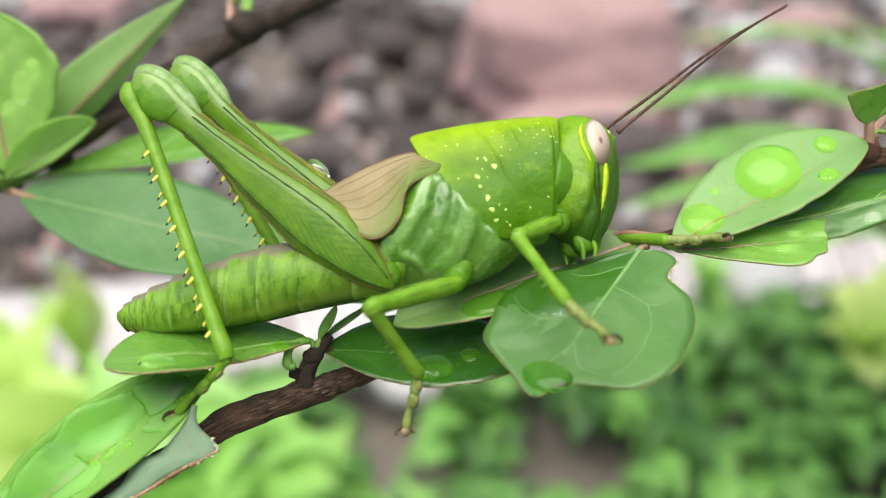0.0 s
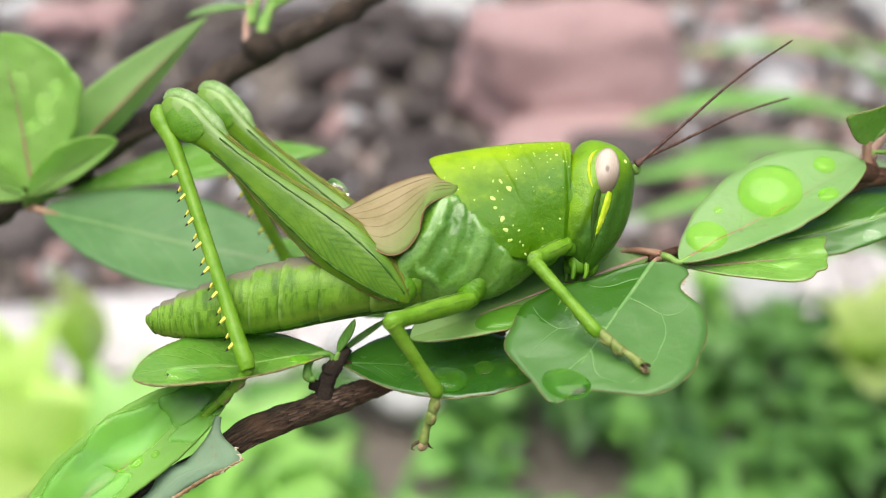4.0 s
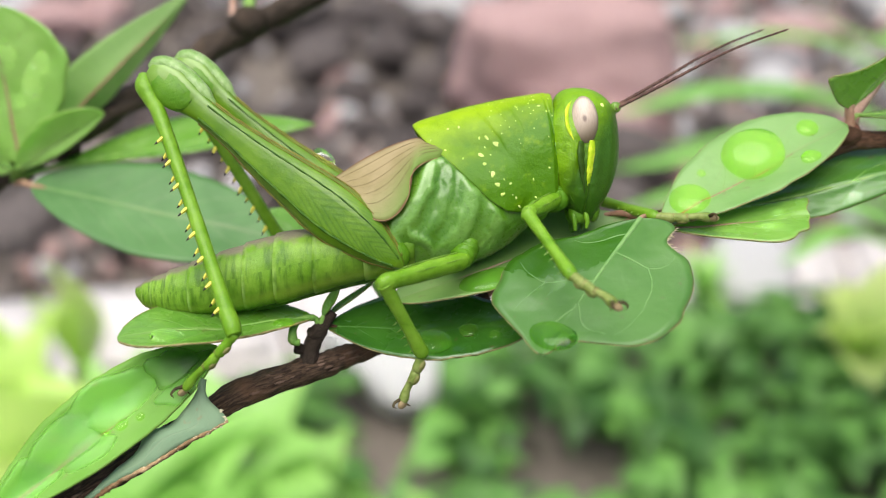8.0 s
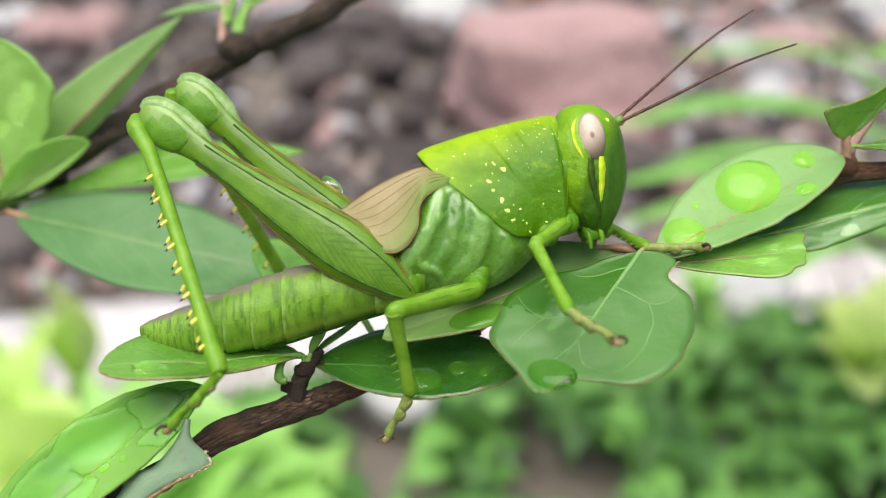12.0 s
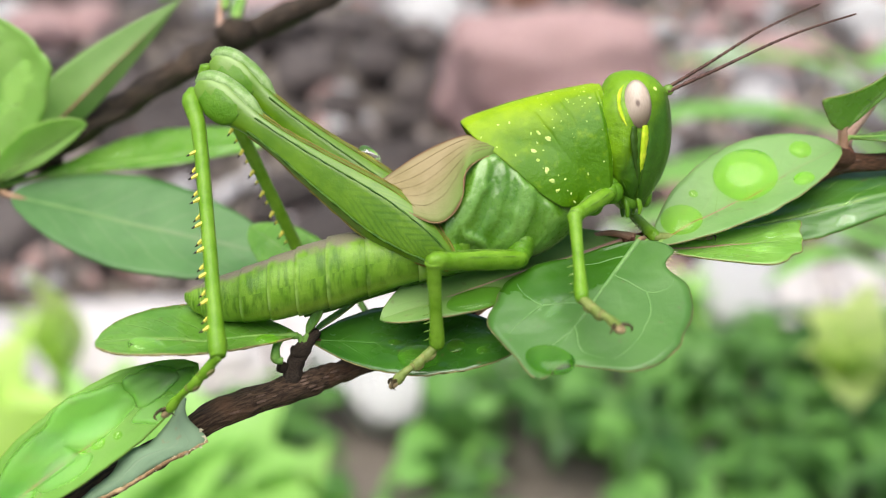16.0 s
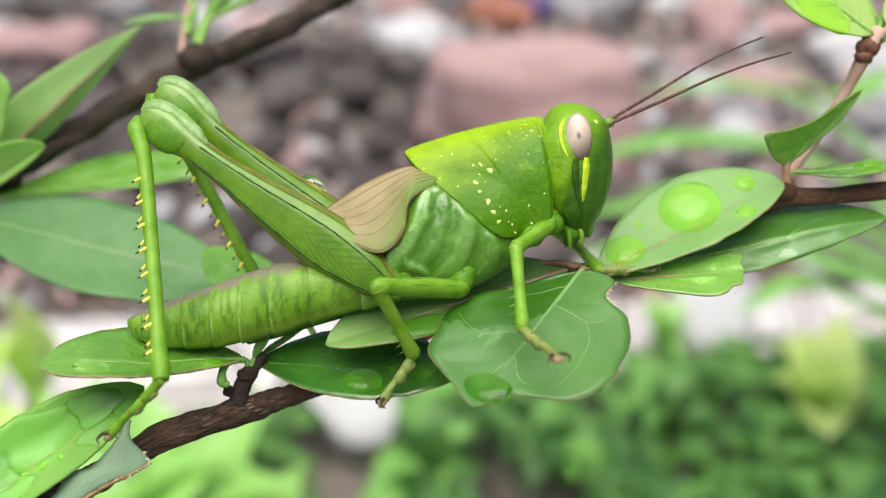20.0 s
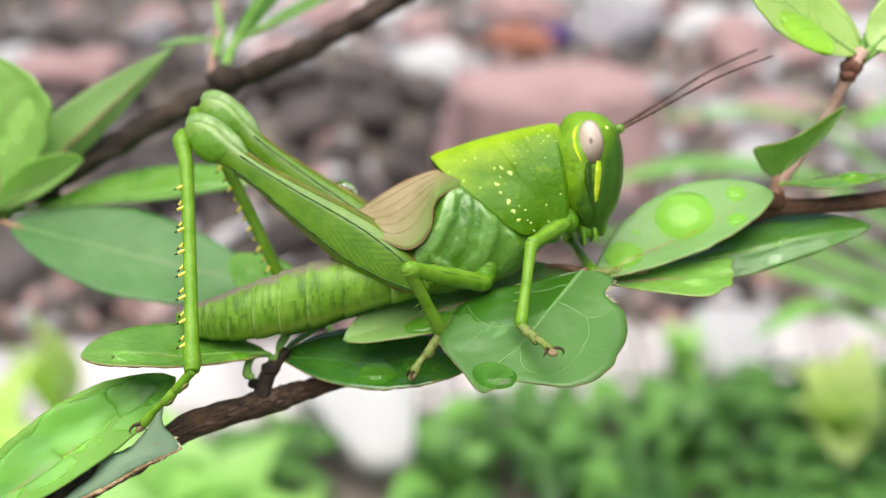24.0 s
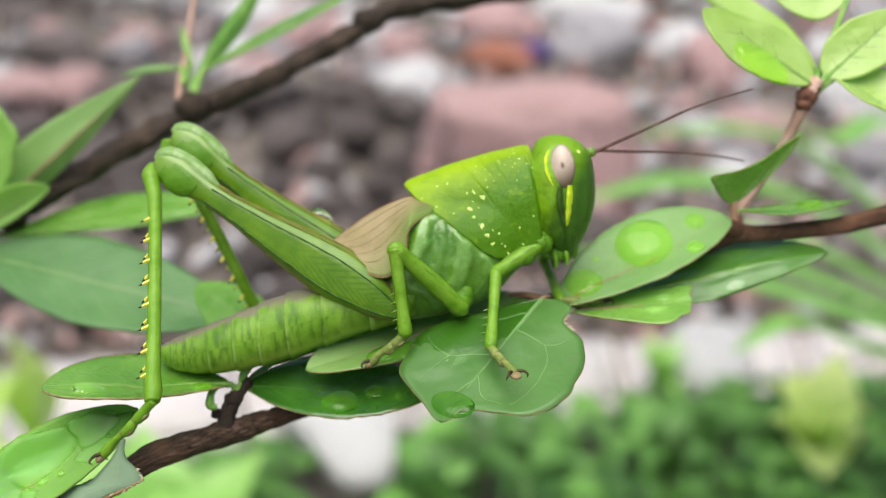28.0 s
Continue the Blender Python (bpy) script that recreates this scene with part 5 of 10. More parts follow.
LOWLEAF = Leaf("low_leaf", "light green leaf with a bitten end and red midrib", (0.02408, 0.00250, 0.00212), (0.03881, 0.00100, 0.00352), (0.03468, 0.00500, 0.00563), (0.03364, -0.00050, 0.00077), LEAF_WET, 0.66, 0.50, (0, 0, -0.0002), 0.06, 0.06, None,
    stalk=((0.02193, 0.00300, 0.00310), 0.0004, STEM_GREEN), rib=STEM_RED, rib_size=0.00022, seed=8.0, margin=(0.00006, RIM), veins=(4, 0.00006, STEM_GREEN),
    edge=(((0.10, -0.04), (0.30, -0.13), (0.55, -0.17), (0.80, -0.19), (1.01, -0.21), (1.02, -0.14), (0.99, -0.07)), ((0.10, 0.06), (0.30, 0.16), (0.55, 0.24), (0.72, 0.29), (0.82, 0.26), (0.88, 0.19), (0.95, 0.17), (0.97, 0.08))))
drop(LOWLEAF, 0.66, -0.35, 0.0006, 0.4, 1.3, clear=True)
drop(LOWLEAF, 0.62, 0.35, 0.0007, 0.28, 1.9, clear=True)
Leaf("folded_leaf", "small folded green leaf standing on the shoot", (0.04563, 0.00800, 0.01570), (0.05264, 0.00400, 0.02397), (0.04186, 0.00300, 0.01846), (0.05091, 0.00900, 0.01917), LEAF_WET, 0.36, 0.85, (0, 0.0004, 0), 0.05, 0.06, None,
    stalk=((0.04571, 0.00850, 0.01356), 0.0007, STEM_RED), rib=STEM_GREEN, seed=9.0, margin=(0.00006, RIM), veins=(3, 0.00006, STEM_GREEN),
    edge=(((-0.02, -0.22), (0.03, -0.46), (0.10, -0.64), (0.22, -0.50), (0.38, -0.33), (0.57, -0.21), (0.80, -0.11)), ((0.10, 0.02), (0.30, 0.06), (0.55, 0.08), (0.80, 0.05))))
SLIM = Leaf("slim_leaf", "thin light green leaf with a rain drop", (0.04635, 0.00800, 0.01496), (0.05960, 0.00600, 0.01627), (0.05421, 0.01000, 0.01618), (0.05199, 0.00500, 0.01416), LEAF_FRESH, 0.5, 0.8, (0, 0, -0.0002), 0.1, 0.05, None, stalk=((0.04584, 0.00850, 0.01375), 0.0004, STEM_GREEN), rib=STEM_GREEN, seed=10.0)
drop(SLIM, 0.62, -0.2, 0.0012, 0.6, 1.3)
YOUNG_A = Leaf("young_leaf", "bright yellow-green young leaf with a large drop", (0.05456, 0.00600, 0.03049), (0.03992, 0.00100, 0.03803), (0.04357, 0.00100, 0.03112), (0.05135, 0.00700, 0.03656), LEAF_YOUNG, 0.45, 0.7, (0, 0, 0), 0.12, 0.05, None, stalk=((0.05453, 0.00650, 0.02936), 0.0006, STEM_GREEN), rib=STEM_GREEN, seed=11.0, veins=(4, 0.00007, STEM_GREEN))
drop(YOUNG_A, 0.36, -0.50, 0.0022, 0.50, 1.9, "large rain drop on the young leaf")
Leaf("young_leaf", "bright yellow-green young leaf at the shoot tip", (0.05638, 0.00600, 0.03139), (0.06517, 0.00400, 0.03975), (0.05751, 0.00600, 0.03727), (0.06305, 0.00400, 0.03293), LEAF_YOUNG, 0.5, 0.65, (0, 0, 0), 0.1, 0.05, None, stalk=((0.05484, 0.00650, 0.02949), 0.0006, STEM_GREEN), rib=STEM_GREEN, seed=12.0, veins=(4, 0.00007, STEM_GREEN))
Leaf("young_leaf", "bright yellow-green young leaf hanging at the shoot", (0.05764, 0.00600, 0.03143), (0.06751, 0.00200, 0.02421), (0.05897, 0.00100, 0.02711), (0.06534, 0.00600, 0.03154), LEAF_YOUNG, 0.5, 0.7, (0, 0, 0), 0.1, 0.05, None, stalk=((0.05497, 0.00650, 0.02949), 0.0005, STEM_GREEN), rib=STEM_GREEN, seed=13.0, veins=(4, 0.00007, STEM_GREEN))
Leaf("young_leaf", "narrow yellow-green young leaf above the drop-bearing one", (0.05596, 0.00800, 0.03256), (0.03987, 0.00900, 0.04366), (0.04726, 0.00900, 0.03799), (0.05074, 0.01000, 0.04087), LEAF_YOUNG, 0.5, 0.75, (0, 0, 0), 0.1, 0.05, None, stalk=((0.05472, 0.00650, 0.02961), 0.0005, STEM_GREEN), rib=STEM_GREEN, seed=14.0)
Leaf("young_leaf", "small yellow-green young leaf above the shoot tip", (0.06073, 0.01000, 0.04290), (0.05107, 0.01100, 0.04339), (0.05637, 0.01000, 0.03960), (0.05640, 0.01200, 0.04598), LEAF_YOUNG, 0.6, 0.7, (0, 0, 0), 0.1, 0.05, None, stalk=((0.05484, 0.00650, 0.02974), 0.0005, STEM_GREEN), rib=STEM_GREEN, seed=15.0)
# small buds and leaflets at the side shoot
for q, e, w in (((-0.01266, 0.00100, -0.00722), (-0.01089, 0.00000, -0.00349), 18), ((-0.01229, 0.00200, -0.00717), (-0.00760, 0.00400, -0.00362), 22)):
    a, b = Vector(q), Vector(e)
    s = Vector((0.0004 * w / 10, -0.0003, 0.0003))
    Leaf("bud_leaf", "tiny green bud leaf at the side shoot", a, b, (a + b) / 2 - s, (a + b) / 2 + s, LEAF_FRESH, 0.5, 0.8, (0, 0, 0), 0.2, 0.05, None, group="bud leaves", stalk=((-0.01295, 0.00150, -0.00834), 0.0004, STEM_GREEN), nu=12, nv=6)
bud = thing("curled_tendril", "small curled green shoot beside the knobbly stub", "shoot")
bm = bmesh.new()
tube(bm, [(*(-0.01361, 0.00100, -0.00722), 0.00035), (*(-0.01498, 0.00050, -0.00737), 0.00035), (*(-0.01574, 0.00000, -0.00852), 0.00045), (*(-0.01562, 0.00000, -0.00965), 0.0005), (*(-0.01497, 0.00000, -0.00976), 0.0003)], 20, 8, 0.3)
part("shoot", bm, STEM_GREEN, bud)

# ---- the plant behind ----
twig("back_branch", "dark bare branch behind the insect, out of focus", [(*rooted(*(-0.13990, 0.04800, -0.03974)), 0.0070), (*(-0.13990, 0.04800, -0.03974), 0.0042), (*(-0.10585, 0.04200, -0.01564), 0.0028), (*(-0.08188, 0.04000, -0.00084), 0.0022), (*(-0.06755, 0.04000, 0.00777), 0.0022), (*(-0.05583, 0.04100, 0.01472), 0.0021), (*(-0.04026, 0.04400, 0.02514), 0.0019), (*(-0.02839, 0.04600, 0.03284), 0.0018), (*(-0.01516, 0.04800, 0.04018), 0.0017), (*(-0.00471, 0.05100, 0.04745), 0.0016), (*(0.00342, 0.05400, 0.05319), 0.0016), (*(0.01782, 0.05800, 0.05690), 0.0016), (*(0.04029, 0.06400, 0.06288), 0.0014)], BARK_DARK, 160, 14, 0.55, 12.0,
    [((-0.05464, 0.04000, 0.01508), 0.0032), ((-0.02865, 0.04500, 0.03325), 0.0030), ((-0.00201, 0.05100, 0.04962), 0.0026)])
twig("back_shoot", "thin upright pinkish shoot on the dark branch behind", [(*(-0.03052, 0.04500, 0.03185), 0.0006), (*(-0.03096, 0.04600, 0.03700), 0.0005), (*(-0.03002, 0.04700, 0.04548), 0.0005), (*(-0.02930, 0.04800, 0.05970), 0.0005)], STEM_PALE, 20, 10, 0.2, 14.0)
BACK_BROAD = Leaf("back_leaf", "broad light green leaf with drops, out of focus", (-0.05833, 0.03600, 0.01165), (-0.06032, 0.03000, 0.03234), (-0.06896, 0.03400, 0.02245), (-0.04944, 0.03000, 0.02483), LEAF_BACK, 0.6, 0.6, (0, 0, 0), 0.1, 0.05, None, "back leaves", ((-0.05995, 0.03850, 0.00978), 0.0006, STEM_GREEN), STEM_RED, 0.0003, 21.0)
drop(BACK_BROAD, 0.52, 0.45, 0.0016, 0.35, 1.4, clear=True)
drop(BACK_BROAD, 0.70, 0.15, 0.0013, 0.35, 1.2, clear=True)
drop(BACK_BROAD, 0.62, 0.62, 0.0011, 0.35, 1.3, clear=True)
drop(BACK_BROAD, 0.40, 0.20, 0.0010, 0.35, 1.2, clear=True)
Leaf("back_leaf", "narrow green leaf rising behind the branch", (-0.05738, 0.03800, 0.01316), (-0.03479, 0.03800, 0.03653), (-0.05300, 0.03800, 0.02480), (-0.04760, 0.04000, 0.02080), LEAF_UNDER, 0.40, 0.95, (0, 0, 0), 0.1, 0.04, None, "back leaves", ((-0.05995, 0.03850, 0.00978), 0.0006, STEM_GREEN), STEM_RED, 0.0003, 22.0)
Leaf("back_leaf", "green leaf with a ragged bright edge at the branch", (-0.05896, 0.03600, 0.01103), (-0.04526, 0.03100, 0.01821), (-0.05357, 0.03100, 0.01730), (-0.05199, 0.03400, 0.01334), LEAF_BACK, 0.5, 0.6, (0, 0, 0), 0.1, 0.08, None, "back leaves", ((-0.06011, 0.03850, 0.00978), 0.0006, STEM_GREEN), STEM_GREEN, 0.0003, 23.0)
Leaf("back_leaf", "green leaf lying towards the edge of the branch", (-0.05934, 0.03500, 0.01111), (-0.06981, 0.03100, 0.01594), (-0.06377, 0.03100, 0.01707), (-0.06433, 0.03400, 0.01088), LEAF_BACK, 0.5, 0.6, (0, 0, 0), 0.1, 0.08, None, "back leaves", ((-0.06027, 0.03850, 0.00978), 0.0006, STEM_GREEN), STEM_GREEN, 0.0003, 24.0)
Leaf("back_leaf", "long green leaf behind the raised knees", (-0.05696, 0.03900, 0.01109), (-0.01846, 0.04400, 0.01821), (-0.03790, 0.04600, 0.01887), (-0.03566, 0.04000, 0.01333), LEAF_FRESH, 0.68, 0.58, (0, 0, 0.0004), 0.08, 0.04, None, "back leaves", ((-0.05995, 0.03850, 0.00978), 0.0006, STEM_GREEN), STEM_GREEN, 0.0003, 25.0)
Leaf("back_leaf", "broad dull blue-green leaf with a red midrib", (-0.05700, 0.03600, 0.00884), (-0.01870, 0.03000, 0.00076), (-0.03806, 0.03800, 0.01113), (-0.03859, 0.02800, -0.00136), LEAF_TEAL, 0.54, 0.58, (0, 0, 0), 0.05, 0.03, None, "back leaves", ((-0.06011, 0.03850, 0.00946), 0.0006, STEM_RED), VEIN_PALE, 0.00022, 26.0)
Leaf("back_leaf", "small bright green leaf behind the belly", (-0.00812, 0.01200, -0.00387), (-0.02256, 0.02400, 0.00474), (-0.01813, 0.01800, -0.00199), (-0.01363, 0.02100, 0.00323), LEAF_FRESH, 0.55, 0.6, (0, 0, 0), 0.1, 0.03, None, "back leaves", ((-0.00528, 0.00700, -0.00748), 0.0005, STEM_GREEN), STEM_GREEN, 0.00025, 27.0)
Leaf("back_leaf", "narrow green leaf beside the upright shoot behind", (-0.02861, 0.04600, 0.03798), (-0.01843, 0.04800, 0.05542), (-0.02497, 0.04800, 0.04685), (-0.02204, 0.04800, 0.04584), LEAF_FRESH, 0.5, 0.8, (0, 0, 0), 0.1, 0.06, None, "back leaves", ((-0.02886, 0.04500, 0.03414), 0.0007, STEM_GREEN), STEM_GREEN, 0.0003, 28.0)
Leaf("back_leaf", "narrow light green leaf leaning from the dark branch", (-0.02734, 0.04600, 0.03938), (-0.00283, 0.04600, 0.05346), (-0.01607, 0.04600, 0.04731), (-0.01476, 0.04600, 0.04571), LEAF_FRESH, 0.5, 0.8, (0, 0, 0), 0.1, 0.06, None, "back leaves", ((-0.02868, 0.04500, 0.03415), 0.0007, STEM_GREEN), STEM_GREEN, 0.0003, 29.0)
Leaf("back_leaf", "thin yellow-green leaf rising with the upright shoot", (-0.02934, 0.04600, 0.04067), (-0.03102, 0.04600, 0.04653), (-0.03088, 0.04600, 0.04335), (-0.02964, 0.04600, 0.04339), LEAF_BACK, 0.5, 0.8, (0, 0, 0), 0.1, 0.06, None, "back leaves", ((-0.03014, 0.04550, 0.03691), 0.0006, STEM_GREEN), STEM_GREEN, 0.0002, 30.0)
Leaf("back_leaf", "thin pale leaf arching from the upright shoot", (-0.03072, 0.04600, 0.03972), (-0.03955, 0.04400, 0.03759), (-0.03544, 0.04500, 0.03968), (-0.03524, 0.04500, 0.03914), LEAF_PALE, 0.5, 0.8, (0, 0, 0), 0.1, 0.04, None, "back leaves", ((-0.03023, 0.04550, 0.03691), 0.0005, STEM_GREEN), STEM_GREEN, 0.0002, 31.0)

# ---- the grasshopper ----
INSECT = thing("grasshopper", "bright green grasshopper with yellow-spined hind legs perched on wet leaves", "grasshopper")


def mirrored(p):
    return Vector((p[0], -p[1], p[2]))


def ring_x(x, top, bottom, half, n=32, squeeze=1.0, bump=None):
    """An upright body ring at x."""
    zc, h = (top + bottom) / 2, (top - bottom) / 2
    ring = []
    for j in range(n):
        a = 2 * math.pi * j / n
        c, s = math.cos(a), math.sin(a)
        y = -half * math.copysign(abs(c) ** squeeze, c)
        z = zc + h * math.copysign(abs(s) ** 0.92, s)
        if bump is not None:
            y -= bump(x, z) * c
        ring.append(Vector((x, y, z)))
    return ring


def stations(rows, n):
    return spline(rows, n)


BELLY_RINGS = []


def build_belly():
    """Nine telescoping belly rings, each a part of its own, and a tail cone."""
    rows = [(-0.00290, 0.00331, -0.00207, 0.0041), (-0.00556, 0.00290, -0.00266, 0.0040), (-0.01089, 0.00243, -0.00379, 0.0039), (-0.01562, 0.00207, -0.00515, 0.0037), (-0.01976, 0.00101, -0.00604, 0.0035),
            (-0.02331, -0.00012, -0.00651, 0.0033), (-0.02686, -0.00124, -0.00657, 0.0029), (-0.02953, -0.00213, -0.00615, 0.0022), (-0.03125, -0.00275, -0.00535, 0.0014), (-0.03225, -0.00325, -0.00420, 0.0004)]
    dense = stations(rows, 91)
    cuts = [0, 14, 24, 33, 41, 49, 57, 65, 73, 80, 90]
    for k, (a, b) in enumerate(zip(cuts, cuts[1:])):
        bm = bmesh.new()
        rings = []
        for i in range(a, min(b + 2, 91)):
            x, top, bot, half = dense[i]
            s = (i - a) / (b - a)
            f = 1.0 + 0.028 * max(s, 0) ** 2 - 0.030 * (1 - min(s, 1.0)) ** 3 if k < 9 else 1.0
            f += 0.010 * noise.noise(Vector((i * 0.35, 0.0, k * 3.0)))
            c, h = (top + bot) / 2, (top - bot) / 2
            rings.append(ring_x(x, c + h * f, c - h * f, half * f, 32, 0.9))
        loft(bm, rings)
        bmesh.ops.recalc_face_normals(bm, faces=bm.faces[:])
        BELLY_RINGS.append(part("belly_ring" if k < 9 else "tail_tip", bm, BELLY, INSECT))
    bm = bmesh.new()
    pts = []
    for i in (2, 14, 24, 33, 38, 41):
        x, top, bot, half = dense[i]
        pts.append((x, 0.0, bot + 0.00008, 0.00040))
    tube(bm, pts, 30, 8)
    part("belly_keel", bm, KEEL, INSECT, "dark green keel under the belly")


build_belly()


def soft_step(v, low, high):
    t = min(max((v - low) / (high - low), 0.0), 1.0)
    return t * t * (3 - 2 * t)


RIDGES = (((-0.00130, 0.00850), (-0.00183, 0.00616), (-0.00305, 0.00398), (-0.00460, 0.00199), 0.00100, 1.0), ((0.00295, 0.00777), (0.00278, 0.00425), (0.00185, 0.00150), (-0.00038, -0.00062), 0.00110, 0.8),
          ((-0.00400, 0.00770), (-0.00260, 0.00825), (-0.00110, 0.00870), (0.00010, 0.00900), 0.00042, 0.7), ((0.00060, 0.00820), (0.00050, 0.00560), (-0.00050, 0.00300), (-0.00180, 0.00100), 0.00060, 0.35),
          ((-0.00334, 0.00148), (-0.00260, 0.00110), (-0.00198, 0.00085), (-0.00092, -0.00031), 0.00050, 0.8), ((0.00572, 0.00383), (0.00550, 0.00260), (0.00533, 0.00161), (0.00411, -0.00029), 0.00090, 0.7),
          ((-0.00465, 0.00322), (-0.00490, 0.00240), (-0.00501, 0.00156), (-0.00469, 0.00015), 0.00055, 0.9))


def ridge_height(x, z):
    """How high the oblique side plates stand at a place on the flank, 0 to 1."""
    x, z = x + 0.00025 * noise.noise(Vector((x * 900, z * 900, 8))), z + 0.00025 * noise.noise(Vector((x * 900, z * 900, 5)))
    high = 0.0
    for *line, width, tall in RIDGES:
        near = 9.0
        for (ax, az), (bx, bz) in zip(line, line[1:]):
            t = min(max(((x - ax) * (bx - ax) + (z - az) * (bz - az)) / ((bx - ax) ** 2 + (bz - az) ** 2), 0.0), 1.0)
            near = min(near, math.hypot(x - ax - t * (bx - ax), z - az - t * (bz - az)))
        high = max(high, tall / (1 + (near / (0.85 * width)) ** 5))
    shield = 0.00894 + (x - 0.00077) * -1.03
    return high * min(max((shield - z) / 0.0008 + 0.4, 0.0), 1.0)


def flank_bump(x, z):
    """Raised oblique side plates and the wrinkled skin between them, sunk where the shield lies over them."""
    under = 0.00030 * soft_step(z - 0.00894 + 1.03 * (x - 0.00077), -0.0005, 0.0003)
    under += 0.00070 * soft_step(z - 0.0083 - 0.35 * (x + 0.0038), -0.0003, 0.0010) * soft_step(0.0012 - x, 0.0, 0.0012)
    return -under + 0.00052 * ridge_height(x, z) + 0.00006 * noise.noise(Vector((x * 700, z * 700, 0))) + 0.00007 * abs(noise.noise(Vector((x * 1300 + z * 500, z * 900, 6)))) + 0.00004 * math.sin((x * 0.8 - z) * 9000 + 5 * noise.noise(Vector((x * 400, z * 400, 2)))) * soft_step(0.0045 - z, 0.0, 0.0025) + 0.00006 * noise.noise(Vector((x * 1800, z * 1800, 3)))


THORAX_ROWS = [(-0.00763, 0.00408, -0.00266, 0.0036), (-0.00556, 0.00775, -0.00254, 0.0042), (-0.00320, 0.01083, -0.00243, 0.0045), (-0.00024, 0.01189, -0.00207, 0.0045), (0.00331, 0.01189, -0.00136, 0.0045), (0.00627, 0.01189, 0.00006, 0.0043), (0.00864, 0.01189, 0.00213, 0.0037), (0.01053, 0.01189, 0.00408, 0.0033), (0.01189, 0.01189, 0.00568, 0.0027)]


def build_thorax():
    bm = bmesh.new()
    rings = [ring_x(x, a, b, h, 120, 0.92, flank_bump) for x, a, b, h in stations(THORAX_ROWS, 170)]
    verts = [[bm.verts.new(p) for p in ring] for ring in rings]
    # the map's first axis carries the plates' height, which sets how pale the colour is
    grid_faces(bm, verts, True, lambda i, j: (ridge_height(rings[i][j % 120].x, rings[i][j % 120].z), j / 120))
    bm.faces.new(verts[0])
    bm.faces.new(verts[-1][::-1])
    bmesh.ops.recalc_face_normals(bm, faces=bm.faces[:])
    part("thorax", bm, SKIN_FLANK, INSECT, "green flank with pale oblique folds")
    for flip in (False, True):
        for q, r in (((-0.00504, -0.00370, -0.00063), 0.0017), ((0.00195, -0.00320, -0.00063), 0.0013), ((0.01164, -0.00240, 0.00515), 0.0013), ((0.00956, -0.00300, 0.00397), 0.0012)):
            bm = bmesh.new()
            blob(bm, mirrored(q) if flip else q, (r, r * 0.75, r))
            part("leg_socket", bm, SKIN_SIDE, INSECT)
        for line in (((0.00300, -0.0018, 0.00230, 0.0012), (0.00250, -0.0025, 0.00070, 0.00135), (0.00205, -0.0034, -0.00060, 0.00120), (0.00165, -0.0048, -0.00135, 0.00085)),
                     ((0.01000, -0.0014, 0.00800, 0.0012), (0.01080, -0.0020, 0.00640, 0.00130), (0.01140, -0.0025, 0.00530, 0.00110), (0.01120, -0.0034, 0.00490, 0.00070))):
            bm = bmesh.new()
            tube(bm, [((x, -y, z, r) if flip else (x, y, z, r)) for x, y, z, r in line], 30, 18, 0.22, line[0][0] * 2000)
            part("hip", bm, SKIN_SIDE, INSECT)


build_thorax()


def thorax_half(x, z):
    """How far the flank stands out from the mid plane at a place on it."""
    xs = [r[0] for r in THORAX_ROWS]
    top, low, half = (np.interp(x, xs, [r[k] for r in THORAX_ROWS]) for k in (1, 2, 3))
    t = min(abs(z - (top + low) / 2) / ((top - low) / 2), 1.0) ** (1 / 0.92)
    return half * max(1 - t * t, 0.0) ** (0.5 * 0.92)


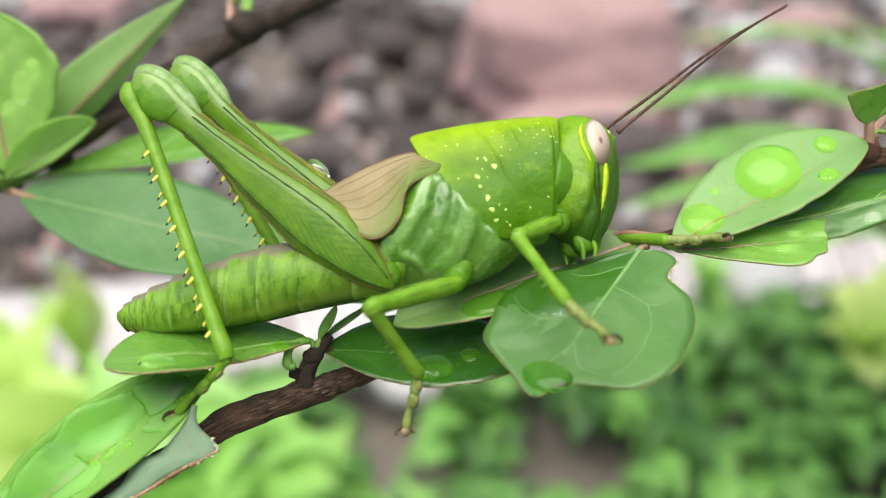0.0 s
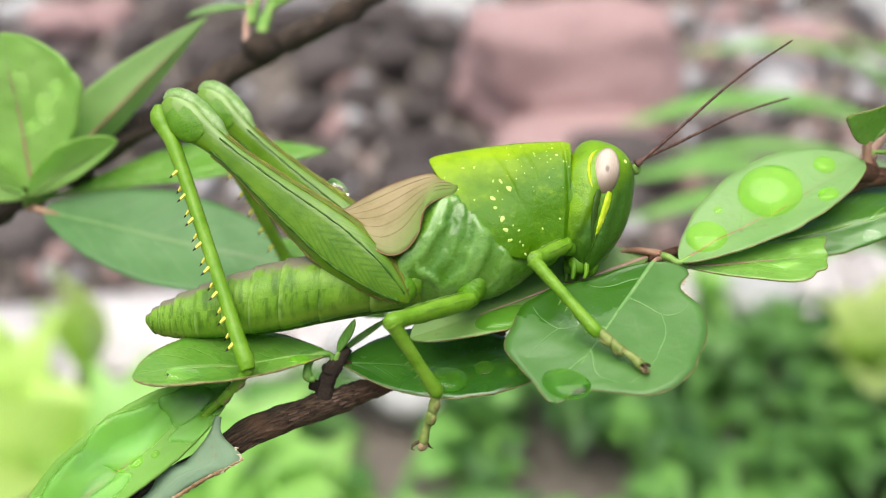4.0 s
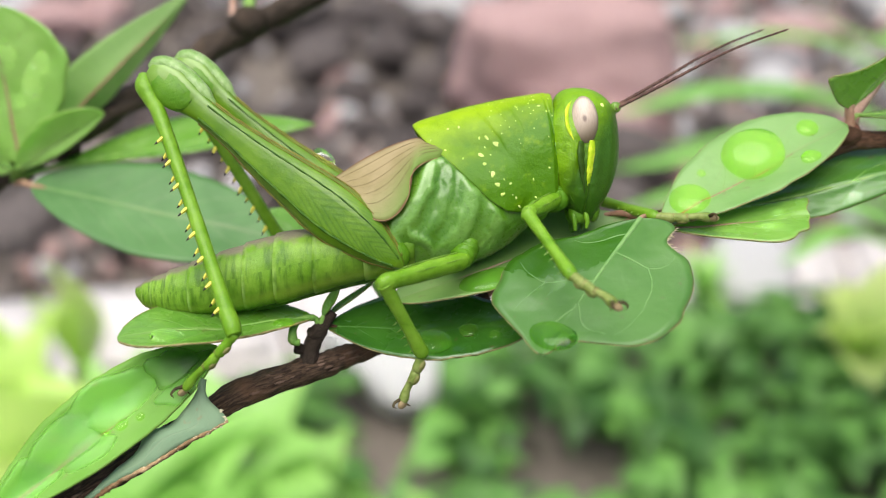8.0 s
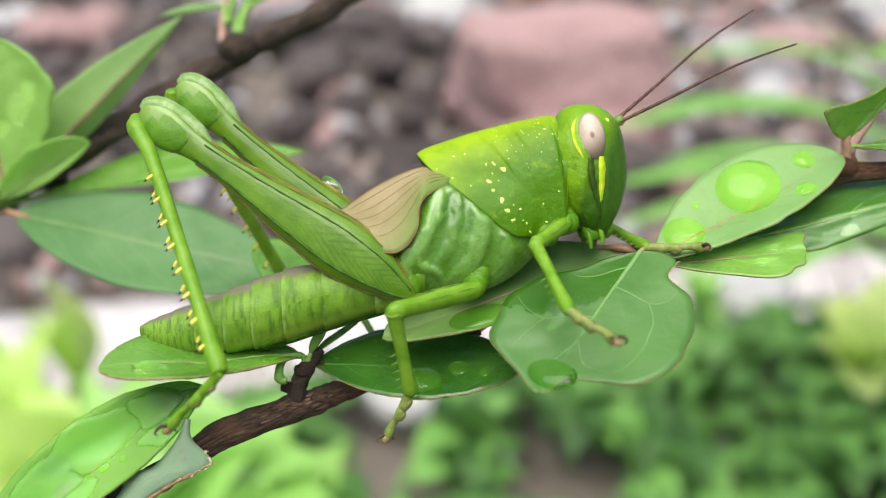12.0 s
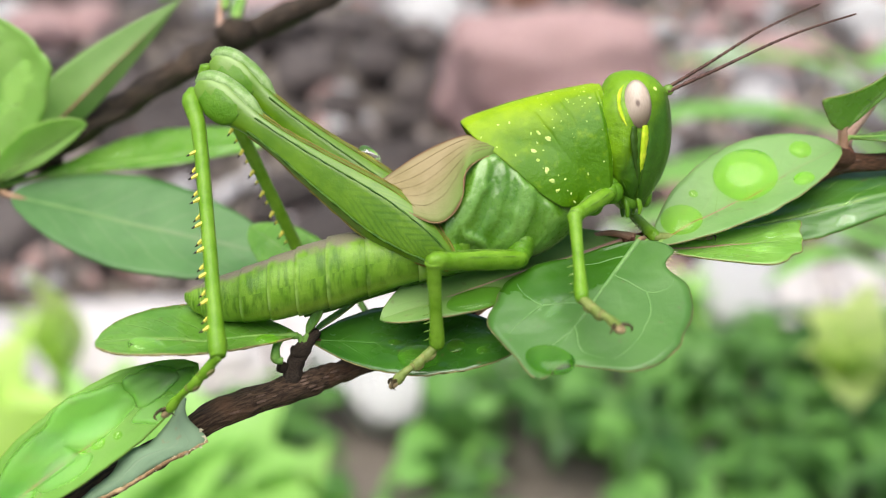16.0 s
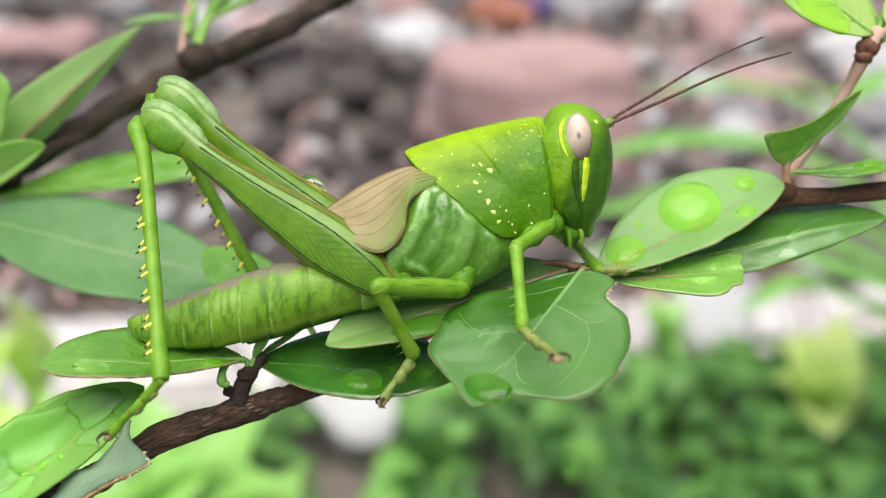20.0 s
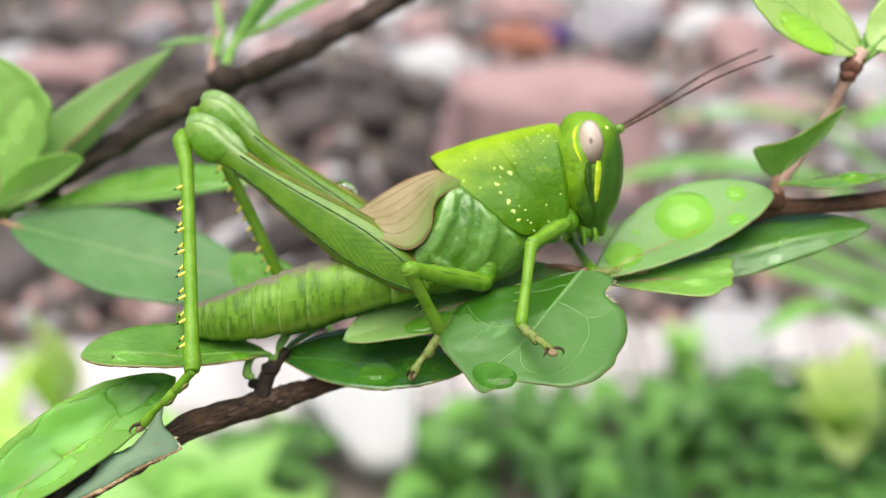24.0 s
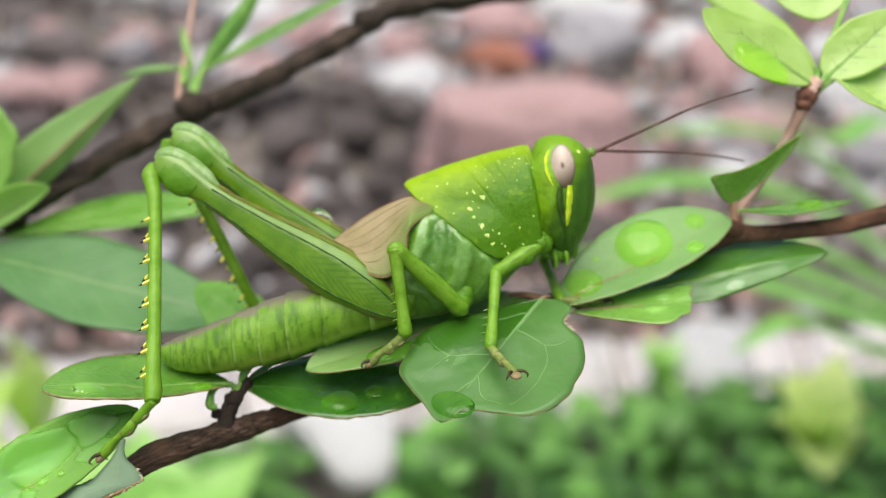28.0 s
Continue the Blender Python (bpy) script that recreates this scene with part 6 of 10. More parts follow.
def pronotum_point(s, q):
    """The saddle shield: s from its rear margin to the front, q from edge to edge over the back."""
    a = abs(q)
    stops = (0, 0.10, 0.22, 0.45, 0.70, 0.86, 1)
    rear_x = np.interp(a, stops, (-0.00318, -0.00290, -0.00205, 0.00077, 0.00331, 0.00473, 0.00650))
    rear_z = np.interp(a, stops, (0.01328, 0.01262, 0.01139, 0.00878, 0.00633, 0.00495, 0.00385))
    front_x = np.interp(a, (0, 0.25, 0.5, 0.75, 1), (0.01118, 0.01124, 0.01140, 0.01168, 0.01172))
    front_z = np.interp(a, (0, 0.25, 0.5, 0.75, 1), (0.01650, 0.01545, 0.01296, 0.00925, 0.00515))
    x = rear_x + (front_x - rear_x) * s
    z = rear_z + (front_z - rear_z) * s + 0.00034 * math.sin(math.pi * s) * (1 - a) - 0.00030 * math.exp(-s / 0.025) * (1 - a) ** 4
    z -= 0.00060 * math.sin(math.pi * min(s * 1.15, 1.0)) * max(a - 0.8, 0) / 0.2
    y = (0.00478 - 0.0003 * s) * math.sin(math.pi / 2 * min(a, 1.0) ** 0.72) ** 1.05
    y -= 0.00045 * soft_step(a, 0.25, 0.55) * (1 - soft_step(s, 0.30, 0.85))
    y -= 0.00130 * soft_step(a, 0.55, 1.15)
    if a > 0.2 and s < 0.8:
        y = max(y, thorax_half(x, z) + 0.00012 - 0.00009 * soft_step(a, 0.30, 0.60))
    y *= 1 - 0.10 * soft_step(s, 0.93, 1.0)
    z -= 0.00022 * soft_step(s, 0.93, 1.0) * (1 - a)
    # two cross furrows over the back, and a faint one nearer the head
    groove = sum(math.exp(-((s - c - 0.07 * a - 0.012 * noise.noise(Vector((a * 9, c * 20, 0)))) / 0.008) ** 2) * min(max((e - a) / 0.12, 0), 1) for c, e in ((0.44, 0.62), (0.58, 0.40), (0.66, 0.50), (0.93, 0.75)))
    y -= 0.00011 * groove
    z -= 0.00007 * groove * (1 - a)
    y += 0.00007 * noise.noise(Vector((x * 500, z * 500, a))) + 0.00003 * noise.noise(Vector((x * 1900, z * 1900, a)))
    return Vector((x, -y if q < 0 else y, z))


def build_pronotum():
    bm = bmesh.new()
    rows = [[bm.verts.new(pronotum_point(i / 120, -1 + 2 * j / 80)) for j in range(81)] for i in range(121)]
    grid_faces(bm, rows)
    bmesh.ops.recalc_face_normals(bm, faces=bm.faces[:])
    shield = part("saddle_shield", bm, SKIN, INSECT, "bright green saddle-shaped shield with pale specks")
    solid = shield.modifiers.new("thickness", "SOLIDIFY")
    solid.thickness, solid.offset = 0.00013, 0.0
    bm = bmesh.new()
    tube(bm, [(*pronotum_point(s, 0), 0.00009) for s in (0.0, 0.25, 0.5, 0.75, 1.0)], 30, 6, 0.4)
    part("back_ridge", bm, SKIN, shield)
    for name, s in (("rear_rim", 0.0), ("front_rim", 1.0)):
        bm = bmesh.new()
        tube(bm, [(*pronotum_point(s, -1 + 2 * i / 16), 0.00005) for i in range(17)], 70, 6, 0.3)
        part(name, bm, SKIN_KNEE, shield)
    # pale specks: a slanted row and a scatter
    rng = random.Random(11)
    spots = [(0.24, 0.50, 1.4), (0.23, 0.58, 1.3), (0.22, 0.68, 1.6), (0.21, 0.77, 1.3), (0.18, 0.85, 1.1), (0.42, 0.48, 1.5), (0.38, 0.40, 1.1), (0.33, 0.38, 0.8), (0.36, 0.80, 0.9), (0.33, 0.89, 0.8), (0.30, 0.96, 0.9), (0.62, 0.94, 0.8), (0.66, 0.83, 0.7), (0.88, 0.80, 0.6), (0.46, 0.36, 0.8), (0.20, 0.22, 0.8), (0.27, 0.24, 0.8), (0.05, 0.36, 0.8), (0.10, 0.47, 0.7), (0.03, 0.25, 0.7), (0.86, 0.16, 1.0), (0.88, 0.28, 0.9), (0.93, 0.36, 0.9), (0.84, 0.32, 0.6)]
    spots += [(rng.uniform(0.5, 0.98), rng.uniform(0.05, 0.42), rng.uniform(0.3, 0.6)) for _ in range(26)] + [(rng.uniform(0.15, 0.95), rng.uniform(0.3, 0.9), rng.uniform(0.25, 0.5)) for _ in range(14)]
    bm = bmesh.new()
    for s, a, size in spots:
        for sign in (-1, 1):
            p = pronotum_point(s, sign * a)
            n = (pronotum_point(s + 0.02, sign * a) - p).cross(pronotum_point(s, sign * (a + 0.02)) - p).normalized()
            if n.y * sign < 0:
                n.negate()
            turn = n.to_track_quat("Z", "Y").to_matrix() @ Matrix.Rotation(rng.uniform(0, 3), 3, "Z")
            for _ in range(2 if size > 1.0 else 1):
                shift = turn @ Vector((rng.uniform(-1, 1), rng.uniform(-1, 1), 0)) * 0.00013 * size
                blob(bm, p + n * 0.00005 + shift, (0.00023 * size * rng.uniform(0.7, 1.2), 0.00013 * size, 0.00007), turn @ Matrix.Rotation(rng.uniform(-0.7, 0.7), 3, "Z"), 7, 4)
    tagged(part("specks", bm, SPECK, shield, "pale yellow-green specks"), kind="stuff")
    return shield


SHIELD = build_pronotum()


def build_wing_pads():
    for flip in (False, True):
        bm = bmesh.new()
        upper = spline([(0.00006, -0.00150, 0.01115), (-0.00286, -0.00160, 0.01155), (-0.00727, -0.00100, 0.01003), (-0.01200, -0.00070, 0.00712)], 20)
        lower = spline([(0.00010, -0.00345, 0.00945), (-0.00290, -0.00500, 0.00800), (-0.00360, -0.00550, 0.00500), (-0.00600, -0.00550, 0.00275), (-0.01067, -0.00460, 0.00505)], 20)
        rows = []
        for i, (a, b) in enumerate(zip(upper, lower)):
            a, b = Vector(a), Vector(b)
            line = []
            for j in range(13):
                t = j / 12
                p = a.lerp(b, t) + Vector((0, -0.0007 * math.sin(math.pi * t), 0.0))
                line.append(bm.verts.new(mirrored(p) if flip else p))
            rows.append(line)
        grid_faces(bm, rows)
        bmesh.ops.recalc_face_normals(bm, faces=bm.faces[:])
        pad = part("wing_pad", bm, WING_TAN, INSECT, "tan veined wing pad")
        pad.modifiers.new("thickness", "SOLIDIFY").thickness = 0.00018
        # long raised veins that fan out from the hinge, and a reddish rim
        for t0, t1, r in ((0.10, 0.12, 0.00003), (0.20, 0.28, 0.00002), (0.30, 0.42, 0.00002), (0.42, 0.58, 0.00002), (0.55, 0.76, 0.00002)):
            bm = bmesh.new()
            pts = []
            for k in range(7):
                u = 0.10 + 0.86 * k / 6
                a, b = Vector(upper[min(int(u * 19), 19)]), Vector(lower[min(int(u * 19), 19)])
                t = t0 + (t1 - t0) * u
                p = a.lerp(b, t) + Vector((0, -0.0007 * math.sin(math.pi * t) - 0.00003, 0))
                pts.append((*(mirrored(p) if flip else p), r * (1.2 - 0.6 * u)))
            tube(bm, pts, 24, 5, 0.3)
            part("wing_vein", bm, WING_VEIN, pad)
        bm = bmesh.new()
        pts = [(*(mirrored(Vector(q)) if flip else Vector(q)), 0.00006) for q in lower[::3]]
        tube(bm, pts, 40, 6, 0.3)
        part("wing_rim", bm, WING_RIM, pad)


build_wing_pads()

# head, built round the neck
NECK = Vector((0.01172, 0.00000, 0.00982))
HEAD_ROWS = [(0.01681, 0.01325, 0.01456, 0.0007), (0.01645, 0.01219, 0.01574, 0.0020), (0.01568, 0.01154, 0.01692, 0.0031), (0.01426, 0.01124, 0.01787, 0.0040), (0.01201, 0.01112, 0.01828, 0.0044), (0.00953, 0.01124, 0.01828, 0.0043), (0.00763, 0.01166, 0.01793, 0.0040), (0.00586, 0.01225, 0.01728, 0.0035), (0.00444, 0.01296, 0.01645, 0.0027), (0.00337, 0.01367, 0.01580, 0.0018), (0.00266, 0.01420, 0.01533, 0.0009)]


def nape(z):
    """How far the head reaches back under the shield at a height."""
    return 0.0013 * soft_step(0.0160 - z, 0.0, 0.004) * soft_step(z, 0.0030, 0.0065)


def head_level(z):
    """Back, front and half width of the head at a height."""
    zs = [r[0] for r in HEAD_ROWS][::-1]
    back, front, half = (np.interp(z, zs, [r[k] for r in HEAD_ROWS][::-1]) for k in (1, 2, 3))
    return back - nape(z), front, half


def head_side(x, z, out=0.0, sign=-1):
    """A point on the cheek, which lies nearer than the mid plane."""
    x, z = x * 0.963, z * 0.963
    back, front, half = head_level(z)
    t = (x - (back + front) / 2) / ((front - back) / 2)
    return Vector((x, sign * (half * math.sqrt(max(1 - abs(t) ** 2.3, 0.02)) + out), z)) - NECK


def build_head():
    bm = bmesh.new()
    rings = []
    for z, back, front, half in stations(HEAD_ROWS, 80):
        back -= nape(z)
        c, r = (back + front) / 2, (front - back) / 2
        ring = []
        for j in range(88):
            a = 2 * math.pi * j / 88
            ca, sa = math.cos(a), math.sin(a)
            p = Vector((c + r * math.copysign(abs(ca) ** 0.87, ca), half * math.copysign(abs(sa) ** 0.87, sa), z))
            # a swollen cheek behind, the furrow below the eye, the keel down the brow and a flatter face
            side = math.copysign(1, sa) * abs(sa)
            low = soft_step(0.0118 - z, 0.0, 0.0012)
            dent = -0.00026 * math.exp(-((p.x - 0.01385 - 0.22 * (z - 0.0088)) / 0.00034) ** 2) * low
            dent += -0.00020 * math.exp(-((p.x - 0.01490 - 0.10 * (z - 0.0078)) / 0.00026) ** 2) * low
            dent += 0.00022 * math.exp(-((p.x - 0.01290) / 0.0007) ** 2 - ((z - 0.0082) / 0.0030) ** 2)
            dent += -0.00025 * math.exp(-((p.x - 0.01640) / 0.0006) ** 2) * soft_step(z, 0.0050, 0.0075) * soft_step(0.0138 - z, 0.0, 0.0015)
            dent += 0.00007 * noise.noise(p * 900) + 0.00004 * noise.noise(p * 2400)
            p.y += dent * side
            ring.append(p - NECK)
        rings.append(ring)
    loft(bm, rings)
    bmesh.ops.recalc_face_normals(bm, faces=bm.faces[:])
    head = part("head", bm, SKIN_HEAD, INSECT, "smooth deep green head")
    for sign in (-1, 1):
        bm = bmesh.new()
        blob(bm, (0, 0, 0), (0.00138, 0.00090, 0.00248), u=32, v=24)
        eye = part("eye", bm, EYE, head, "oval beige eye with a dark pupil spot")
        eye.location = head_side(0.01485, 0.01349, -0.00035, sign)
        eye.rotation_euler = (radians(4 * sign), radians(-5), radians(6 * sign))
        bm = bmesh.new()
        arc = [(*head_side(x, z, 0.00003, sign), r) for x, z, r in ((0.01362, 0.01560, 0.00008), (0.01312, 0.01480, 0.00026), (0.01298, 0.01362, 0.00032), (0.01318, 0.01240, 0.00030), (0.01372, 0.01130, 0.00010))]
        tube(bm, arc, 30, 8, 0.2, flat=0.6)
        part("eye_band", bm, YELLOW, head, "yellow crescent behind the eye")
        bm = bmesh.new()
        tube(bm, [(*head_side(x, z, -0.00012, sign), r) for x, z, r in ((0.01562, 0.01130, 0.00036), (0.01560, 0.01024, 0.00052), (0.01548, 0.00882, 0.00048), (0.01537, 0.00752, 0.00036), (0.01527, 0.00660, 0.0001))], 40, 14, 0.16, flat=0.5)
        part("cheek_stripe", bm, YELLOW, head, "yellow stripe down the cheek")
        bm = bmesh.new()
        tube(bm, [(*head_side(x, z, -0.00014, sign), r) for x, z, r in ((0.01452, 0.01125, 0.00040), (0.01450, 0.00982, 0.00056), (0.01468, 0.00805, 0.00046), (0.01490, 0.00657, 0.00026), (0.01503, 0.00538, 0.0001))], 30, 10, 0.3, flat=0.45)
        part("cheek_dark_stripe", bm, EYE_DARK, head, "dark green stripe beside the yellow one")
        for line, r in ((((0.01530, 0.00680), (0.01524, 0.00560), (0.01508, 0.00450), (0.01496, 0.00370)), 0.00006), (((0.01300, 0.00700), (0.01345, 0.00560), (0.01420, 0.00450), (0.01496, 0.00370)), 0.00006), (((0.01700, 0.00640), (0.01640, 0.00520), (0.01570, 0.00430)), 0.00005)):
            bm = bmesh.new()
            tube(bm, [(*head_side(x, z, -0.00002, sign), r) for x, z in line], 30, 6, 0.5)
            part("face_seam", bm, KEEL, head, "dark seam between the plates of the face")
        bm = bmesh.new()
        blob(bm, head_side(0.01669, 0.01503, -0.0001, sign), (0.0003, 0.0002, 0.00035), u=10, v=6)
        part("simple_eye", bm, SPECK, head)
        bm = bmesh.new()
        blob(bm, Vector((0.01787, 0.00000, 0.01467)) - NECK + Vector((0, sign * 0.0013, 0)), (0.0006, 0.0005, 0.0006), u=10, v=6)
        part("feeler_socket", bm, SKIN_KNEE, head)
        bm = bmesh.new()
        base = Vector((0.01456, 0.00000, 0.00408)) - NECK + Vector((0, sign * 0.0016, 0))
        tube(bm, [(*base, 0.00026), (*(base + Vector((0.0002, sign * 0.0003, -0.0008))), 0.00027), (*(base + Vector((0.0003, sign * 0.0003, -0.0014))), 0.00023), (*(base + Vector((0.0002, sign * 0.0002, -0.0020))), 0.00015)], 24, 10, 0.2)
        part("mouth_feeler", bm, SKIN_LEG, head)
        bm = bmesh.new()
        base = Vector((0.01337, 0.00000, 0.00420)) - NECK + Vector((0, sign * 0.0012, 0))
        tube(bm, [(*base, 0.00035), (*(base + Vector((0.0002, sign * 0.0004, -0.0012))), 0.00030), (*(base + Vector((0.0003, sign * 0.0003, -0.0024))), 0.00020)], 16, 8)
        part("mouth_feeler", bm, SKIN_SIDE, head)
        bm = bmesh.new()
        blob(bm, Vector((0.01408, 0.00000, 0.00373)) - NECK + Vector((0, sign * 0.0011, 0)), (0.0012, 0.0008, 0.0012), u=12, v=8)
        part("jaw", bm, SKIN_SIDE, head)
    bm = bmesh.new()
    blob(bm, Vector((0.01562, 0.00000, 0.00408)) - NECK, (0.0008, 0.0015, 0.0014), u=14, v=8)
    part("lip", bm, SKIN_SIDE, head)
    bm = bmesh.new()
    tube(bm, [(*(Vector((0.00994, 0.00000, 0.01024)) - NECK), 0.0036), (*(Vector((0.01172, 0.00000, 0.01000)) - NECK), 0.0037), (*(Vector((0.01278, 0.00000, 0.00982)) - NECK), 0.0034)], 10, 20)
    part("neck", bm, SKIN_SIDE, head)
    return head


HEAD = build_head()


def build_feeler():
    """Built along its own x axis: a jointed thread, thicker near the root, with a soft bend."""
    bm = bmesh.new()
    n = 90
    rings = []
    for i in range(n + 1):
        u = i / n
        r = (0.00020 - 0.00010 * u) * (1 + 0.16 * math.sin(u * 150)) if u > 0.03 else 0.0003
        c = Vector((0.0212 * u, 0.0, 0.0009 * math.sin(math.pi * u) * (1 - u) - 0.0003 * math.sin(math.pi * 2 * u)))
        rings.append([c + Vector((0, math.cos(2 * math.pi * j / 7) * r, math.sin(2 * math.pi * j / 7) * r)) for j in range(7)])
    loft(bm, rings)
    return part("feeler", bm, FEELER, INSECT, "thin brown jointed feeler")


FEELER_NEAR, FEELER_FAR = build_feeler(), build_feeler()


def build_thigh():
    """The jumping thigh along its x axis, keels above and below, a bulbous knee."""
    L = 0.0302
    prof = [(-0.055, 0.0002, 0.0002, 0.0002), (-0.03, 0.0008, 0.0008, 0.0007), (0.04, 0.0019, 0.0017, 0.0012), (0.12, 0.0027, 0.0024, 0.0016), (0.24, 0.0031, 0.0030, 0.0017), (0.38, 0.0027, 0.0027, 0.0015), (0.52, 0.0021, 0.0022, 0.0013), (0.66, 0.0016, 0.0016, 0.0011), (0.78, 0.0014, 0.0013, 0.0010), (0.85, 0.00165, 0.0014, 0.0011), (0.91, 0.0020, 0.0018, 0.0014), (0.97, 0.0022, 0.0019, 0.0014), (1.02, 0.0019, 0.0015, 0.0012), (1.055, 0.0013, 0.0007, 0.0008)]
    dense = stations(prof, 76)
    bm = bmesh.new()
    rings = []
    for s, up, down, half in dense:
        ring = []
        for j in range(48):
            a = 2 * math.pi * j / 48
            # flat outer face, a slanting strip above it and a narrow one below
            lift = math.degrees(math.asin(max(min(math.sin(a), 1.0), -1.0)))
            out = np.interp(lift, (-90, -62, -36, 0, 24, 58, 90), (0.0, 0.42, 0.93, 1.0, 0.95, 0.50, 0.0))
            rise = np.interp(lift, (-90, -62, -36, 0, 24, 58, 90), (-1.0, -0.88, -0.62, 0.0, 0.58, 0.90, 1.0))
            knee = soft_step(s, 0.70, 0.86)
            out = out * (1 - knee) + abs(math.cos(a)) ** 0.75 * knee
            rise = rise * (1 - knee) + math.sin(a) * knee
            ring.append(Vector((s * L, half * math.copysign(out, math.cos(a)), (up if rise > 0 else down) * rise)))
        rings.append(ring)
    loft(bm, rings)
    bmesh.ops.recalc_face_normals(bm, faces=bm.faces[:])
    thigh = part("thigh", bm, THIGH, INSECT, "stout green jumping thigh with herring-bone ridges")
    line = lambda f, k, y, r=0.00011: [(d[0] * L, d[3] * y, f * d[k], r) for d in dense[6:54:6]]
    keels = [("upper_keel", line(1.0, 1, 0.0), KEEL_BROWN), ("under_keel", line(-1.0, 2, 0.0, 0.00013), KEEL_BROWN)]
    for side in (-1, 1):
        keels += [("outer_keel", line(0.58, 1, side * 0.95, 0.00009), KEEL), ("upper_groove", line(0.90, 1, side * 0.50, 0.00005), KEEL_BROWN), ("lower_keel", line(-0.62, 2, side * 0.93, 0.00015), KEEL)]
    for name, pts, m in keels:
        bm = bmesh.new()
        tube(bm, pts, 80, 6, 0.9, len(name))
        part(name, bm, m, thigh)
    # the knee: a pale hood folding over the joint, rounded side lobes, a dark crease and a groove
    bm = bmesh.new()
    tube(bm, [(L * 0.80, 0, 0.0011, 0.0004), (L * 0.87, 0, 0.0016, 0.0008), (L * 0.94, 0, 0.0018, 0.0009), (L * 1.0, 0, 0.0016, 0.0010), (L * 1.045, 0, 0.0010, 0.0009), (L * 1.06, 0, 0.0001, 0.0005)], 30, 14, 0.12, 3.0, flat=1.0)
    part("knee_hood", bm, KNEE_PALE, thigh, "pale green hood over the knee joint")
    for sign in (-1, 1):
        bm = bmesh.new()
        tube(bm, [(L * 0.872, sign * 0.00098, 0.0007, 0.00004), (L * 0.862, sign * 0.00114, 0.0002, 0.00007), (L * 0.868, sign * 0.00110, -0.0005, 0.00008), (L * 0.885, sign * 0.00105, -0.0010, 0.00004)], 20, 6, 0.5)
        part("knee_crescent", bm, KEEL, thigh, "dark crescent on the knee")
        bm = bmesh.new()
        blob(bm, (L * 0.940, sign * 0.00080, -0.0002), (0.0026, 0.00074, 0.0018), u=28, v=16)
        for w in bm.verts:
            w.co += 0.00012 * noise.noise_vector(w.co * 1100 + Vector((sign, 0, 0)))
        part("knee_lobe", bm, SKIN_SIDE, thigh)
    return thigh


def spine_mesh():
    bm = bmesh.new()
    rings = []
    for h, r in ((-0.0001, 0.00026), (0.0003, 0.00024), (0.0007, 0.00015), (0.00105, 0.00004)):
        rings.append([Vector((h * 0.55 + math.cos(a) * r, math.sin(a) * r, h)) for a in (2 * math.pi * j / 6 for j in range(6))])
    loft(bm, rings)
    for f in bm.faces:
        if f.calc_center_median().z > 0.00072:
            f.material_index = 1
    mesh = bpy.data.meshes.new("spine")
    bm.to_mesh(mesh)
    bm.free()
    mesh.materials.append(SPINE)
    mesh.materials.append(SPINE_TIP)
    return mesh


SPINE_MESH = spine_mesh()


def build_shin(L, label):
    """The spined shin along its x axis; spines stand on the z side."""
    bm = bmesh.new()
    tube(bm, [(-0.0006, 0, 0.0002, 0.0007), (0.0006, 0, 0.0006, 0.00102), (0.0022, 0, 0.0004, 0.00088), (0.005, 0, 0.0001, 0.00076), (L * 0.5, 0, 0, 0.00071), (L * 0.85, 0, 0, 0.00076), (L * 0.96, 0, 0, 0.00090), (L * 1.0, 0, 0, 0.00075)], 60, 12, 0.06)
    shin = part("shin", bm, SKIN_LEG, INSECT, label)
    for k in range(15):
        side = -1 if k % 2 else 1
        s = 0.24 + 0.047 * k
        ob = new("spine", SPINE_MESH)
        ob.parent = shin
        ob.matrix_basis = pose(s * L, side * 0.00033, 0.00050, side * -18, 0, 0)
    return shin


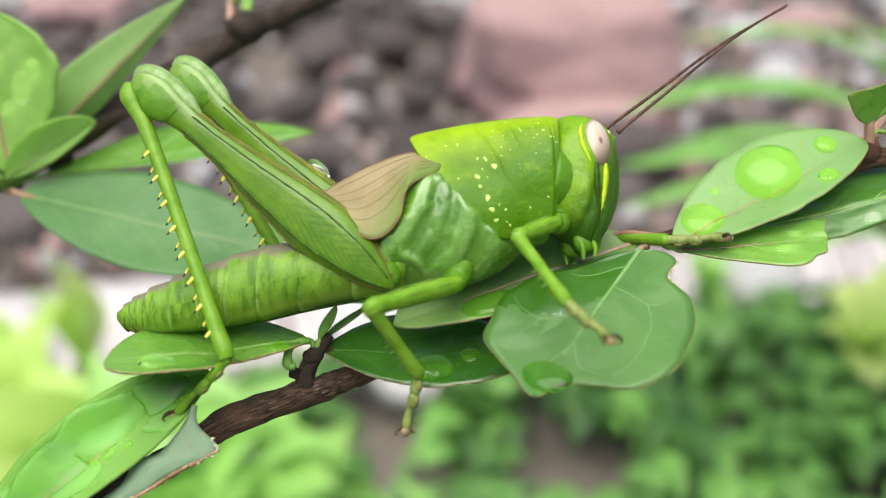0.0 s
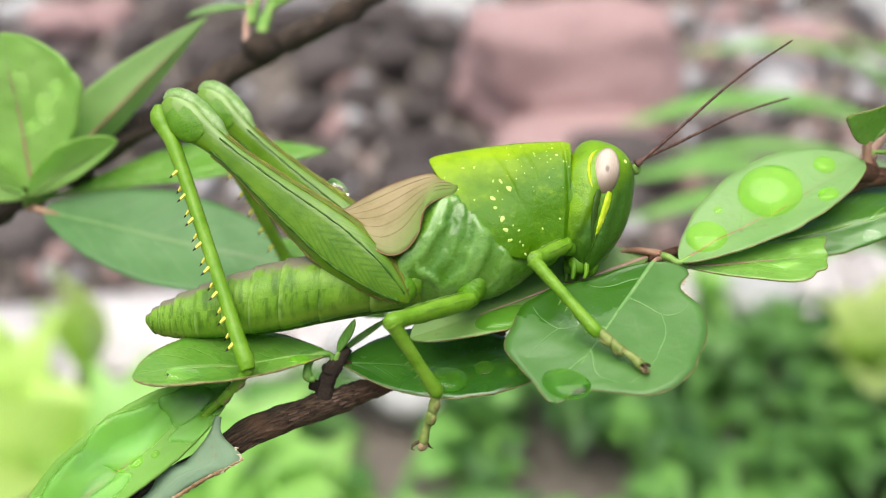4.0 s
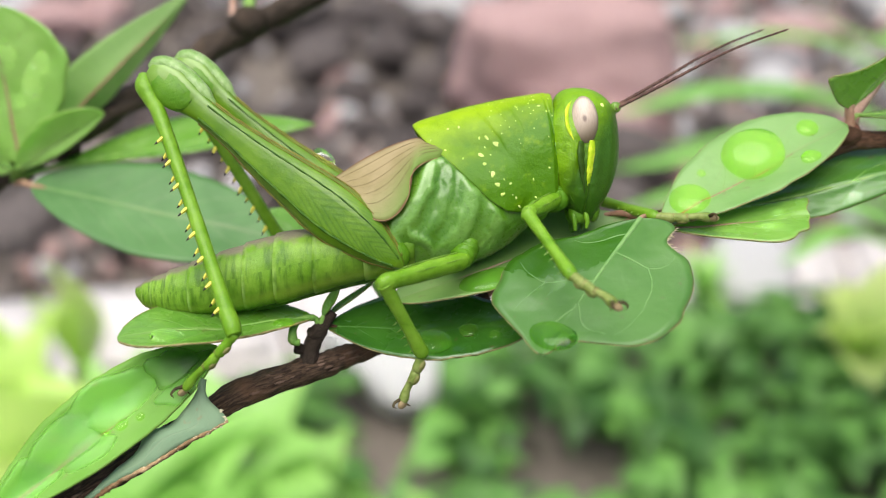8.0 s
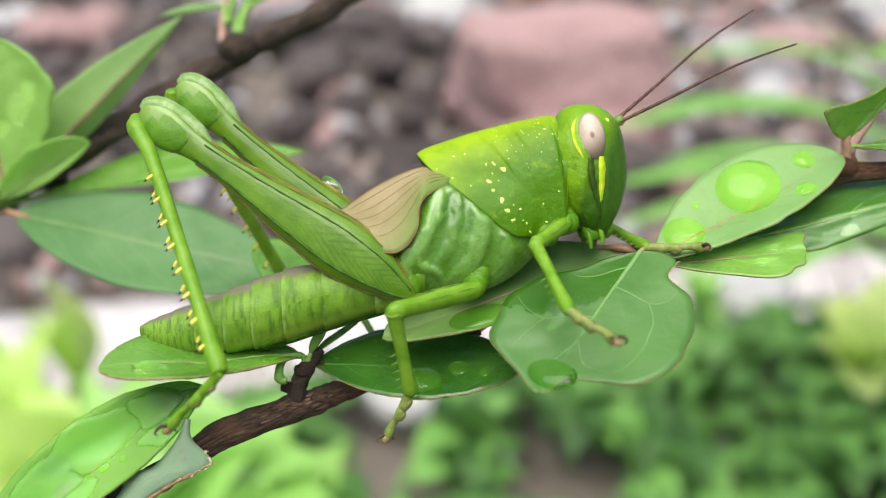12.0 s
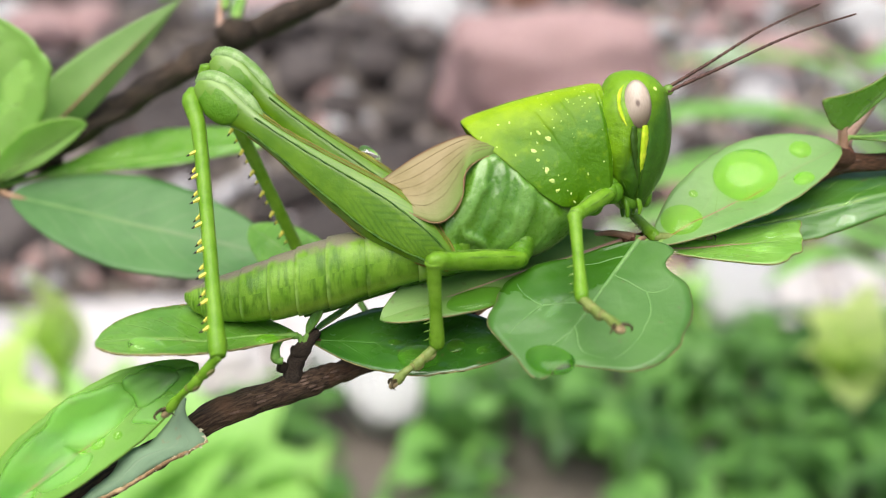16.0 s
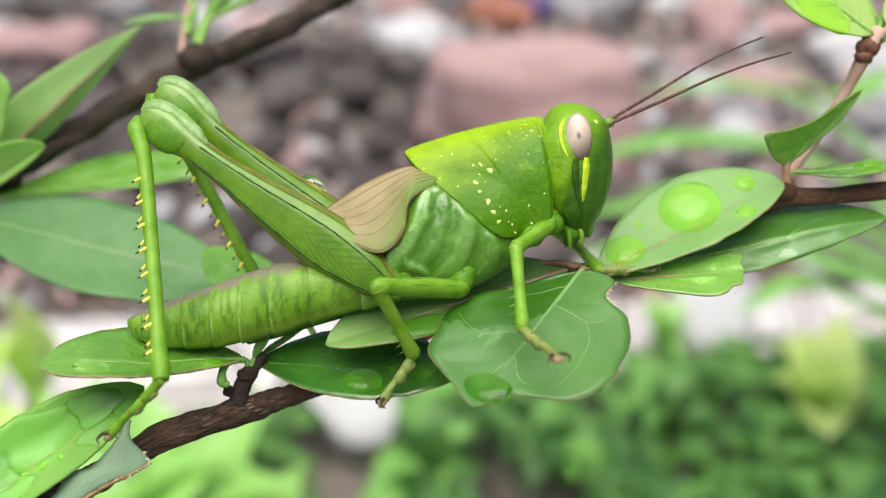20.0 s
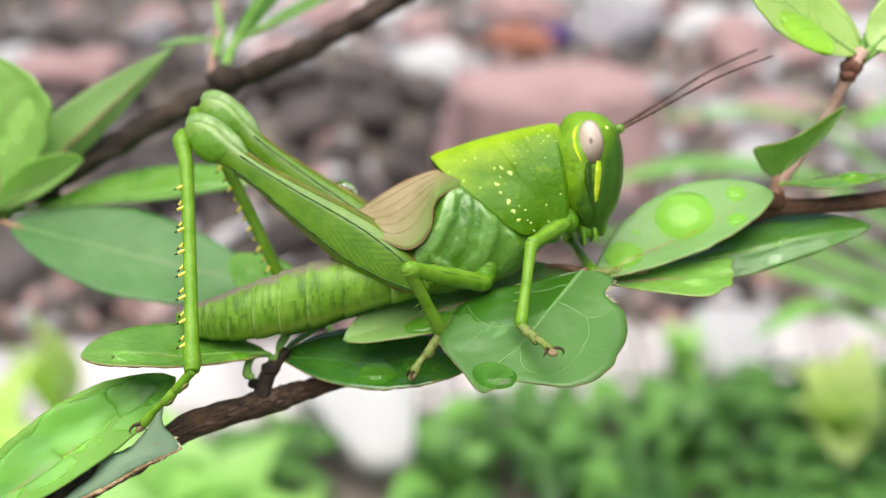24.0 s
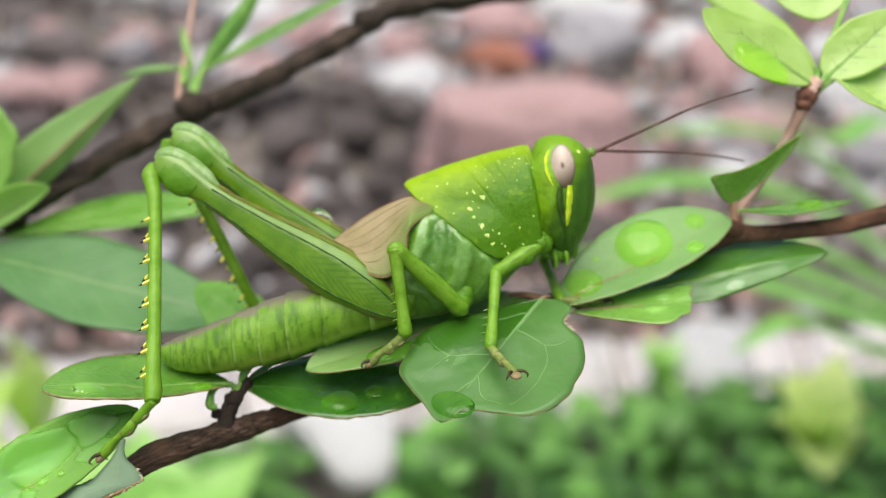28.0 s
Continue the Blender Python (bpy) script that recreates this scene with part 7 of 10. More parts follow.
def build_foot(L, name="foot", material=None):
    """Three jointed segments, pads beneath and two claws."""
    m = FOOT if material is None else material
    bm = bmesh.new()
    tube(bm, [(-0.0002, 0, 0, 0.00045), (L * 0.10, 0, 0, 0.00048), (L * 0.28, 0, -0.0001, 0.00056), (L * 0.34, 0, 0, 0.00043), (L * 0.42, 0, -0.0001, 0.00054), (L * 0.54, 0, -0.0001, 0.00050), (L * 0.58, 0, 0, 0.00037), (L * 0.75, 0, 0.0001, 0.00040), (L * 0.93, 0, 0, 0.00054), (L * 1.0, 0, 0, 0.0003)], 44, 10, 0.12)
    foot = part(name, bm, m, INSECT, "olive jointed foot")
    for side in (-1, 1):
        bm = bmesh.new()
        tube(bm, [(L * 0.95, side * 0.0003, 0.0001, 0.00022), (L * 1.02, side * 0.0008, 0.0003, 0.00017), (L * 1.08, side * 0.00115, 0.0001, 0.00012), (L * 1.07, side * 0.00120, -0.0004, 0.00003)], 14, 6)
        part("claw", bm, CLAW, foot, "curved brown claw")
    bm = bmesh.new()
    blob(bm, (L * 1.03, 0, -0.0001), (0.00058, 0.00062, 0.00036), u=14, v=8)
    part("toe_pad", bm, TOE, foot, "pinkish brown toe pad between the claws")
    for s in (0.32, 0.565):
        bm = bmesh.new()
        tube(bm, [(L * (s - 0.02), 0, 0, 0.00042), (L * s, 0, 0, 0.00045), (L * (s + 0.02), 0, 0, 0.00041)], 6, 12)
        part("joint_ring", bm, FOOT_DARK, foot)
    for s in (0.2, 0.48):
        bm = bmesh.new()
        blob(bm, (L * s, 0, -0.0005), (0.0006, 0.0004, 0.00025), u=10, v=6)
        part("sole_pad", bm, FOOT_DARK, foot)
    return foot


def build_upper_leg(L, r):
    bm = bmesh.new()
    tube(bm, [(-0.0009, 0, 0, r * 0.45), (-0.0003, 0, 0, r * 0.85), (L * 0.12, 0, 0, r * 1.0), (L * 0.5, 0, 0, r * 1.02), (L * 0.82, 0, 0, r * 0.90), (L * 0.97, 0, 0, r * 0.98), (L * 1.06, 0, 0, r * 0.6)], 40, 14, 0.12, L * 900, flat=0.9)
    leg = part("upper_leg", bm, SKIN_LEG, INSECT)
    bm = bmesh.new()
    blob(bm, (L * 0.985, 0, 0), (r * 0.80, r * 0.74, r * 0.80), u=18, v=12)
    for w in bm.verts:
        w.co += 0.16 * r * noise.noise_vector(w.co * 1600 + Vector((L * 900, 0, 0)))
    part("knee", bm, SKIN_KNEE, leg)
    for side, up in ((-0.85, 0.35), (0.85, 0.35), (0.0, 0.98)):
        bm = bmesh.new()
        tube(bm, [(L * s, side * r * k, up * r * k, 0.00006) for s, k in ((0.05, 0.98), (0.3, 1.04), (0.6, 1.02), (0.85, 0.86))], 30, 5, 0.8, side)
        part("leg_keel", bm, SKIN_KNEE, leg)
    return leg


def build_lower_leg(L, r):
    bm = bmesh.new()
    tube(bm, [(0, 0, 0, r * 1.2), (L * 0.12, 0, 0, r), (L * 0.6, 0, 0, r * 0.85), (L * 0.95, 0, 0, r * 1.05), (L * 1.03, 0, 0, r * 0.7)], 24, 10, 0.06)
    leg = part("lower_leg", bm, SKIN_LEG, INSECT)
    for k in range(5):
        bm = bmesh.new()
        tube(bm, [(L * (0.5 + 0.1 * k), 0, -r * 0.6, 0.00010), (L * (0.53 + 0.1 * k), 0, -r * 1.7, 0.00003)], 4, 5)
        part("bristle", bm, SKIN_KNEE, leg)
    return leg


THIGH_NEAR, THIGH_FAR = build_thigh(), build_thigh()
SHIN_NEAR = build_shin(0.0292, "slender green shin with black-tipped yellow spines")
SHIN_FAR = build_shin(0.0284, "slender green shin with black-tipped yellow spines")
FOOT_NEAR = build_foot(0.0086, material=SKIN_LEG)
MID_UPPER, MID_LOWER, MID_FOOT = build_upper_leg(0.0102, 0.00100), build_lower_leg(0.0092, 0.00074), build_foot(0.0055)
FORE_UPPER, FORE_LOWER, FORE_FOOT = build_upper_leg(0.0064, 0.00088), build_lower_leg(0.0094, 0.00066), build_foot(0.0055)
FAR_UPPER, FAR_LOWER, FAR_FOOT = build_upper_leg(0.0065, 0.00110), build_lower_leg(0.0095, 0.00066), build_foot(0.0058)


def thigh_drop():
    """The bead of water that rides on the far thigh."""
    bm = bmesh.new()
    blob(bm, (0.0122, -0.0001, 0.0027), (0.0015, 0.0011, 0.00085), u=16, v=10)
    bead = part("water_bead", bm, WATER_CLEAR, THIGH_FAR, "clear bead of rain water")
    bead.visible_shadow = False


thigh_drop()


# ---- what moves ----
def motions():
    # the round leaf is pulled down while the insect feeds, then springs back
    for ob in (ROUND.thing, *ROUND.drops):
        walk(ob, [(t, STAGE @ pose(x, 0.0, z)) for t, x, z in ((0, -0.00106, -0.00101), (1, -0.00084, -0.00090), (2, -0.00101, -0.00134), (2.5, -0.00090, -0.00129), (4.5, -0.00028, -0.00045), (5, -0.00022, -0.00073), (6, -0.00056, -0.00078), (6.5, -0.00017, -0.00073), (7, -0.00011, -0.00006), (8, 0.00000, -0.00000), (9, 0.00045, 0.00028), (10, 0.00045, 0.00039), (11, 0.00062, 0.00028), (12, 0.00073, 0.00022), (12.5, 0.00045, -0.00011), (14.5, 0.00062, -0.00034), (15, 0.00084, -0.00017), (15.5, 0.00067, -0.00039), (16, 0.00073, -0.00017), (16.5, 0.00062, -0.00034), (17, 0.00067, -0.00022), (18, 0.00062, -0.00028), (19, 0.00062, -0.00034), (20, 0.00056, -0.00028), (21, 0.00034, -0.00017), (21.5, 0.00050, -0.00017), (23.5, 0.00067, -0.00006), (24, 0.00073, -0.00000), (25, 0.00073, -0.00011), (26, 0.00067, -0.00006), (26.5, 0.00062, 0.00000), (27, 0.00050, 0.00006), (27.5, 0.00050, -0.00011), (28, 0.00062, 0.00006))])
    # the small leaf lifts a little as the belly leaves it
    hinge = Vector((-0.01361, 0.00100, -0.00728))
    for ob in (SMALL.thing, *SMALL.drops):
        walk(ob, [(t, STAGE @ Matrix.Translation(hinge) @ pose(0, 0, 0, 0, a, 0) @ Matrix.Translation(-hinge)) for t, a in ((0.0, 0.0), (8.0, 0.0), (9.0, 1.2), (10.5, 3.2), (28.0, 3.5))])
    # the middle leaf rises as weight leaves the twig
    for ob in (MIDDLE.thing, *MIDDLE.drops):
        walk(ob, [(t, STAGE @ pose(0.0, 0.0, z)) for t, z in ((0.0, 0.0), (12.5, 0.0), (15.0, 0.0003), (17.0, 0.0006), (25.0, 0.0007), (28.0, 0.0008))])
    walk(INSECT, [
        (0, pose(-0.00059, -0.00823, 0.64020, -33.42, 1.11, -2.04)),
        (0.5, pose(-0.00038, -0.00858, 0.64054, -32.76, 1.66, -2.49)),
        (1, pose(-0.00032, -0.00825, 0.64050, -33.00, 1.22, -2.99)),
        (1.5, pose(-0.00026, -0.00856, 0.64037, -32.40, 2.43, -4.44)),
        (2, pose(-0.00033, -0.00864, 0.64047, -32.35, 2.32, -4.46)),
        (2.5, pose(-0.00011, -0.00807, 0.64024, -33.05, 2.32, -4.65)),
        (4.5, pose(-0.00072, -0.00750, 0.63945, -32.83, 1.98, -3.51)),
        (5, pose(-0.00061, -0.00751, 0.63924, -33.39, 2.20, -4.04)),
        (5.5, pose(-0.00070, -0.00713, 0.63923, -33.47, 0.80, -3.21)),
        (6, pose(-0.00086, -0.00748, 0.63989, -33.12, 0.75, -4.13)),
        (6.5, pose(-0.00067, -0.00757, 0.64043, -32.65, 0.92, -5.41)),
        (7, pose(0.00019, -0.00693, 0.63984, -33.49, -0.49, -1.40)),
        (7.5, pose(0.00061, -0.00716, 0.63984, -33.63, -0.60, -0.81)),
        (8, pose(0.00018, -0.00742, 0.63956, -33.21, 0.11, -0.09)),
        (8.5, pose(0.00018, -0.00722, 0.63981, -33.32, -0.18, 0.35)),
        (9, pose(0.00064, -0.00697, 0.64014, -33.69, -0.98, 0.42)),
        (9.5, pose(0.00093, -0.00762, 0.63966, -32.82, -0.18, 1.30)),
        (10, pose(0.00092, -0.00707, 0.64017, -33.64, -0.96, 1.67)),
        (10.5, pose(0.00169, -0.00793, 0.63943, -32.45, -0.11, 2.51)),
        (11, pose(0.00190, -0.00653, 0.64061, -33.87, -1.49, 1.63)),
        (11.5, pose(0.00165, -0.00796, 0.63911, -32.59, 0.09, 2.89)),
        (12, pose(0.00236, -0.00684, 0.64001, -33.44, -1.33, 2.29)),
        (12.5, pose(0.00327, -0.00727, 0.63990, -33.13, -1.28, 2.62)),
        (14.5, pose(0.00409, -0.00739, 0.63960, -30.83, -0.80, 0.84)),
        (15, pose(0.00445, -0.00605, 0.64029, -31.51, -2.11, 0.52)),
        (15.5, pose(0.00486, -0.00686, 0.64024, -29.50, -1.64, 1.25)),
        (16, pose(0.00696, -0.00606, 0.64129, -29.65, -2.58, 1.33)),
        (16.5, pose(0.00628, -0.00673, 0.64082, -29.10, -2.28, 2.01)),
        (17, pose(0.00629, -0.00648, 0.64099, -29.36, -2.43, 1.64)),
        (17.5, pose(0.00660, -0.00649, 0.64117, -29.14, -2.27, 1.83)),
        (18, pose(0.00682, -0.00638, 0.64130, -29.04, -2.72, 2.04)),
        (18.5, pose(0.00670, -0.00636, 0.64115, -29.22, -2.80, 2.04)),
        (19, pose(0.00671, -0.00645, 0.64122, -29.10, -2.73, 1.84)),
        (19.5, pose(0.00660, -0.00635, 0.64130, -29.15, -2.56, 2.01)),
        (20, pose(0.00657, -0.00630, 0.64122, -29.47, -2.47, 2.08)),
        (20.5, pose(0.00658, -0.00647, 0.64146, -28.77, -2.70, 2.79)),
        (21, pose(0.00679, -0.00632, 0.64141, -29.29, -2.81, 2.71)),
        (21.5, pose(0.00742, -0.00615, 0.64148, -28.89, -3.02, 2.04)),
        (23.5, pose(0.00827, -0.00584, 0.64199, -29.25, -3.15, 2.86)),
        (24, pose(0.00816, -0.00604, 0.64184, -29.21, -3.04, 2.46)),
        (24.5, pose(0.00815, -0.00610, 0.64186, -29.22, -3.40, 2.46)),
        (25, pose(0.00806, -0.00622, 0.64153, -28.79, -2.84, 2.46)),
        (25.5, pose(0.00789, -0.00658, 0.64110, -28.51, -1.73, 1.47)),
        (26, pose(0.00841, -0.00610, 0.64184, -28.60, -2.72, 2.72)),
        (26.5, pose(0.00917, -0.00600, 0.64221, -28.78, -2.99, 2.46)),
        (27, pose(0.00891, -0.00587, 0.64213, -28.52, -3.02, 3.05)),
        (27.5, pose(0.00903, -0.00551, 0.64178, -28.90, -2.10, 3.52)),
        (28, pose(0.00994, -0.00586, 0.64243, -27.80, -5.23, 2.45)),
    ])
    # the shield dips and the belly hangs lower while the insect feeds
    tip = Vector((-0.00318, 0.0, 0.01328))
    walk(SHIELD, [(t, Matrix.Translation(tip) @ pose(0, 0, 0, 0, a, 0) @ Matrix.Translation(-tip)) for t, a in ((0, 3.0), (2, 3.2), (2.5, 3.0), (4.5, 2.6), (6.5, 3.0), (7, 0.6), (8, 0.0), (28, 0.0))])
    joint = Vector((-0.01500, 0.0, -0.00100))
    for k, ring in enumerate(BELLY_RINGS):
        share = max(k - 2, 0) / 7
        walk(ring, [(t, Matrix.Translation(joint) @ pose(0, 0, 0, 0, -a * share, 0) @ Matrix.Translation(-joint)) for t, a in ((0, 7.0), (2, 8.0), (2.5, 8.0), (4.5, 6.0), (5, 6.0), (6, 9.0), (6.5, 8.0), (7, 4.0), (8, 2.0), (9, 0.0), (28, 0.0))])
    walk(HEAD, [
        (0, pose(0.01139, 0.00000, 0.00914, -13.00, 2.69, 26.34)),
        (1, pose(0.01120, 0.00000, 0.00893, -13.00, 5.45, 27.35)),
        (2, pose(0.01097, 0.00000, 0.00878, -13.00, 7.22, 25.89)),
        (2.5, pose(0.01038, 0.00000, 0.00962, -11.70, 15.44, 4.75)),
        (4.5, pose(0.01159, 0.00000, 0.00953, -7.80, 8.94, 7.14)),
        (5, pose(0.01117, 0.00000, 0.00958, -7.80, 12.49, 11.15)),
        (6, pose(0.01130, 0.00000, 0.00893, -10.40, 8.36, 11.86)),
        (6.5, pose(0.01119, 0.00000, 0.00886, -10.40, 11.74, 12.99)),
        (7, pose(0.01174, 0.00000, 0.00968, -1.95, 1.72, 1.88)),
        (8, pose(0.01177, 0.00000, 0.00988, 0.00, 0.34, -0.13)),
        (8.5, pose(0.01170, 0.00000, 0.00980, 0.00, 0.92, -0.24)),
        (9, pose(0.01167, 0.00000, 0.00979, 0.00, -0.06, -0.13)),
        (9.5, pose(0.01189, 0.00000, 0.01030, 0.00, 0.81, -1.03)),
        (10, pose(0.01171, 0.00000, 0.00997, 0.00, 1.22, -0.94)),
        (10.5, pose(0.01201, 0.00000, 0.01049, 0.00, 0.99, -2.15)),
        (11, pose(0.01170, 0.00000, 0.00990, 0.00, -1.40, -0.46)),
        (11.5, pose(0.01182, 0.00000, 0.01051, 0.00, -4.01, 2.22)),
        (12, pose(0.01180, 0.00000, 0.01028, 0.00, -2.35, 1.86)),
        (12.5, pose(0.01184, 0.00000, 0.01044, 0.00, -2.87, 2.60)),
        (14.5, pose(0.01192, 0.00000, 0.01089, 0.00, -1.91, -2.80)),
        (15, pose(0.01185, 0.00000, 0.01058, 0.00, -0.78, -0.81)),
        (15.5, pose(0.01190, 0.00000, 0.01074, 0.00, -0.21, -2.47)),
        (16, pose(0.01173, 0.00000, 0.01060, 0.00, 1.85, -1.70)),
        (16.5, pose(0.01186, 0.00000, 0.01070, 0.00, 1.66, -2.84)),
        (17, pose(0.01179, 0.00000, 0.01072, 0.00, 1.49, -2.06)),
        (18, pose(0.01188, 0.00000, 0.01066, 0.00, 2.20, -2.31)),
        (19, pose(0.01183, 0.00000, 0.01069, 0.00, 1.89, -2.09)),
        (20, pose(0.01187, 0.00000, 0.01068, 0.00, 1.16, -1.36)),
        (21, pose(0.01185, 0.00000, 0.01067, 0.00, 2.11, -2.39)),
        (21.5, pose(0.01179, 0.00000, 0.01065, 0.00, 1.85, -2.07)),
        (23.5, pose(0.01182, 0.00000, 0.01036, 0.00, 0.38, -1.11)),
        (24, pose(0.01182, 0.00000, 0.01057, 0.00, 0.77, -2.03)),
        (25, pose(0.01187, 0.00000, 0.01058, 0.00, 0.57, -1.40)),
        (26, pose(0.01191, 0.00000, 0.01058, 0.00, 0.34, -1.13)),
        (26.5, pose(0.01183, 0.00000, 0.01056, 0.00, 0.28, -0.79)),
        (27, pose(0.01185, 0.00000, 0.01047, 0.00, 0.47, -0.65)),
        (27.5, pose(0.01183, 0.00000, 0.01062, 0.00, 0.35, -1.21)),
        (28, pose(0.01172, 0.00000, 0.01038, 0.00, 3.24, -1.40)),
    ])
    walk(FEELER_NEAR, [
        (0, pose(0.01765, 0.00143, 0.01451, 0.00, -39.08, -1.04)),
        (1, pose(0.01762, 0.00163, 0.01399, 0.00, -40.57, -5.76)),
        (2, pose(0.01754, 0.00152, 0.01364, -0.00, -43.20, 4.80)),
        (2.5, pose(0.01754, -0.00091, 0.01340, 0.00, -44.40, 11.97)),
        (4.5, pose(0.01840, -0.00066, 0.01379, -0.00, -41.69, 6.38)),
        (5, pose(0.01823, -0.00014, 0.01342, 0.00, -43.42, 6.60)),
        (6, pose(0.01811, -0.00010, 0.01346, 0.00, -42.32, 4.25)),
        (6.5, pose(0.01820, 0.00008, 0.01299, 0.00, -38.27, -10.10)),
        (7, pose(0.01796, -0.00130, 0.01430, 0.00, -30.15, 12.14)),
        (8, pose(0.01782, -0.00151, 0.01450, 0.00, -24.73, 8.82)),
        (8.5, pose(0.01780, -0.00153, 0.01436, 0.00, -24.13, 11.17)),
        (9, pose(0.01770, -0.00151, 0.01445, 0.00, -24.55, 10.15)),
        (9.5, pose(0.01796, -0.00161, 0.01487, 0.00, -23.60, 8.66)),
        (10, pose(0.01781, -0.00160, 0.01449, 0.00, -23.53, 9.61)),
        (10.5, pose(0.01806, -0.00173, 0.01504, 0.00, -22.51, 6.98)),
        (11, pose(0.01761, -0.00155, 0.01470, 0.00, -21.83, 9.87)),
        (11.5, pose(0.01756, -0.00128, 0.01558, 0.00, -21.05, 1.62)),
        (12, pose(0.01768, -0.00131, 0.01518, 0.00, -21.28, 6.07)),
        (12.5, pose(0.01769, -0.00124, 0.01539, 0.00, -20.98, 3.52)),
        (14.5, pose(0.01772, -0.00179, 0.01574, -0.00, -21.80, 5.91)),
        (15, pose(0.01780, -0.00158, 0.01532, 0.00, -20.52, 5.70)),
        (15.5, pose(0.01784, -0.00176, 0.01542, 0.00, -25.02, -8.21)),
        (16, pose(0.01786, -0.00168, 0.01506, 0.00, -19.98, 3.27)),
        (16.5, pose(0.01794, -0.00180, 0.01518, 0.00, -19.11, -4.92)),
        (17, pose(0.01789, -0.00172, 0.01522, 0.00, -19.91, 3.86)),
        (18, pose(0.01802, -0.00175, 0.01509, 0.00, -19.81, 7.74)),
        (19, pose(0.01795, -0.00172, 0.01515, 0.00, -19.66, 6.37)),
        (20, pose(0.01795, -0.00164, 0.01521, -0.00, -19.72, 3.15)),
        (21, pose(0.01798, -0.00176, 0.01510, 0.00, -20.24, 7.35)),
        (21.5, pose(0.01791, -0.00172, 0.01511, 0.00, -20.98, 5.07)),
        (23.5, pose(0.01785, -0.00162, 0.01498, 0.00, -19.98, 9.32)),
        (24, pose(0.01785, -0.00171, 0.01514, 0.00, -23.15, 12.57)),
        (25, pose(0.01791, -0.00165, 0.01518, -0.00, -19.19, 5.43)),
        (26, pose(0.01794, -0.00162, 0.01520, 0.00, -19.41, 4.11)),
        (26.5, pose(0.01786, -0.00158, 0.01518, 0.00, -19.99, 4.80)),
        (27, pose(0.01791, -0.00157, 0.01507, 0.00, -20.64, 10.01)),
        (27.5, pose(0.01786, -0.00163, 0.01524, 0.00, -20.54, 4.50)),
        (28, pose(0.01796, -0.00165, 0.01469, 0.00, -17.28, 9.29)),
    ])
    walk(FEELER_FAR, [
        (0, pose(0.01672, 0.00431, 0.01512, 0.00, -33.02, -24.89)),
        (1, pose(0.01666, 0.00451, 0.01458, -0.00, -34.87, -24.85)),
        (2, pose(0.01668, 0.00444, 0.01422, 0.00, -36.55, 10.83)),
        (2.5, pose(0.01786, 0.00213, 0.01390, 0.00, -25.71, 38.78)),
        (4.5, pose(0.01854, 0.00238, 0.01435, 0.00, -24.63, 20.13)),
        (5, pose(0.01819, 0.00291, 0.01395, -0.00, 9.65, 27.11)),
        (6, pose(0.01800, 0.00294, 0.01403, 0.00, -14.63, 36.71)),
        (6.5, pose(0.01806, 0.00312, 0.01353, -0.00, -28.03, 22.27)),
        (7, pose(0.01830, 0.00172, 0.01492, 0.00, -29.90, 19.04)),
        (8, pose(0.01826, 0.00149, 0.01513, 0.00, -26.86, 19.49)),
        (8.5, pose(0.01824, 0.00147, 0.01498, 0.00, -26.44, 19.34)),
        (9, pose(0.01813, 0.00149, 0.01508, 0.00, -31.24, 22.56)),
        (9.5, pose(0.01844, 0.00138, 0.01550, -0.00, -21.93, 23.33)),
        (10, pose(0.01829, 0.00139, 0.01512, 0.00, 6.07, 27.73)),
        (10.5, pose(0.01860, 0.00125, 0.01566, -0.00, 24.84, 25.82)),
        (11, pose(0.01804, 0.00145, 0.01535, 0.00, -11.51, 24.64)),
        (11.5, pose(0.01782, 0.00173, 0.01624, 0.00, -26.42, 16.17)),
        (12, pose(0.01798, 0.00170, 0.01583, 0.00, -34.87, 15.10)),
        (12.5, pose(0.01794, 0.00178, 0.01604, 0.00, -34.47, 12.34)),
        (14.5, pose(0.01826, 0.00119, 0.01639, -0.00, -35.31, 13.54)),
        (15, pose(0.01826, 0.00141, 0.01596, -0.00, -33.35, 15.56)),
        (15.5, pose(0.01839, 0.00122, 0.01605, 0.00, -34.38, 5.70)),
        (16, pose(0.01839, 0.00130, 0.01568, 0.00, -25.33, 16.48)),
        (16.5, pose(0.01853, 0.00117, 0.01580, -0.00, -24.51, 9.78)),
        (17, pose(0.01843, 0.00126, 0.01584, -0.00, -25.13, 15.69)),
        (18, pose(0.01858, 0.00123, 0.01570, -0.00, -25.83, 17.11)),
        (19, pose(0.01850, 0.00126, 0.01576, 0.00, -25.96, 15.04)),
        (20, pose(0.01846, 0.00134, 0.01583, 0.00, -25.86, 13.14)),
        (21, pose(0.01855, 0.00122, 0.01572, 0.00, -25.91, 15.12)),
        (21.5, pose(0.01846, 0.00126, 0.01573, 0.00, -26.27, 11.57)),
        (23.5, pose(0.01834, 0.00137, 0.01561, 0.00, -21.31, 11.84)),
        (24, pose(0.01839, 0.00127, 0.01577, 0.00, -26.11, 16.92)),
        (25, pose(0.01841, 0.00134, 0.01580, 0.00, -24.76, 13.42)),
        (26, pose(0.01842, 0.00137, 0.01583, -0.00, -22.39, 13.10)),
        (26.5, pose(0.01833, 0.00141, 0.01581, 0.00, -21.72, 13.96)),
        (27, pose(0.01837, 0.00143, 0.01570, 0.00, -20.92, 11.20)),
        (27.5, pose(0.01835, 0.00136, 0.01587, 0.00, -8.50, 13.12)),
        (28, pose(0.01849, 0.00133, 0.01529, 0.00, 6.15, 19.54)),
    ])
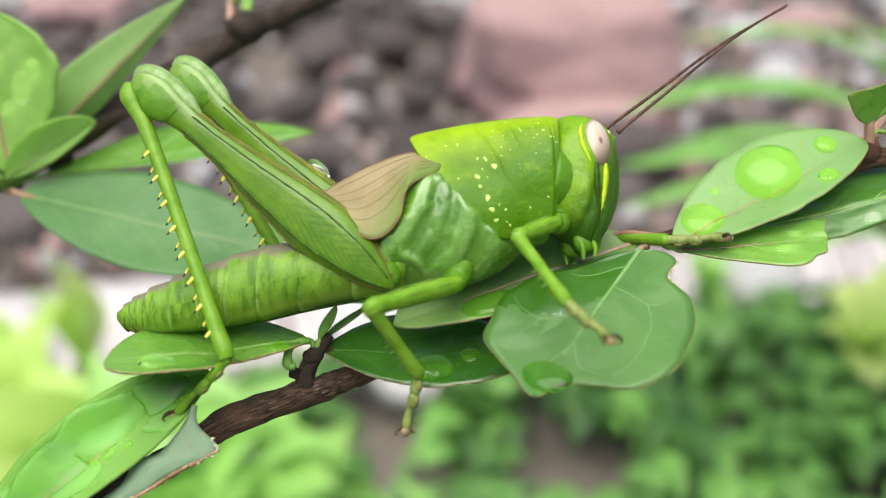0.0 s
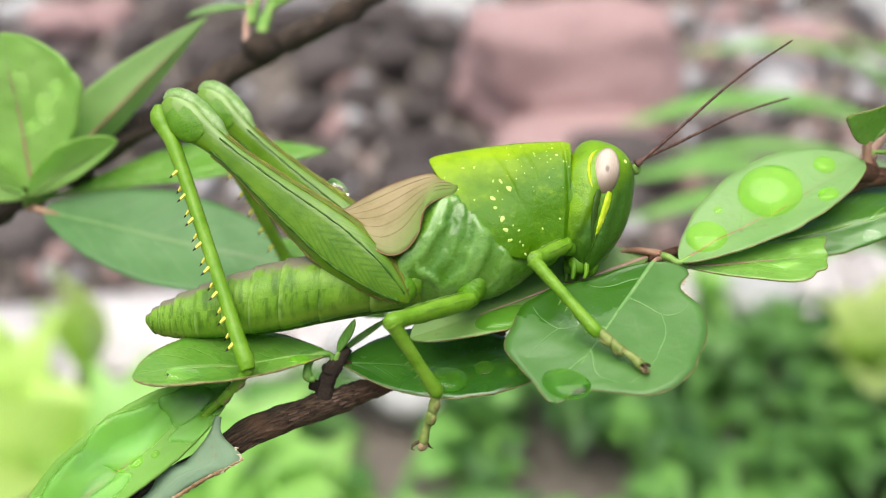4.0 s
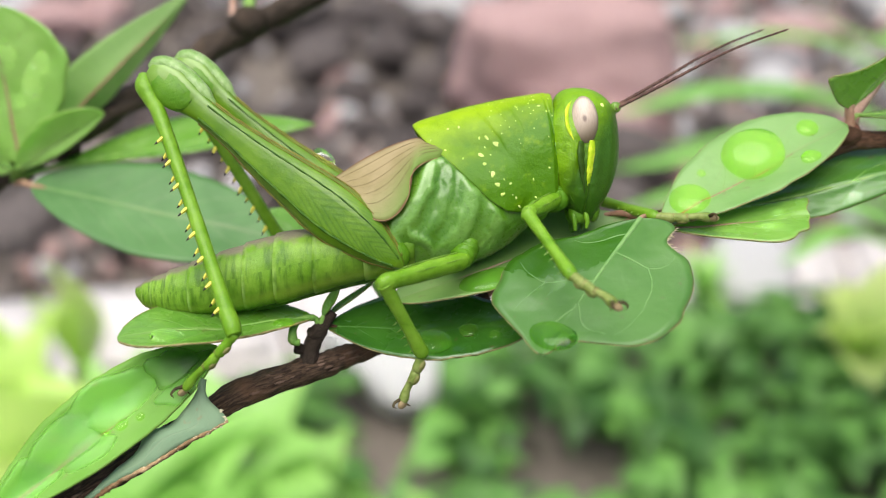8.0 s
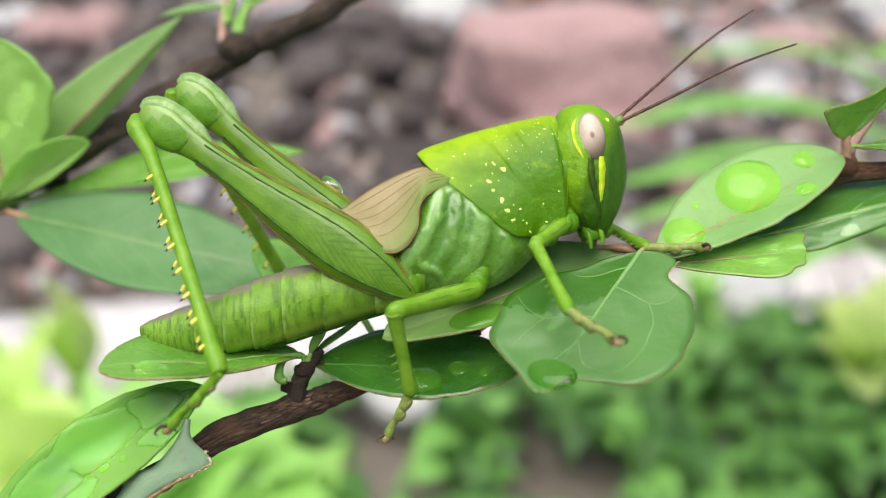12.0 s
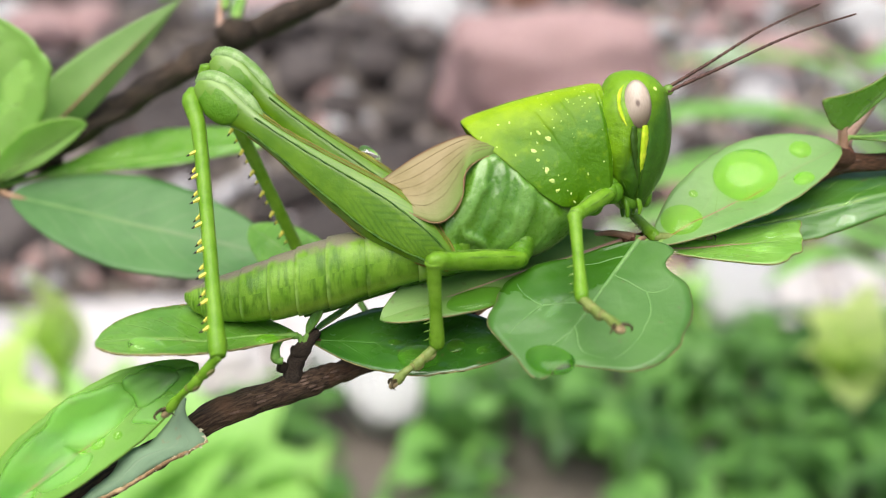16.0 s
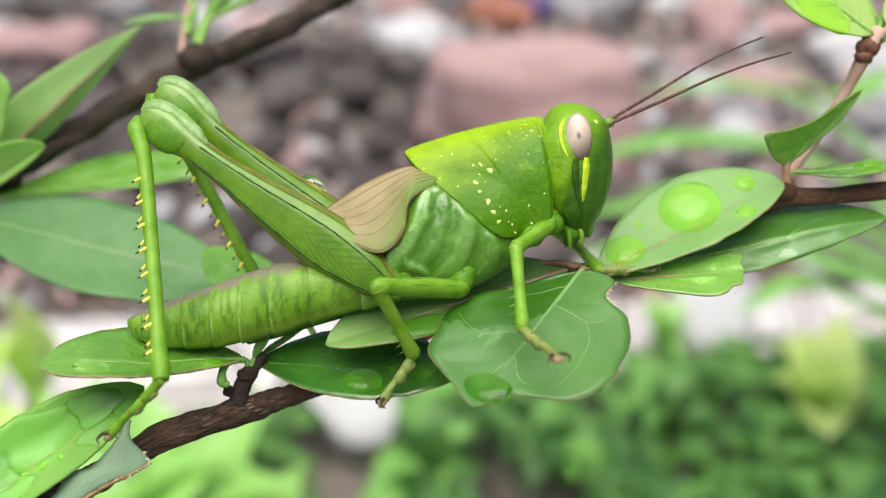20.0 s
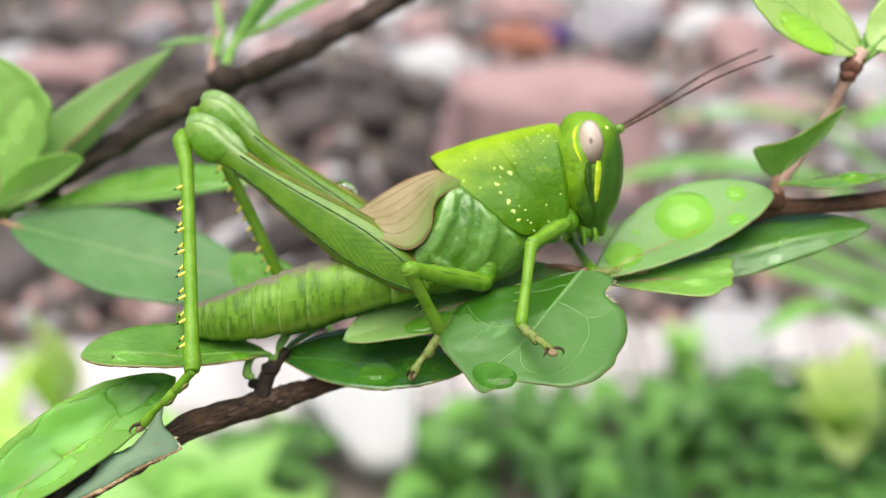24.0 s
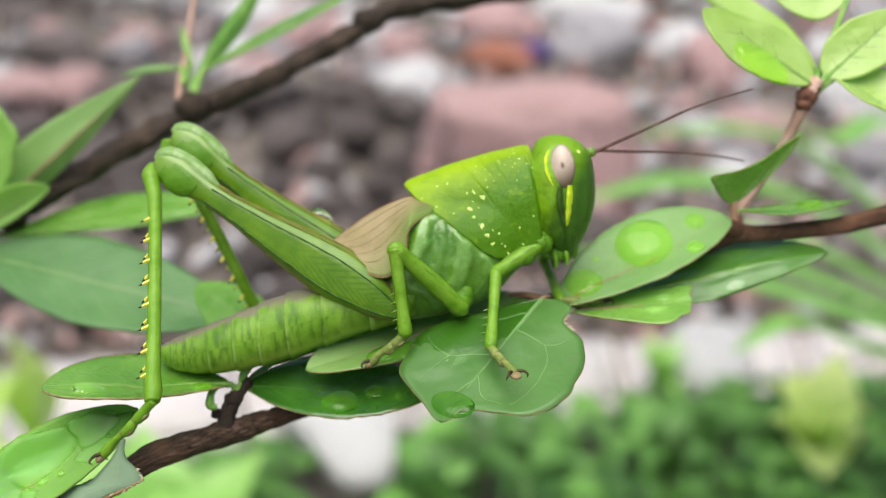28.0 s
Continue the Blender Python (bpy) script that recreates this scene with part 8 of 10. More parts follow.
    walk(THIGH_NEAR, [
        (0, pose(-0.00534, -0.00450, -0.00080, 0.00, -36.10, 170.49)),
        (1, pose(-0.00534, -0.00450, -0.00080, 0.00, -34.98, 170.25)),
        (2, pose(-0.00534, -0.00450, -0.00080, 0.00, -33.35, 168.93)),
        (2.5, pose(-0.00534, -0.00450, -0.00080, 0.00, -33.50, 169.27)),
        (4.5, pose(-0.00534, -0.00450, -0.00080, -0.00, -34.85, 170.84)),
        (5, pose(-0.00534, -0.00450, -0.00080, 0.00, -34.66, 170.83)),
        (6, pose(-0.00534, -0.00450, -0.00080, 0.00, -34.56, 171.65)),
        (6.5, pose(-0.00534, -0.00450, -0.00080, 0.00, -34.11, 172.79)),
        (7, pose(-0.00534, -0.00450, -0.00080, 0.00, -37.81, 172.94)),
        (8, pose(-0.00534, -0.00450, -0.00080, -0.00, -37.76, 172.07)),
        (8.5, pose(-0.00534, -0.00450, -0.00080, -0.00, -37.90, 171.85)),
        (9, pose(-0.00534, -0.00450, -0.00080, -0.00, -33.41, 173.50)),
        (9.5, pose(-0.00534, -0.00450, -0.00080, 0.00, -36.31, 177.97)),
        (10, pose(-0.00534, -0.00450, -0.00080, 0.00, -36.28, 165.28)),
        (10.5, pose(-0.00534, -0.00450, -0.00080, 0.00, -35.79, 168.40)),
        (11, pose(-0.00534, -0.00450, -0.00080, 0.00, -36.30, 173.33)),
        (11.5, pose(-0.00534, -0.00450, -0.00080, 0.00, -37.70, 167.96)),
        (12, pose(-0.00534, -0.00450, -0.00080, 0.00, -37.07, 173.72)),
        (12.5, pose(-0.00534, -0.00450, -0.00080, -0.00, -37.19, -178.15)),
        (14.5, pose(-0.00534, -0.00450, -0.00080, -0.00, -34.85, 166.97)),
        (15, pose(-0.00534, -0.00450, -0.00080, 0.00, -36.91, 166.79)),
        (15.5, pose(-0.00534, -0.00450, -0.00080, -0.00, -35.59, 165.96)),
        (16, pose(-0.00534, -0.00450, -0.00080, 0.00, -36.20, 165.17)),
        (16.5, pose(-0.00534, -0.00450, -0.00080, -0.00, -35.69, 166.39)),
        (17, pose(-0.00534, -0.00450, -0.00080, 0.00, -36.04, 165.43)),
        (18, pose(-0.00534, -0.00450, -0.00080, -0.00, -35.86, 165.81)),
        (19, pose(-0.00534, -0.00450, -0.00080, 0.00, -35.69, 165.15)),
        (20, pose(-0.00534, -0.00450, -0.00080, 0.00, -35.98, 165.18)),
        (21, pose(-0.00534, -0.00450, -0.00080, 0.00, -36.44, 165.08)),
        (21.5, pose(-0.00534, -0.00450, -0.00080, 0.00, -35.61, 165.76)),
        (23.5, pose(-0.00534, -0.00450, -0.00080, -0.00, -36.11, 166.01)),
        (24, pose(-0.00534, -0.00450, -0.00080, 0.00, -35.32, 165.35)),
        (25, pose(-0.00534, -0.00450, -0.00080, 0.00, -35.30, 165.77)),
        (26, pose(-0.00534, -0.00450, -0.00080, 0.00, -35.55, 165.78)),
        (26.5, pose(-0.00534, -0.00450, -0.00080, 0.00, -35.27, 165.34)),
        (27, pose(-0.00534, -0.00450, -0.00080, -0.00, -35.31, 165.06)),
        (27.5, pose(-0.00534, -0.00450, -0.00080, 0.00, -33.51, 165.64)),
        (28, pose(-0.00534, -0.00450, -0.00080, 0.00, -35.55, 168.29)),
    ])
    walk(SHIN_NEAR, [
        (0, pose(-0.03096, -0.00021, 0.01704, 149.47, 63.13, -27.75)),
        (1, pose(-0.03129, -0.00004, 0.01652, 148.54, 62.19, -28.42)),
        (2, pose(-0.03165, 0.00065, 0.01577, 147.35, 60.40, -29.12)),
        (2.5, pose(-0.03164, 0.00048, 0.01584, 147.79, 61.45, -28.96)),
        (4.5, pose(-0.03137, -0.00031, 0.01647, 148.72, 61.95, -28.20)),
        (5, pose(-0.03142, -0.00029, 0.01638, 147.30, 61.38, -29.40)),
        (6, pose(-0.03151, -0.00066, 0.01633, 152.64, 62.24, -24.60)),
        (6.5, pose(-0.03171, -0.00116, 0.01612, 160.78, 64.28, -17.44)),
        (7, pose(-0.03058, -0.00137, 0.01780, 146.73, 66.00, -30.94)),
        (8, pose(-0.03055, -0.00099, 0.01778, 139.07, 63.15, -37.72)),
        (8.5, pose(-0.03049, -0.00090, 0.01784, 138.86, 63.52, -38.03)),
        (9, pose(-0.03196, -0.00147, 0.01580, 130.90, 55.77, -43.66)),
        (9.5, pose(-0.03124, -0.00358, 0.01713, 129.63, 56.79, -45.29)),
        (10, pose(-0.03042, 0.00209, 0.01712, 125.77, 60.25, -50.32)),
        (10.5, pose(-0.03088, 0.00074, 0.01690, 119.44, 54.01, -55.11)),
        (11, pose(-0.03108, -0.00149, 0.01713, 127.72, 60.60, -48.40)),
        (11.5, pose(-0.03025, 0.00082, 0.01775, 118.61, 55.53, -56.51)),
        (12, pose(-0.03086, -0.00169, 0.01748, 121.88, 58.20, -53.80)),
        (12.5, pose(-0.03096, -0.00533, 0.01753, 117.97, 54.76, -56.97)),
        (14.5, pose(-0.03103, 0.00144, 0.01646, 112.38, 54.51, -63.18)),
        (15, pose(-0.03038, 0.00138, 0.01740, 113.38, 62.41, -63.99)),
        (15.5, pose(-0.03070, 0.00184, 0.01681, 109.17, 55.86, -67.22)),
        (16, pose(-0.03042, 0.00214, 0.01708, 102.98, 61.69, -75.33)),
        (16.5, pose(-0.03071, 0.00164, 0.01685, 105.33, 56.37, -71.78)),
        (17, pose(-0.03050, 0.00204, 0.01701, 105.07, 58.67, -72.50)),
        (18, pose(-0.03060, 0.00189, 0.01693, 103.59, 57.51, -74.01)),
        (19, pose(-0.03058, 0.00219, 0.01685, 103.37, 57.26, -74.22)),
        (20, pose(-0.03049, 0.00216, 0.01698, 103.83, 59.42, -74.05)),
        (21, pose(-0.03034, 0.00216, 0.01719, 103.03, 59.90, -75.03)),
        (21.5, pose(-0.03067, 0.00193, 0.01681, 101.92, 58.37, -76.08)),
        (23.5, pose(-0.03055, 0.00178, 0.01704, 98.14, 61.79, -80.78)),
        (24, pose(-0.03071, 0.00213, 0.01668, 98.78, 59.91, -79.87)),
        (25, pose(-0.03076, 0.00195, 0.01667, 99.50, 58.13, -78.85)),
        (26, pose(-0.03069, 0.00192, 0.01679, 97.99, 59.90, -80.78)),
        (26.5, pose(-0.03072, 0.00214, 0.01666, 95.40, 60.99, -83.83)),
        (27, pose(-0.03068, 0.00226, 0.01668, 96.13, 59.86, -82.92)),
        (27.5, pose(-0.03127, 0.00214, 0.01584, 97.64, 57.12, -80.93)),
        (28, pose(-0.03095, 0.00081, 0.01679, 94.68, 55.07, -84.30)),
    ])
    walk(FOOT_NEAR, [
        (0, pose(-0.01928, -0.00635, -0.00901, -0.00, 42.26, 149.23)),
        (1, pose(-0.01930, -0.00653, -0.00930, 0.00, 43.33, 150.49)),
        (2, pose(-0.01905, -0.00637, -0.00962, 0.00, 45.65, 150.93)),
        (2.5, pose(-0.01942, -0.00627, -0.00981, -0.00, 46.07, 152.03)),
        (4.5, pose(-0.01926, -0.00679, -0.00930, 0.00, 45.55, 153.53)),
        (5, pose(-0.01924, -0.00716, -0.00925, 0.00, 45.85, 152.38)),
        (6, pose(-0.01915, -0.00632, -0.00951, -0.00, 45.24, 156.44)),
        (6.5, pose(-0.01963, -0.00496, -0.01018, 0.00, 46.56, 160.81)),
        (7, pose(-0.02040, -0.00748, -0.00887, 0.00, 42.20, 155.36)),
        (8, pose(-0.02012, -0.00906, -0.00827, 0.00, 40.46, 150.12)),
        (8.5, pose(-0.02024, -0.00892, -0.00829, 0.00, 40.47, 150.85)),
        (9, pose(-0.02007, -0.01281, -0.00834, -0.00, 37.94, 147.18)),
        (9.5, pose(-0.01999, -0.01495, -0.00730, -0.00, 37.88, 144.46)),
        (10, pose(-0.02116, -0.00907, -0.00823, -0.00, 38.39, 149.38)),
        (10.5, pose(-0.02107, -0.01333, -0.00673, -0.00, 37.64, 145.07)),
        (11, pose(-0.02157, -0.01221, -0.00831, -0.00, 37.20, 147.43)),
        (11.5, pose(-0.02113, -0.01297, -0.00632, -0.00, 37.45, 143.74)),
        (12, pose(-0.02177, -0.01411, -0.00734, 0.00, 36.31, 144.61)),
        (12.5, pose(-0.02178, -0.01945, -0.00632, 0.00, 35.10, 140.83)),
        (14.5, pose(-0.02338, -0.01368, -0.00731, 0.00, 39.85, 146.61)),
        (15, pose(-0.02445, -0.01078, -0.00847, 0.00, 40.01, 150.52)),
        (15.5, pose(-0.02435, -0.01327, -0.00736, 0.00, 40.20, 148.61)),
        (16, pose(-0.02692, -0.01125, -0.00863, 0.00, 39.17, 150.17)),
        (16.5, pose(-0.02566, -0.01372, -0.00746, 0.00, 38.46, 147.96)),
        (17, pose(-0.02594, -0.01244, -0.00793, 0.00, 38.80, 149.09)),
        (18, pose(-0.02628, -0.01319, -0.00770, -0.00, 38.92, 149.00)),
        (19, pose(-0.02628, -0.01300, -0.00771, 0.00, 39.36, 148.74)),
        (20, pose(-0.02641, -0.01213, -0.00815, 0.00, 39.27, 149.39)),
        (21, pose(-0.02656, -0.01199, -0.00807, -0.00, 38.94, 151.49)),
        (21.5, pose(-0.02699, -0.01294, -0.00805, -0.00, 39.94, 153.31)),
        (23.5, pose(-0.02834, -0.01185, -0.00869, -0.00, 40.27, 156.65)),
        (24, pose(-0.02814, -0.01228, -0.00858, 0.00, 40.75, 156.07)),
        (25, pose(-0.02778, -0.01318, -0.00812, 0.00, 40.47, 153.96)),
        (26, pose(-0.02834, -0.01253, -0.00847, 0.00, 40.22, 154.27)),
        (26.5, pose(-0.02920, -0.01194, -0.00888, -0.00, 40.08, 155.23)),
        (27, pose(-0.02887, -0.01229, -0.00857, 0.00, 39.72, 156.72)),
        (27.5, pose(-0.02877, -0.01352, -0.00868, -0.00, 39.96, 154.24)),
        (28, pose(-0.02929, -0.01583, -0.00716, -0.00, 38.61, 156.63)),
    ])
    walk(THIGH_FAR, [
        (0, pose(-0.00564, 0.00400, 0.00006, 0.00, -40.32, 168.45)),
        (1, pose(-0.00564, 0.00400, 0.00006, 0.00, -38.44, 170.46)),
        (2, pose(-0.00564, 0.00400, 0.00006, -0.00, -36.76, 168.91)),
        (2.5, pose(-0.00564, 0.00400, 0.00006, 0.00, -37.18, 169.29)),
        (4.5, pose(-0.00564, 0.00400, 0.00006, 0.00, -38.35, 168.14)),
        (5, pose(-0.00564, 0.00400, 0.00006, 0.00, -38.29, 168.93)),
        (6, pose(-0.00564, 0.00400, 0.00006, 0.00, -37.68, 169.70)),
        (6.5, pose(-0.00564, 0.00400, 0.00006, -0.00, -36.51, 169.36)),
        (7, pose(-0.00564, 0.00400, 0.00006, 0.00, -40.89, 172.39)),
        (8, pose(-0.00564, 0.00400, 0.00006, -0.00, -41.05, 173.39)),
        (8.5, pose(-0.00564, 0.00400, 0.00006, 0.00, -41.19, 171.37)),
        (9, pose(-0.00564, 0.00400, 0.00006, 0.00, -41.90, 173.20)),
        (9.5, pose(-0.00564, 0.00400, 0.00006, 0.00, -41.14, 175.32)),
        (10, pose(-0.00564, 0.00400, 0.00006, 0.00, -42.51, 172.69)),
        (10.5, pose(-0.00564, 0.00400, 0.00006, 0.00, -41.94, 169.18)),
        (11, pose(-0.00564, 0.00400, 0.00006, 0.00, -42.93, 170.58)),
        (11.5, pose(-0.00564, 0.00400, 0.00006, 0.00, -44.43, 165.74)),
        (12, pose(-0.00564, 0.00400, 0.00006, 0.00, -44.19, 175.63)),
        (12.5, pose(-0.00564, 0.00400, 0.00006, 0.00, -42.77, 179.75)),
        (14.5, pose(-0.00564, 0.00400, 0.00006, 0.00, -40.00, 178.65)),
        (15, pose(-0.00564, 0.00400, 0.00006, 0.00, -42.03, 174.30)),
        (15.5, pose(-0.00564, 0.00400, 0.00006, 0.00, -40.88, 174.25)),
        (16, pose(-0.00564, 0.00400, 0.00006, -0.00, -41.61, 174.44)),
        (16.5, pose(-0.00564, 0.00400, 0.00006, 0.00, -41.20, 175.59)),
        (17, pose(-0.00564, 0.00400, 0.00006, 0.00, -41.42, 175.40)),
        (18, pose(-0.00564, 0.00400, 0.00006, -0.00, -41.35, 174.50)),
        (19, pose(-0.00564, 0.00400, 0.00006, 0.00, -41.28, 174.10)),
        (20, pose(-0.00564, 0.00400, 0.00006, 0.00, -41.35, 174.58)),
        (21, pose(-0.00564, 0.00400, 0.00006, 0.00, -41.81, 174.40)),
        (21.5, pose(-0.00564, 0.00400, 0.00006, 0.00, -41.06, 175.01)),
        (23.5, pose(-0.00564, 0.00400, 0.00006, 0.00, -41.53, 175.04)),
        (24, pose(-0.00564, 0.00400, 0.00006, 0.00, -41.06, 174.32)),
        (25, pose(-0.00564, 0.00400, 0.00006, -0.00, -41.07, 174.73)),
        (26, pose(-0.00564, 0.00400, 0.00006, 0.00, -41.32, 174.39)),
        (26.5, pose(-0.00564, 0.00400, 0.00006, -0.00, -41.17, 173.50)),
        (27, pose(-0.00564, 0.00400, 0.00006, 0.00, -41.36, 173.42)),
        (27.5, pose(-0.00564, 0.00400, 0.00006, -0.00, -39.81, 173.63)),
        (28, pose(-0.00564, 0.00400, 0.00006, -0.00, -41.21, 177.31)),
    ])
    walk(SHIN_FAR, [
        (0, pose(-0.02974, 0.00892, 0.01976, -177.07, 56.83, 2.45)),
        (1, pose(-0.03052, 0.00818, 0.01894, -176.15, 56.58, 3.21)),
        (2, pose(-0.03093, 0.00896, 0.01819, -130.97, 52.69, 42.49)),
        (2.5, pose(-0.03083, 0.00876, 0.01838, -117.78, 50.58, 55.71)),
        (4.5, pose(-0.03036, 0.00919, 0.01890, -122.74, 49.94, 49.96)),
        (5, pose(-0.03045, 0.00886, 0.01887, -109.33, 44.02, 63.22)),
        (6, pose(-0.03071, 0.00855, 0.01860, -120.82, 48.47, 51.45)),
        (6.5, pose(-0.03105, 0.00877, 0.01808, -146.38, 54.45, 28.41)),
        (7, pose(-0.02983, 0.00723, 0.02000, -158.52, 61.57, 19.09)),
        (8, pose(-0.02982, 0.00680, 0.02007, -148.82, 56.64, 26.82)),
        (8.5, pose(-0.02966, 0.00765, 0.02013, -119.32, 47.08, 52.51)),
        (9, pose(-0.02952, 0.00685, 0.02043, -111.75, 49.46, 62.30)),
        (9.5, pose(-0.02987, 0.00598, 0.02011, -110.22, 43.50, 61.85)),
        (10, pose(-0.02927, 0.00703, 0.02068, -117.68, 46.65, 54.19)),
        (10.5, pose(-0.02924, 0.00851, 0.02045, -118.71, 47.94, 53.58)),
        (11, pose(-0.02900, 0.00787, 0.02086, -115.35, 47.81, 57.40)),
        (11.5, pose(-0.02805, 0.00970, 0.02147, -120.23, 50.68, 53.02)),
        (12, pose(-0.02879, 0.00577, 0.02137, -118.54, 51.82, 55.32)),
        (12.5, pose(-0.02937, 0.00410, 0.02079, -115.49, 50.85, 58.42)),
        (14.5, pose(-0.03034, 0.00458, 0.01962, -137.25, 55.44, 37.28)),
        (15, pose(-0.02952, 0.00639, 0.02048, -121.04, 53.99, 53.35)),
        (15.5, pose(-0.02992, 0.00644, 0.02000, -121.56, 50.77, 51.59)),
        (16, pose(-0.02968, 0.00634, 0.02030, -128.28, 61.12, 47.97)),
        (16.5, pose(-0.02986, 0.00587, 0.02013, -152.16, 60.67, 24.72)),
        (17, pose(-0.02978, 0.00594, 0.02023, -171.16, 63.54, 7.93)),
        (18, pose(-0.02977, 0.00633, 0.02020, -144.97, 55.42, 29.99)),
        (19, pose(-0.02978, 0.00650, 0.02017, -134.53, 56.82, 40.39)),
        (20, pose(-0.02977, 0.00629, 0.02020, -167.55, 63.54, 11.18)),
        (21, pose(-0.02960, 0.00635, 0.02039, 176.89, 60.29, -2.70)),
        (21.5, pose(-0.02989, 0.00612, 0.02007, -152.26, 60.93, 24.69)),
        (23.5, pose(-0.02972, 0.00609, 0.02027, 177.13, 65.76, -2.62)),
        (24, pose(-0.02986, 0.00641, 0.02007, -153.38, 66.08, 24.62)),
        (25, pose(-0.02987, 0.00624, 0.02008, -157.40, 63.74, 20.47)),
        (26, pose(-0.02977, 0.00637, 0.02018, -178.96, 66.14, 0.95)),
        (26.5, pose(-0.02979, 0.00675, 0.02012, -152.32, 67.67, 25.89)),
        (27, pose(-0.02972, 0.00678, 0.02020, 178.14, 64.05, -1.67)),
        (27.5, pose(-0.03026, 0.00675, 0.01954, 178.43, 58.88, -1.34)),
        (28, pose(-0.02990, 0.00514, 0.02014, -139.94, 65.62, 37.45)),
    ])
    walk(MID_UPPER, [
        (0, pose(0.00193, -0.00440, -0.00119, 0.00, 12.67, -138.76)),
        (1, pose(0.00193, -0.00440, -0.00119, 0.00, 12.81, -137.53)),
        (2, pose(0.00193, -0.00440, -0.00119, 0.00, 13.45, -136.18)),
        (2.5, pose(0.00193, -0.00440, -0.00119, -0.00, 12.62, -137.02)),
        (4.5, pose(0.00193, -0.00440, -0.00119, -0.00, 12.67, -134.89)),
        (5, pose(0.00193, -0.00440, -0.00119, 0.00, 11.86, -134.69)),
        (6, pose(0.00193, -0.00440, -0.00119, 0.00, 16.06, -133.60)),
        (6.5, pose(0.00193, -0.00440, -0.00119, 0.00, 17.88, -131.12)),
        (7, pose(0.00193, -0.00440, -0.00119, 0.00, 15.48, -138.00)),
        (8, pose(0.00193, -0.00440, -0.00119, 0.00, 11.98, -139.73)),
        (8.5, pose(0.00193, -0.00440, -0.00119, 0.00, 11.41, -139.34)),
        (9, pose(0.00193, -0.00440, -0.00119, 0.00, 12.05, -139.63)),
        (9.5, pose(0.00193, -0.00440, -0.00119, 0.00, 9.64, -142.46)),
        (10, pose(0.00193, -0.00440, -0.00119, 0.00, 11.59, -140.56)),
        (10.5, pose(0.00193, -0.00440, -0.00119, 0.00, 7.87, -143.80)),
        (11, pose(0.00193, -0.00440, -0.00119, 0.00, 11.35, -141.48)),
        (11.5, pose(0.00193, -0.00440, -0.00119, 0.00, 6.95, -144.44)),
        (12, pose(0.00193, -0.00440, -0.00119, 0.00, 8.85, -143.00)),
        (12.5, pose(0.00193, -0.00440, -0.00119, 0.00, 7.85, -146.01)),
        (14.5, pose(0.00193, -0.00440, -0.00119, 0.00, 3.93, -142.92)),
        (15, pose(0.00193, -0.00440, -0.00119, 0.00, 5.33, -142.36)),
        (15.5, pose(0.00193, -0.00440, -0.00119, 0.00, 1.98, -143.13)),
        (16, pose(0.00193, -0.00440, -0.00119, 0.00, -2.60, -146.79)),
        (16.5, pose(0.00193, -0.00440, -0.00119, -0.00, -3.85, -146.13)),
        (17, pose(0.00193, -0.00440, -0.00119, -0.00, -4.94, -145.22)),
        (18, pose(0.00193, -0.00440, -0.00119, 0.00, -9.07, -144.74)),
        (19, pose(0.00193, -0.00440, -0.00119, 0.00, -7.37, -144.12)),
        (20, pose(0.00193, -0.00440, -0.00119, 0.00, -4.96, -143.70)),
        (21, pose(0.00193, -0.00440, -0.00119, 0.00, -6.27, -143.04)),
        (21.5, pose(0.00193, -0.00440, -0.00119, -0.00, -9.41, -143.34)),
        (23.5, pose(0.00193, -0.00440, -0.00119, -0.00, -9.80, -144.15)),
        (24, pose(0.00193, -0.00440, -0.00119, 0.00, -10.92, -143.18)),
        (25, pose(0.00193, -0.00440, -0.00119, 0.00, -10.03, -143.79)),
        (26, pose(0.00193, -0.00440, -0.00119, 0.00, -10.45, -143.99)),
        (26.5, pose(0.00193, -0.00440, -0.00119, -0.00, -14.89, -142.59)),
        (27, pose(0.00193, -0.00440, -0.00119, -0.00, -14.88, -142.16)),
        (27.5, pose(0.00193, -0.00440, -0.00119, 0.00, -19.80, -144.12)),
        (28, pose(0.00193, -0.00440, -0.00119, 0.00, -43.79, -152.97)),
    ])
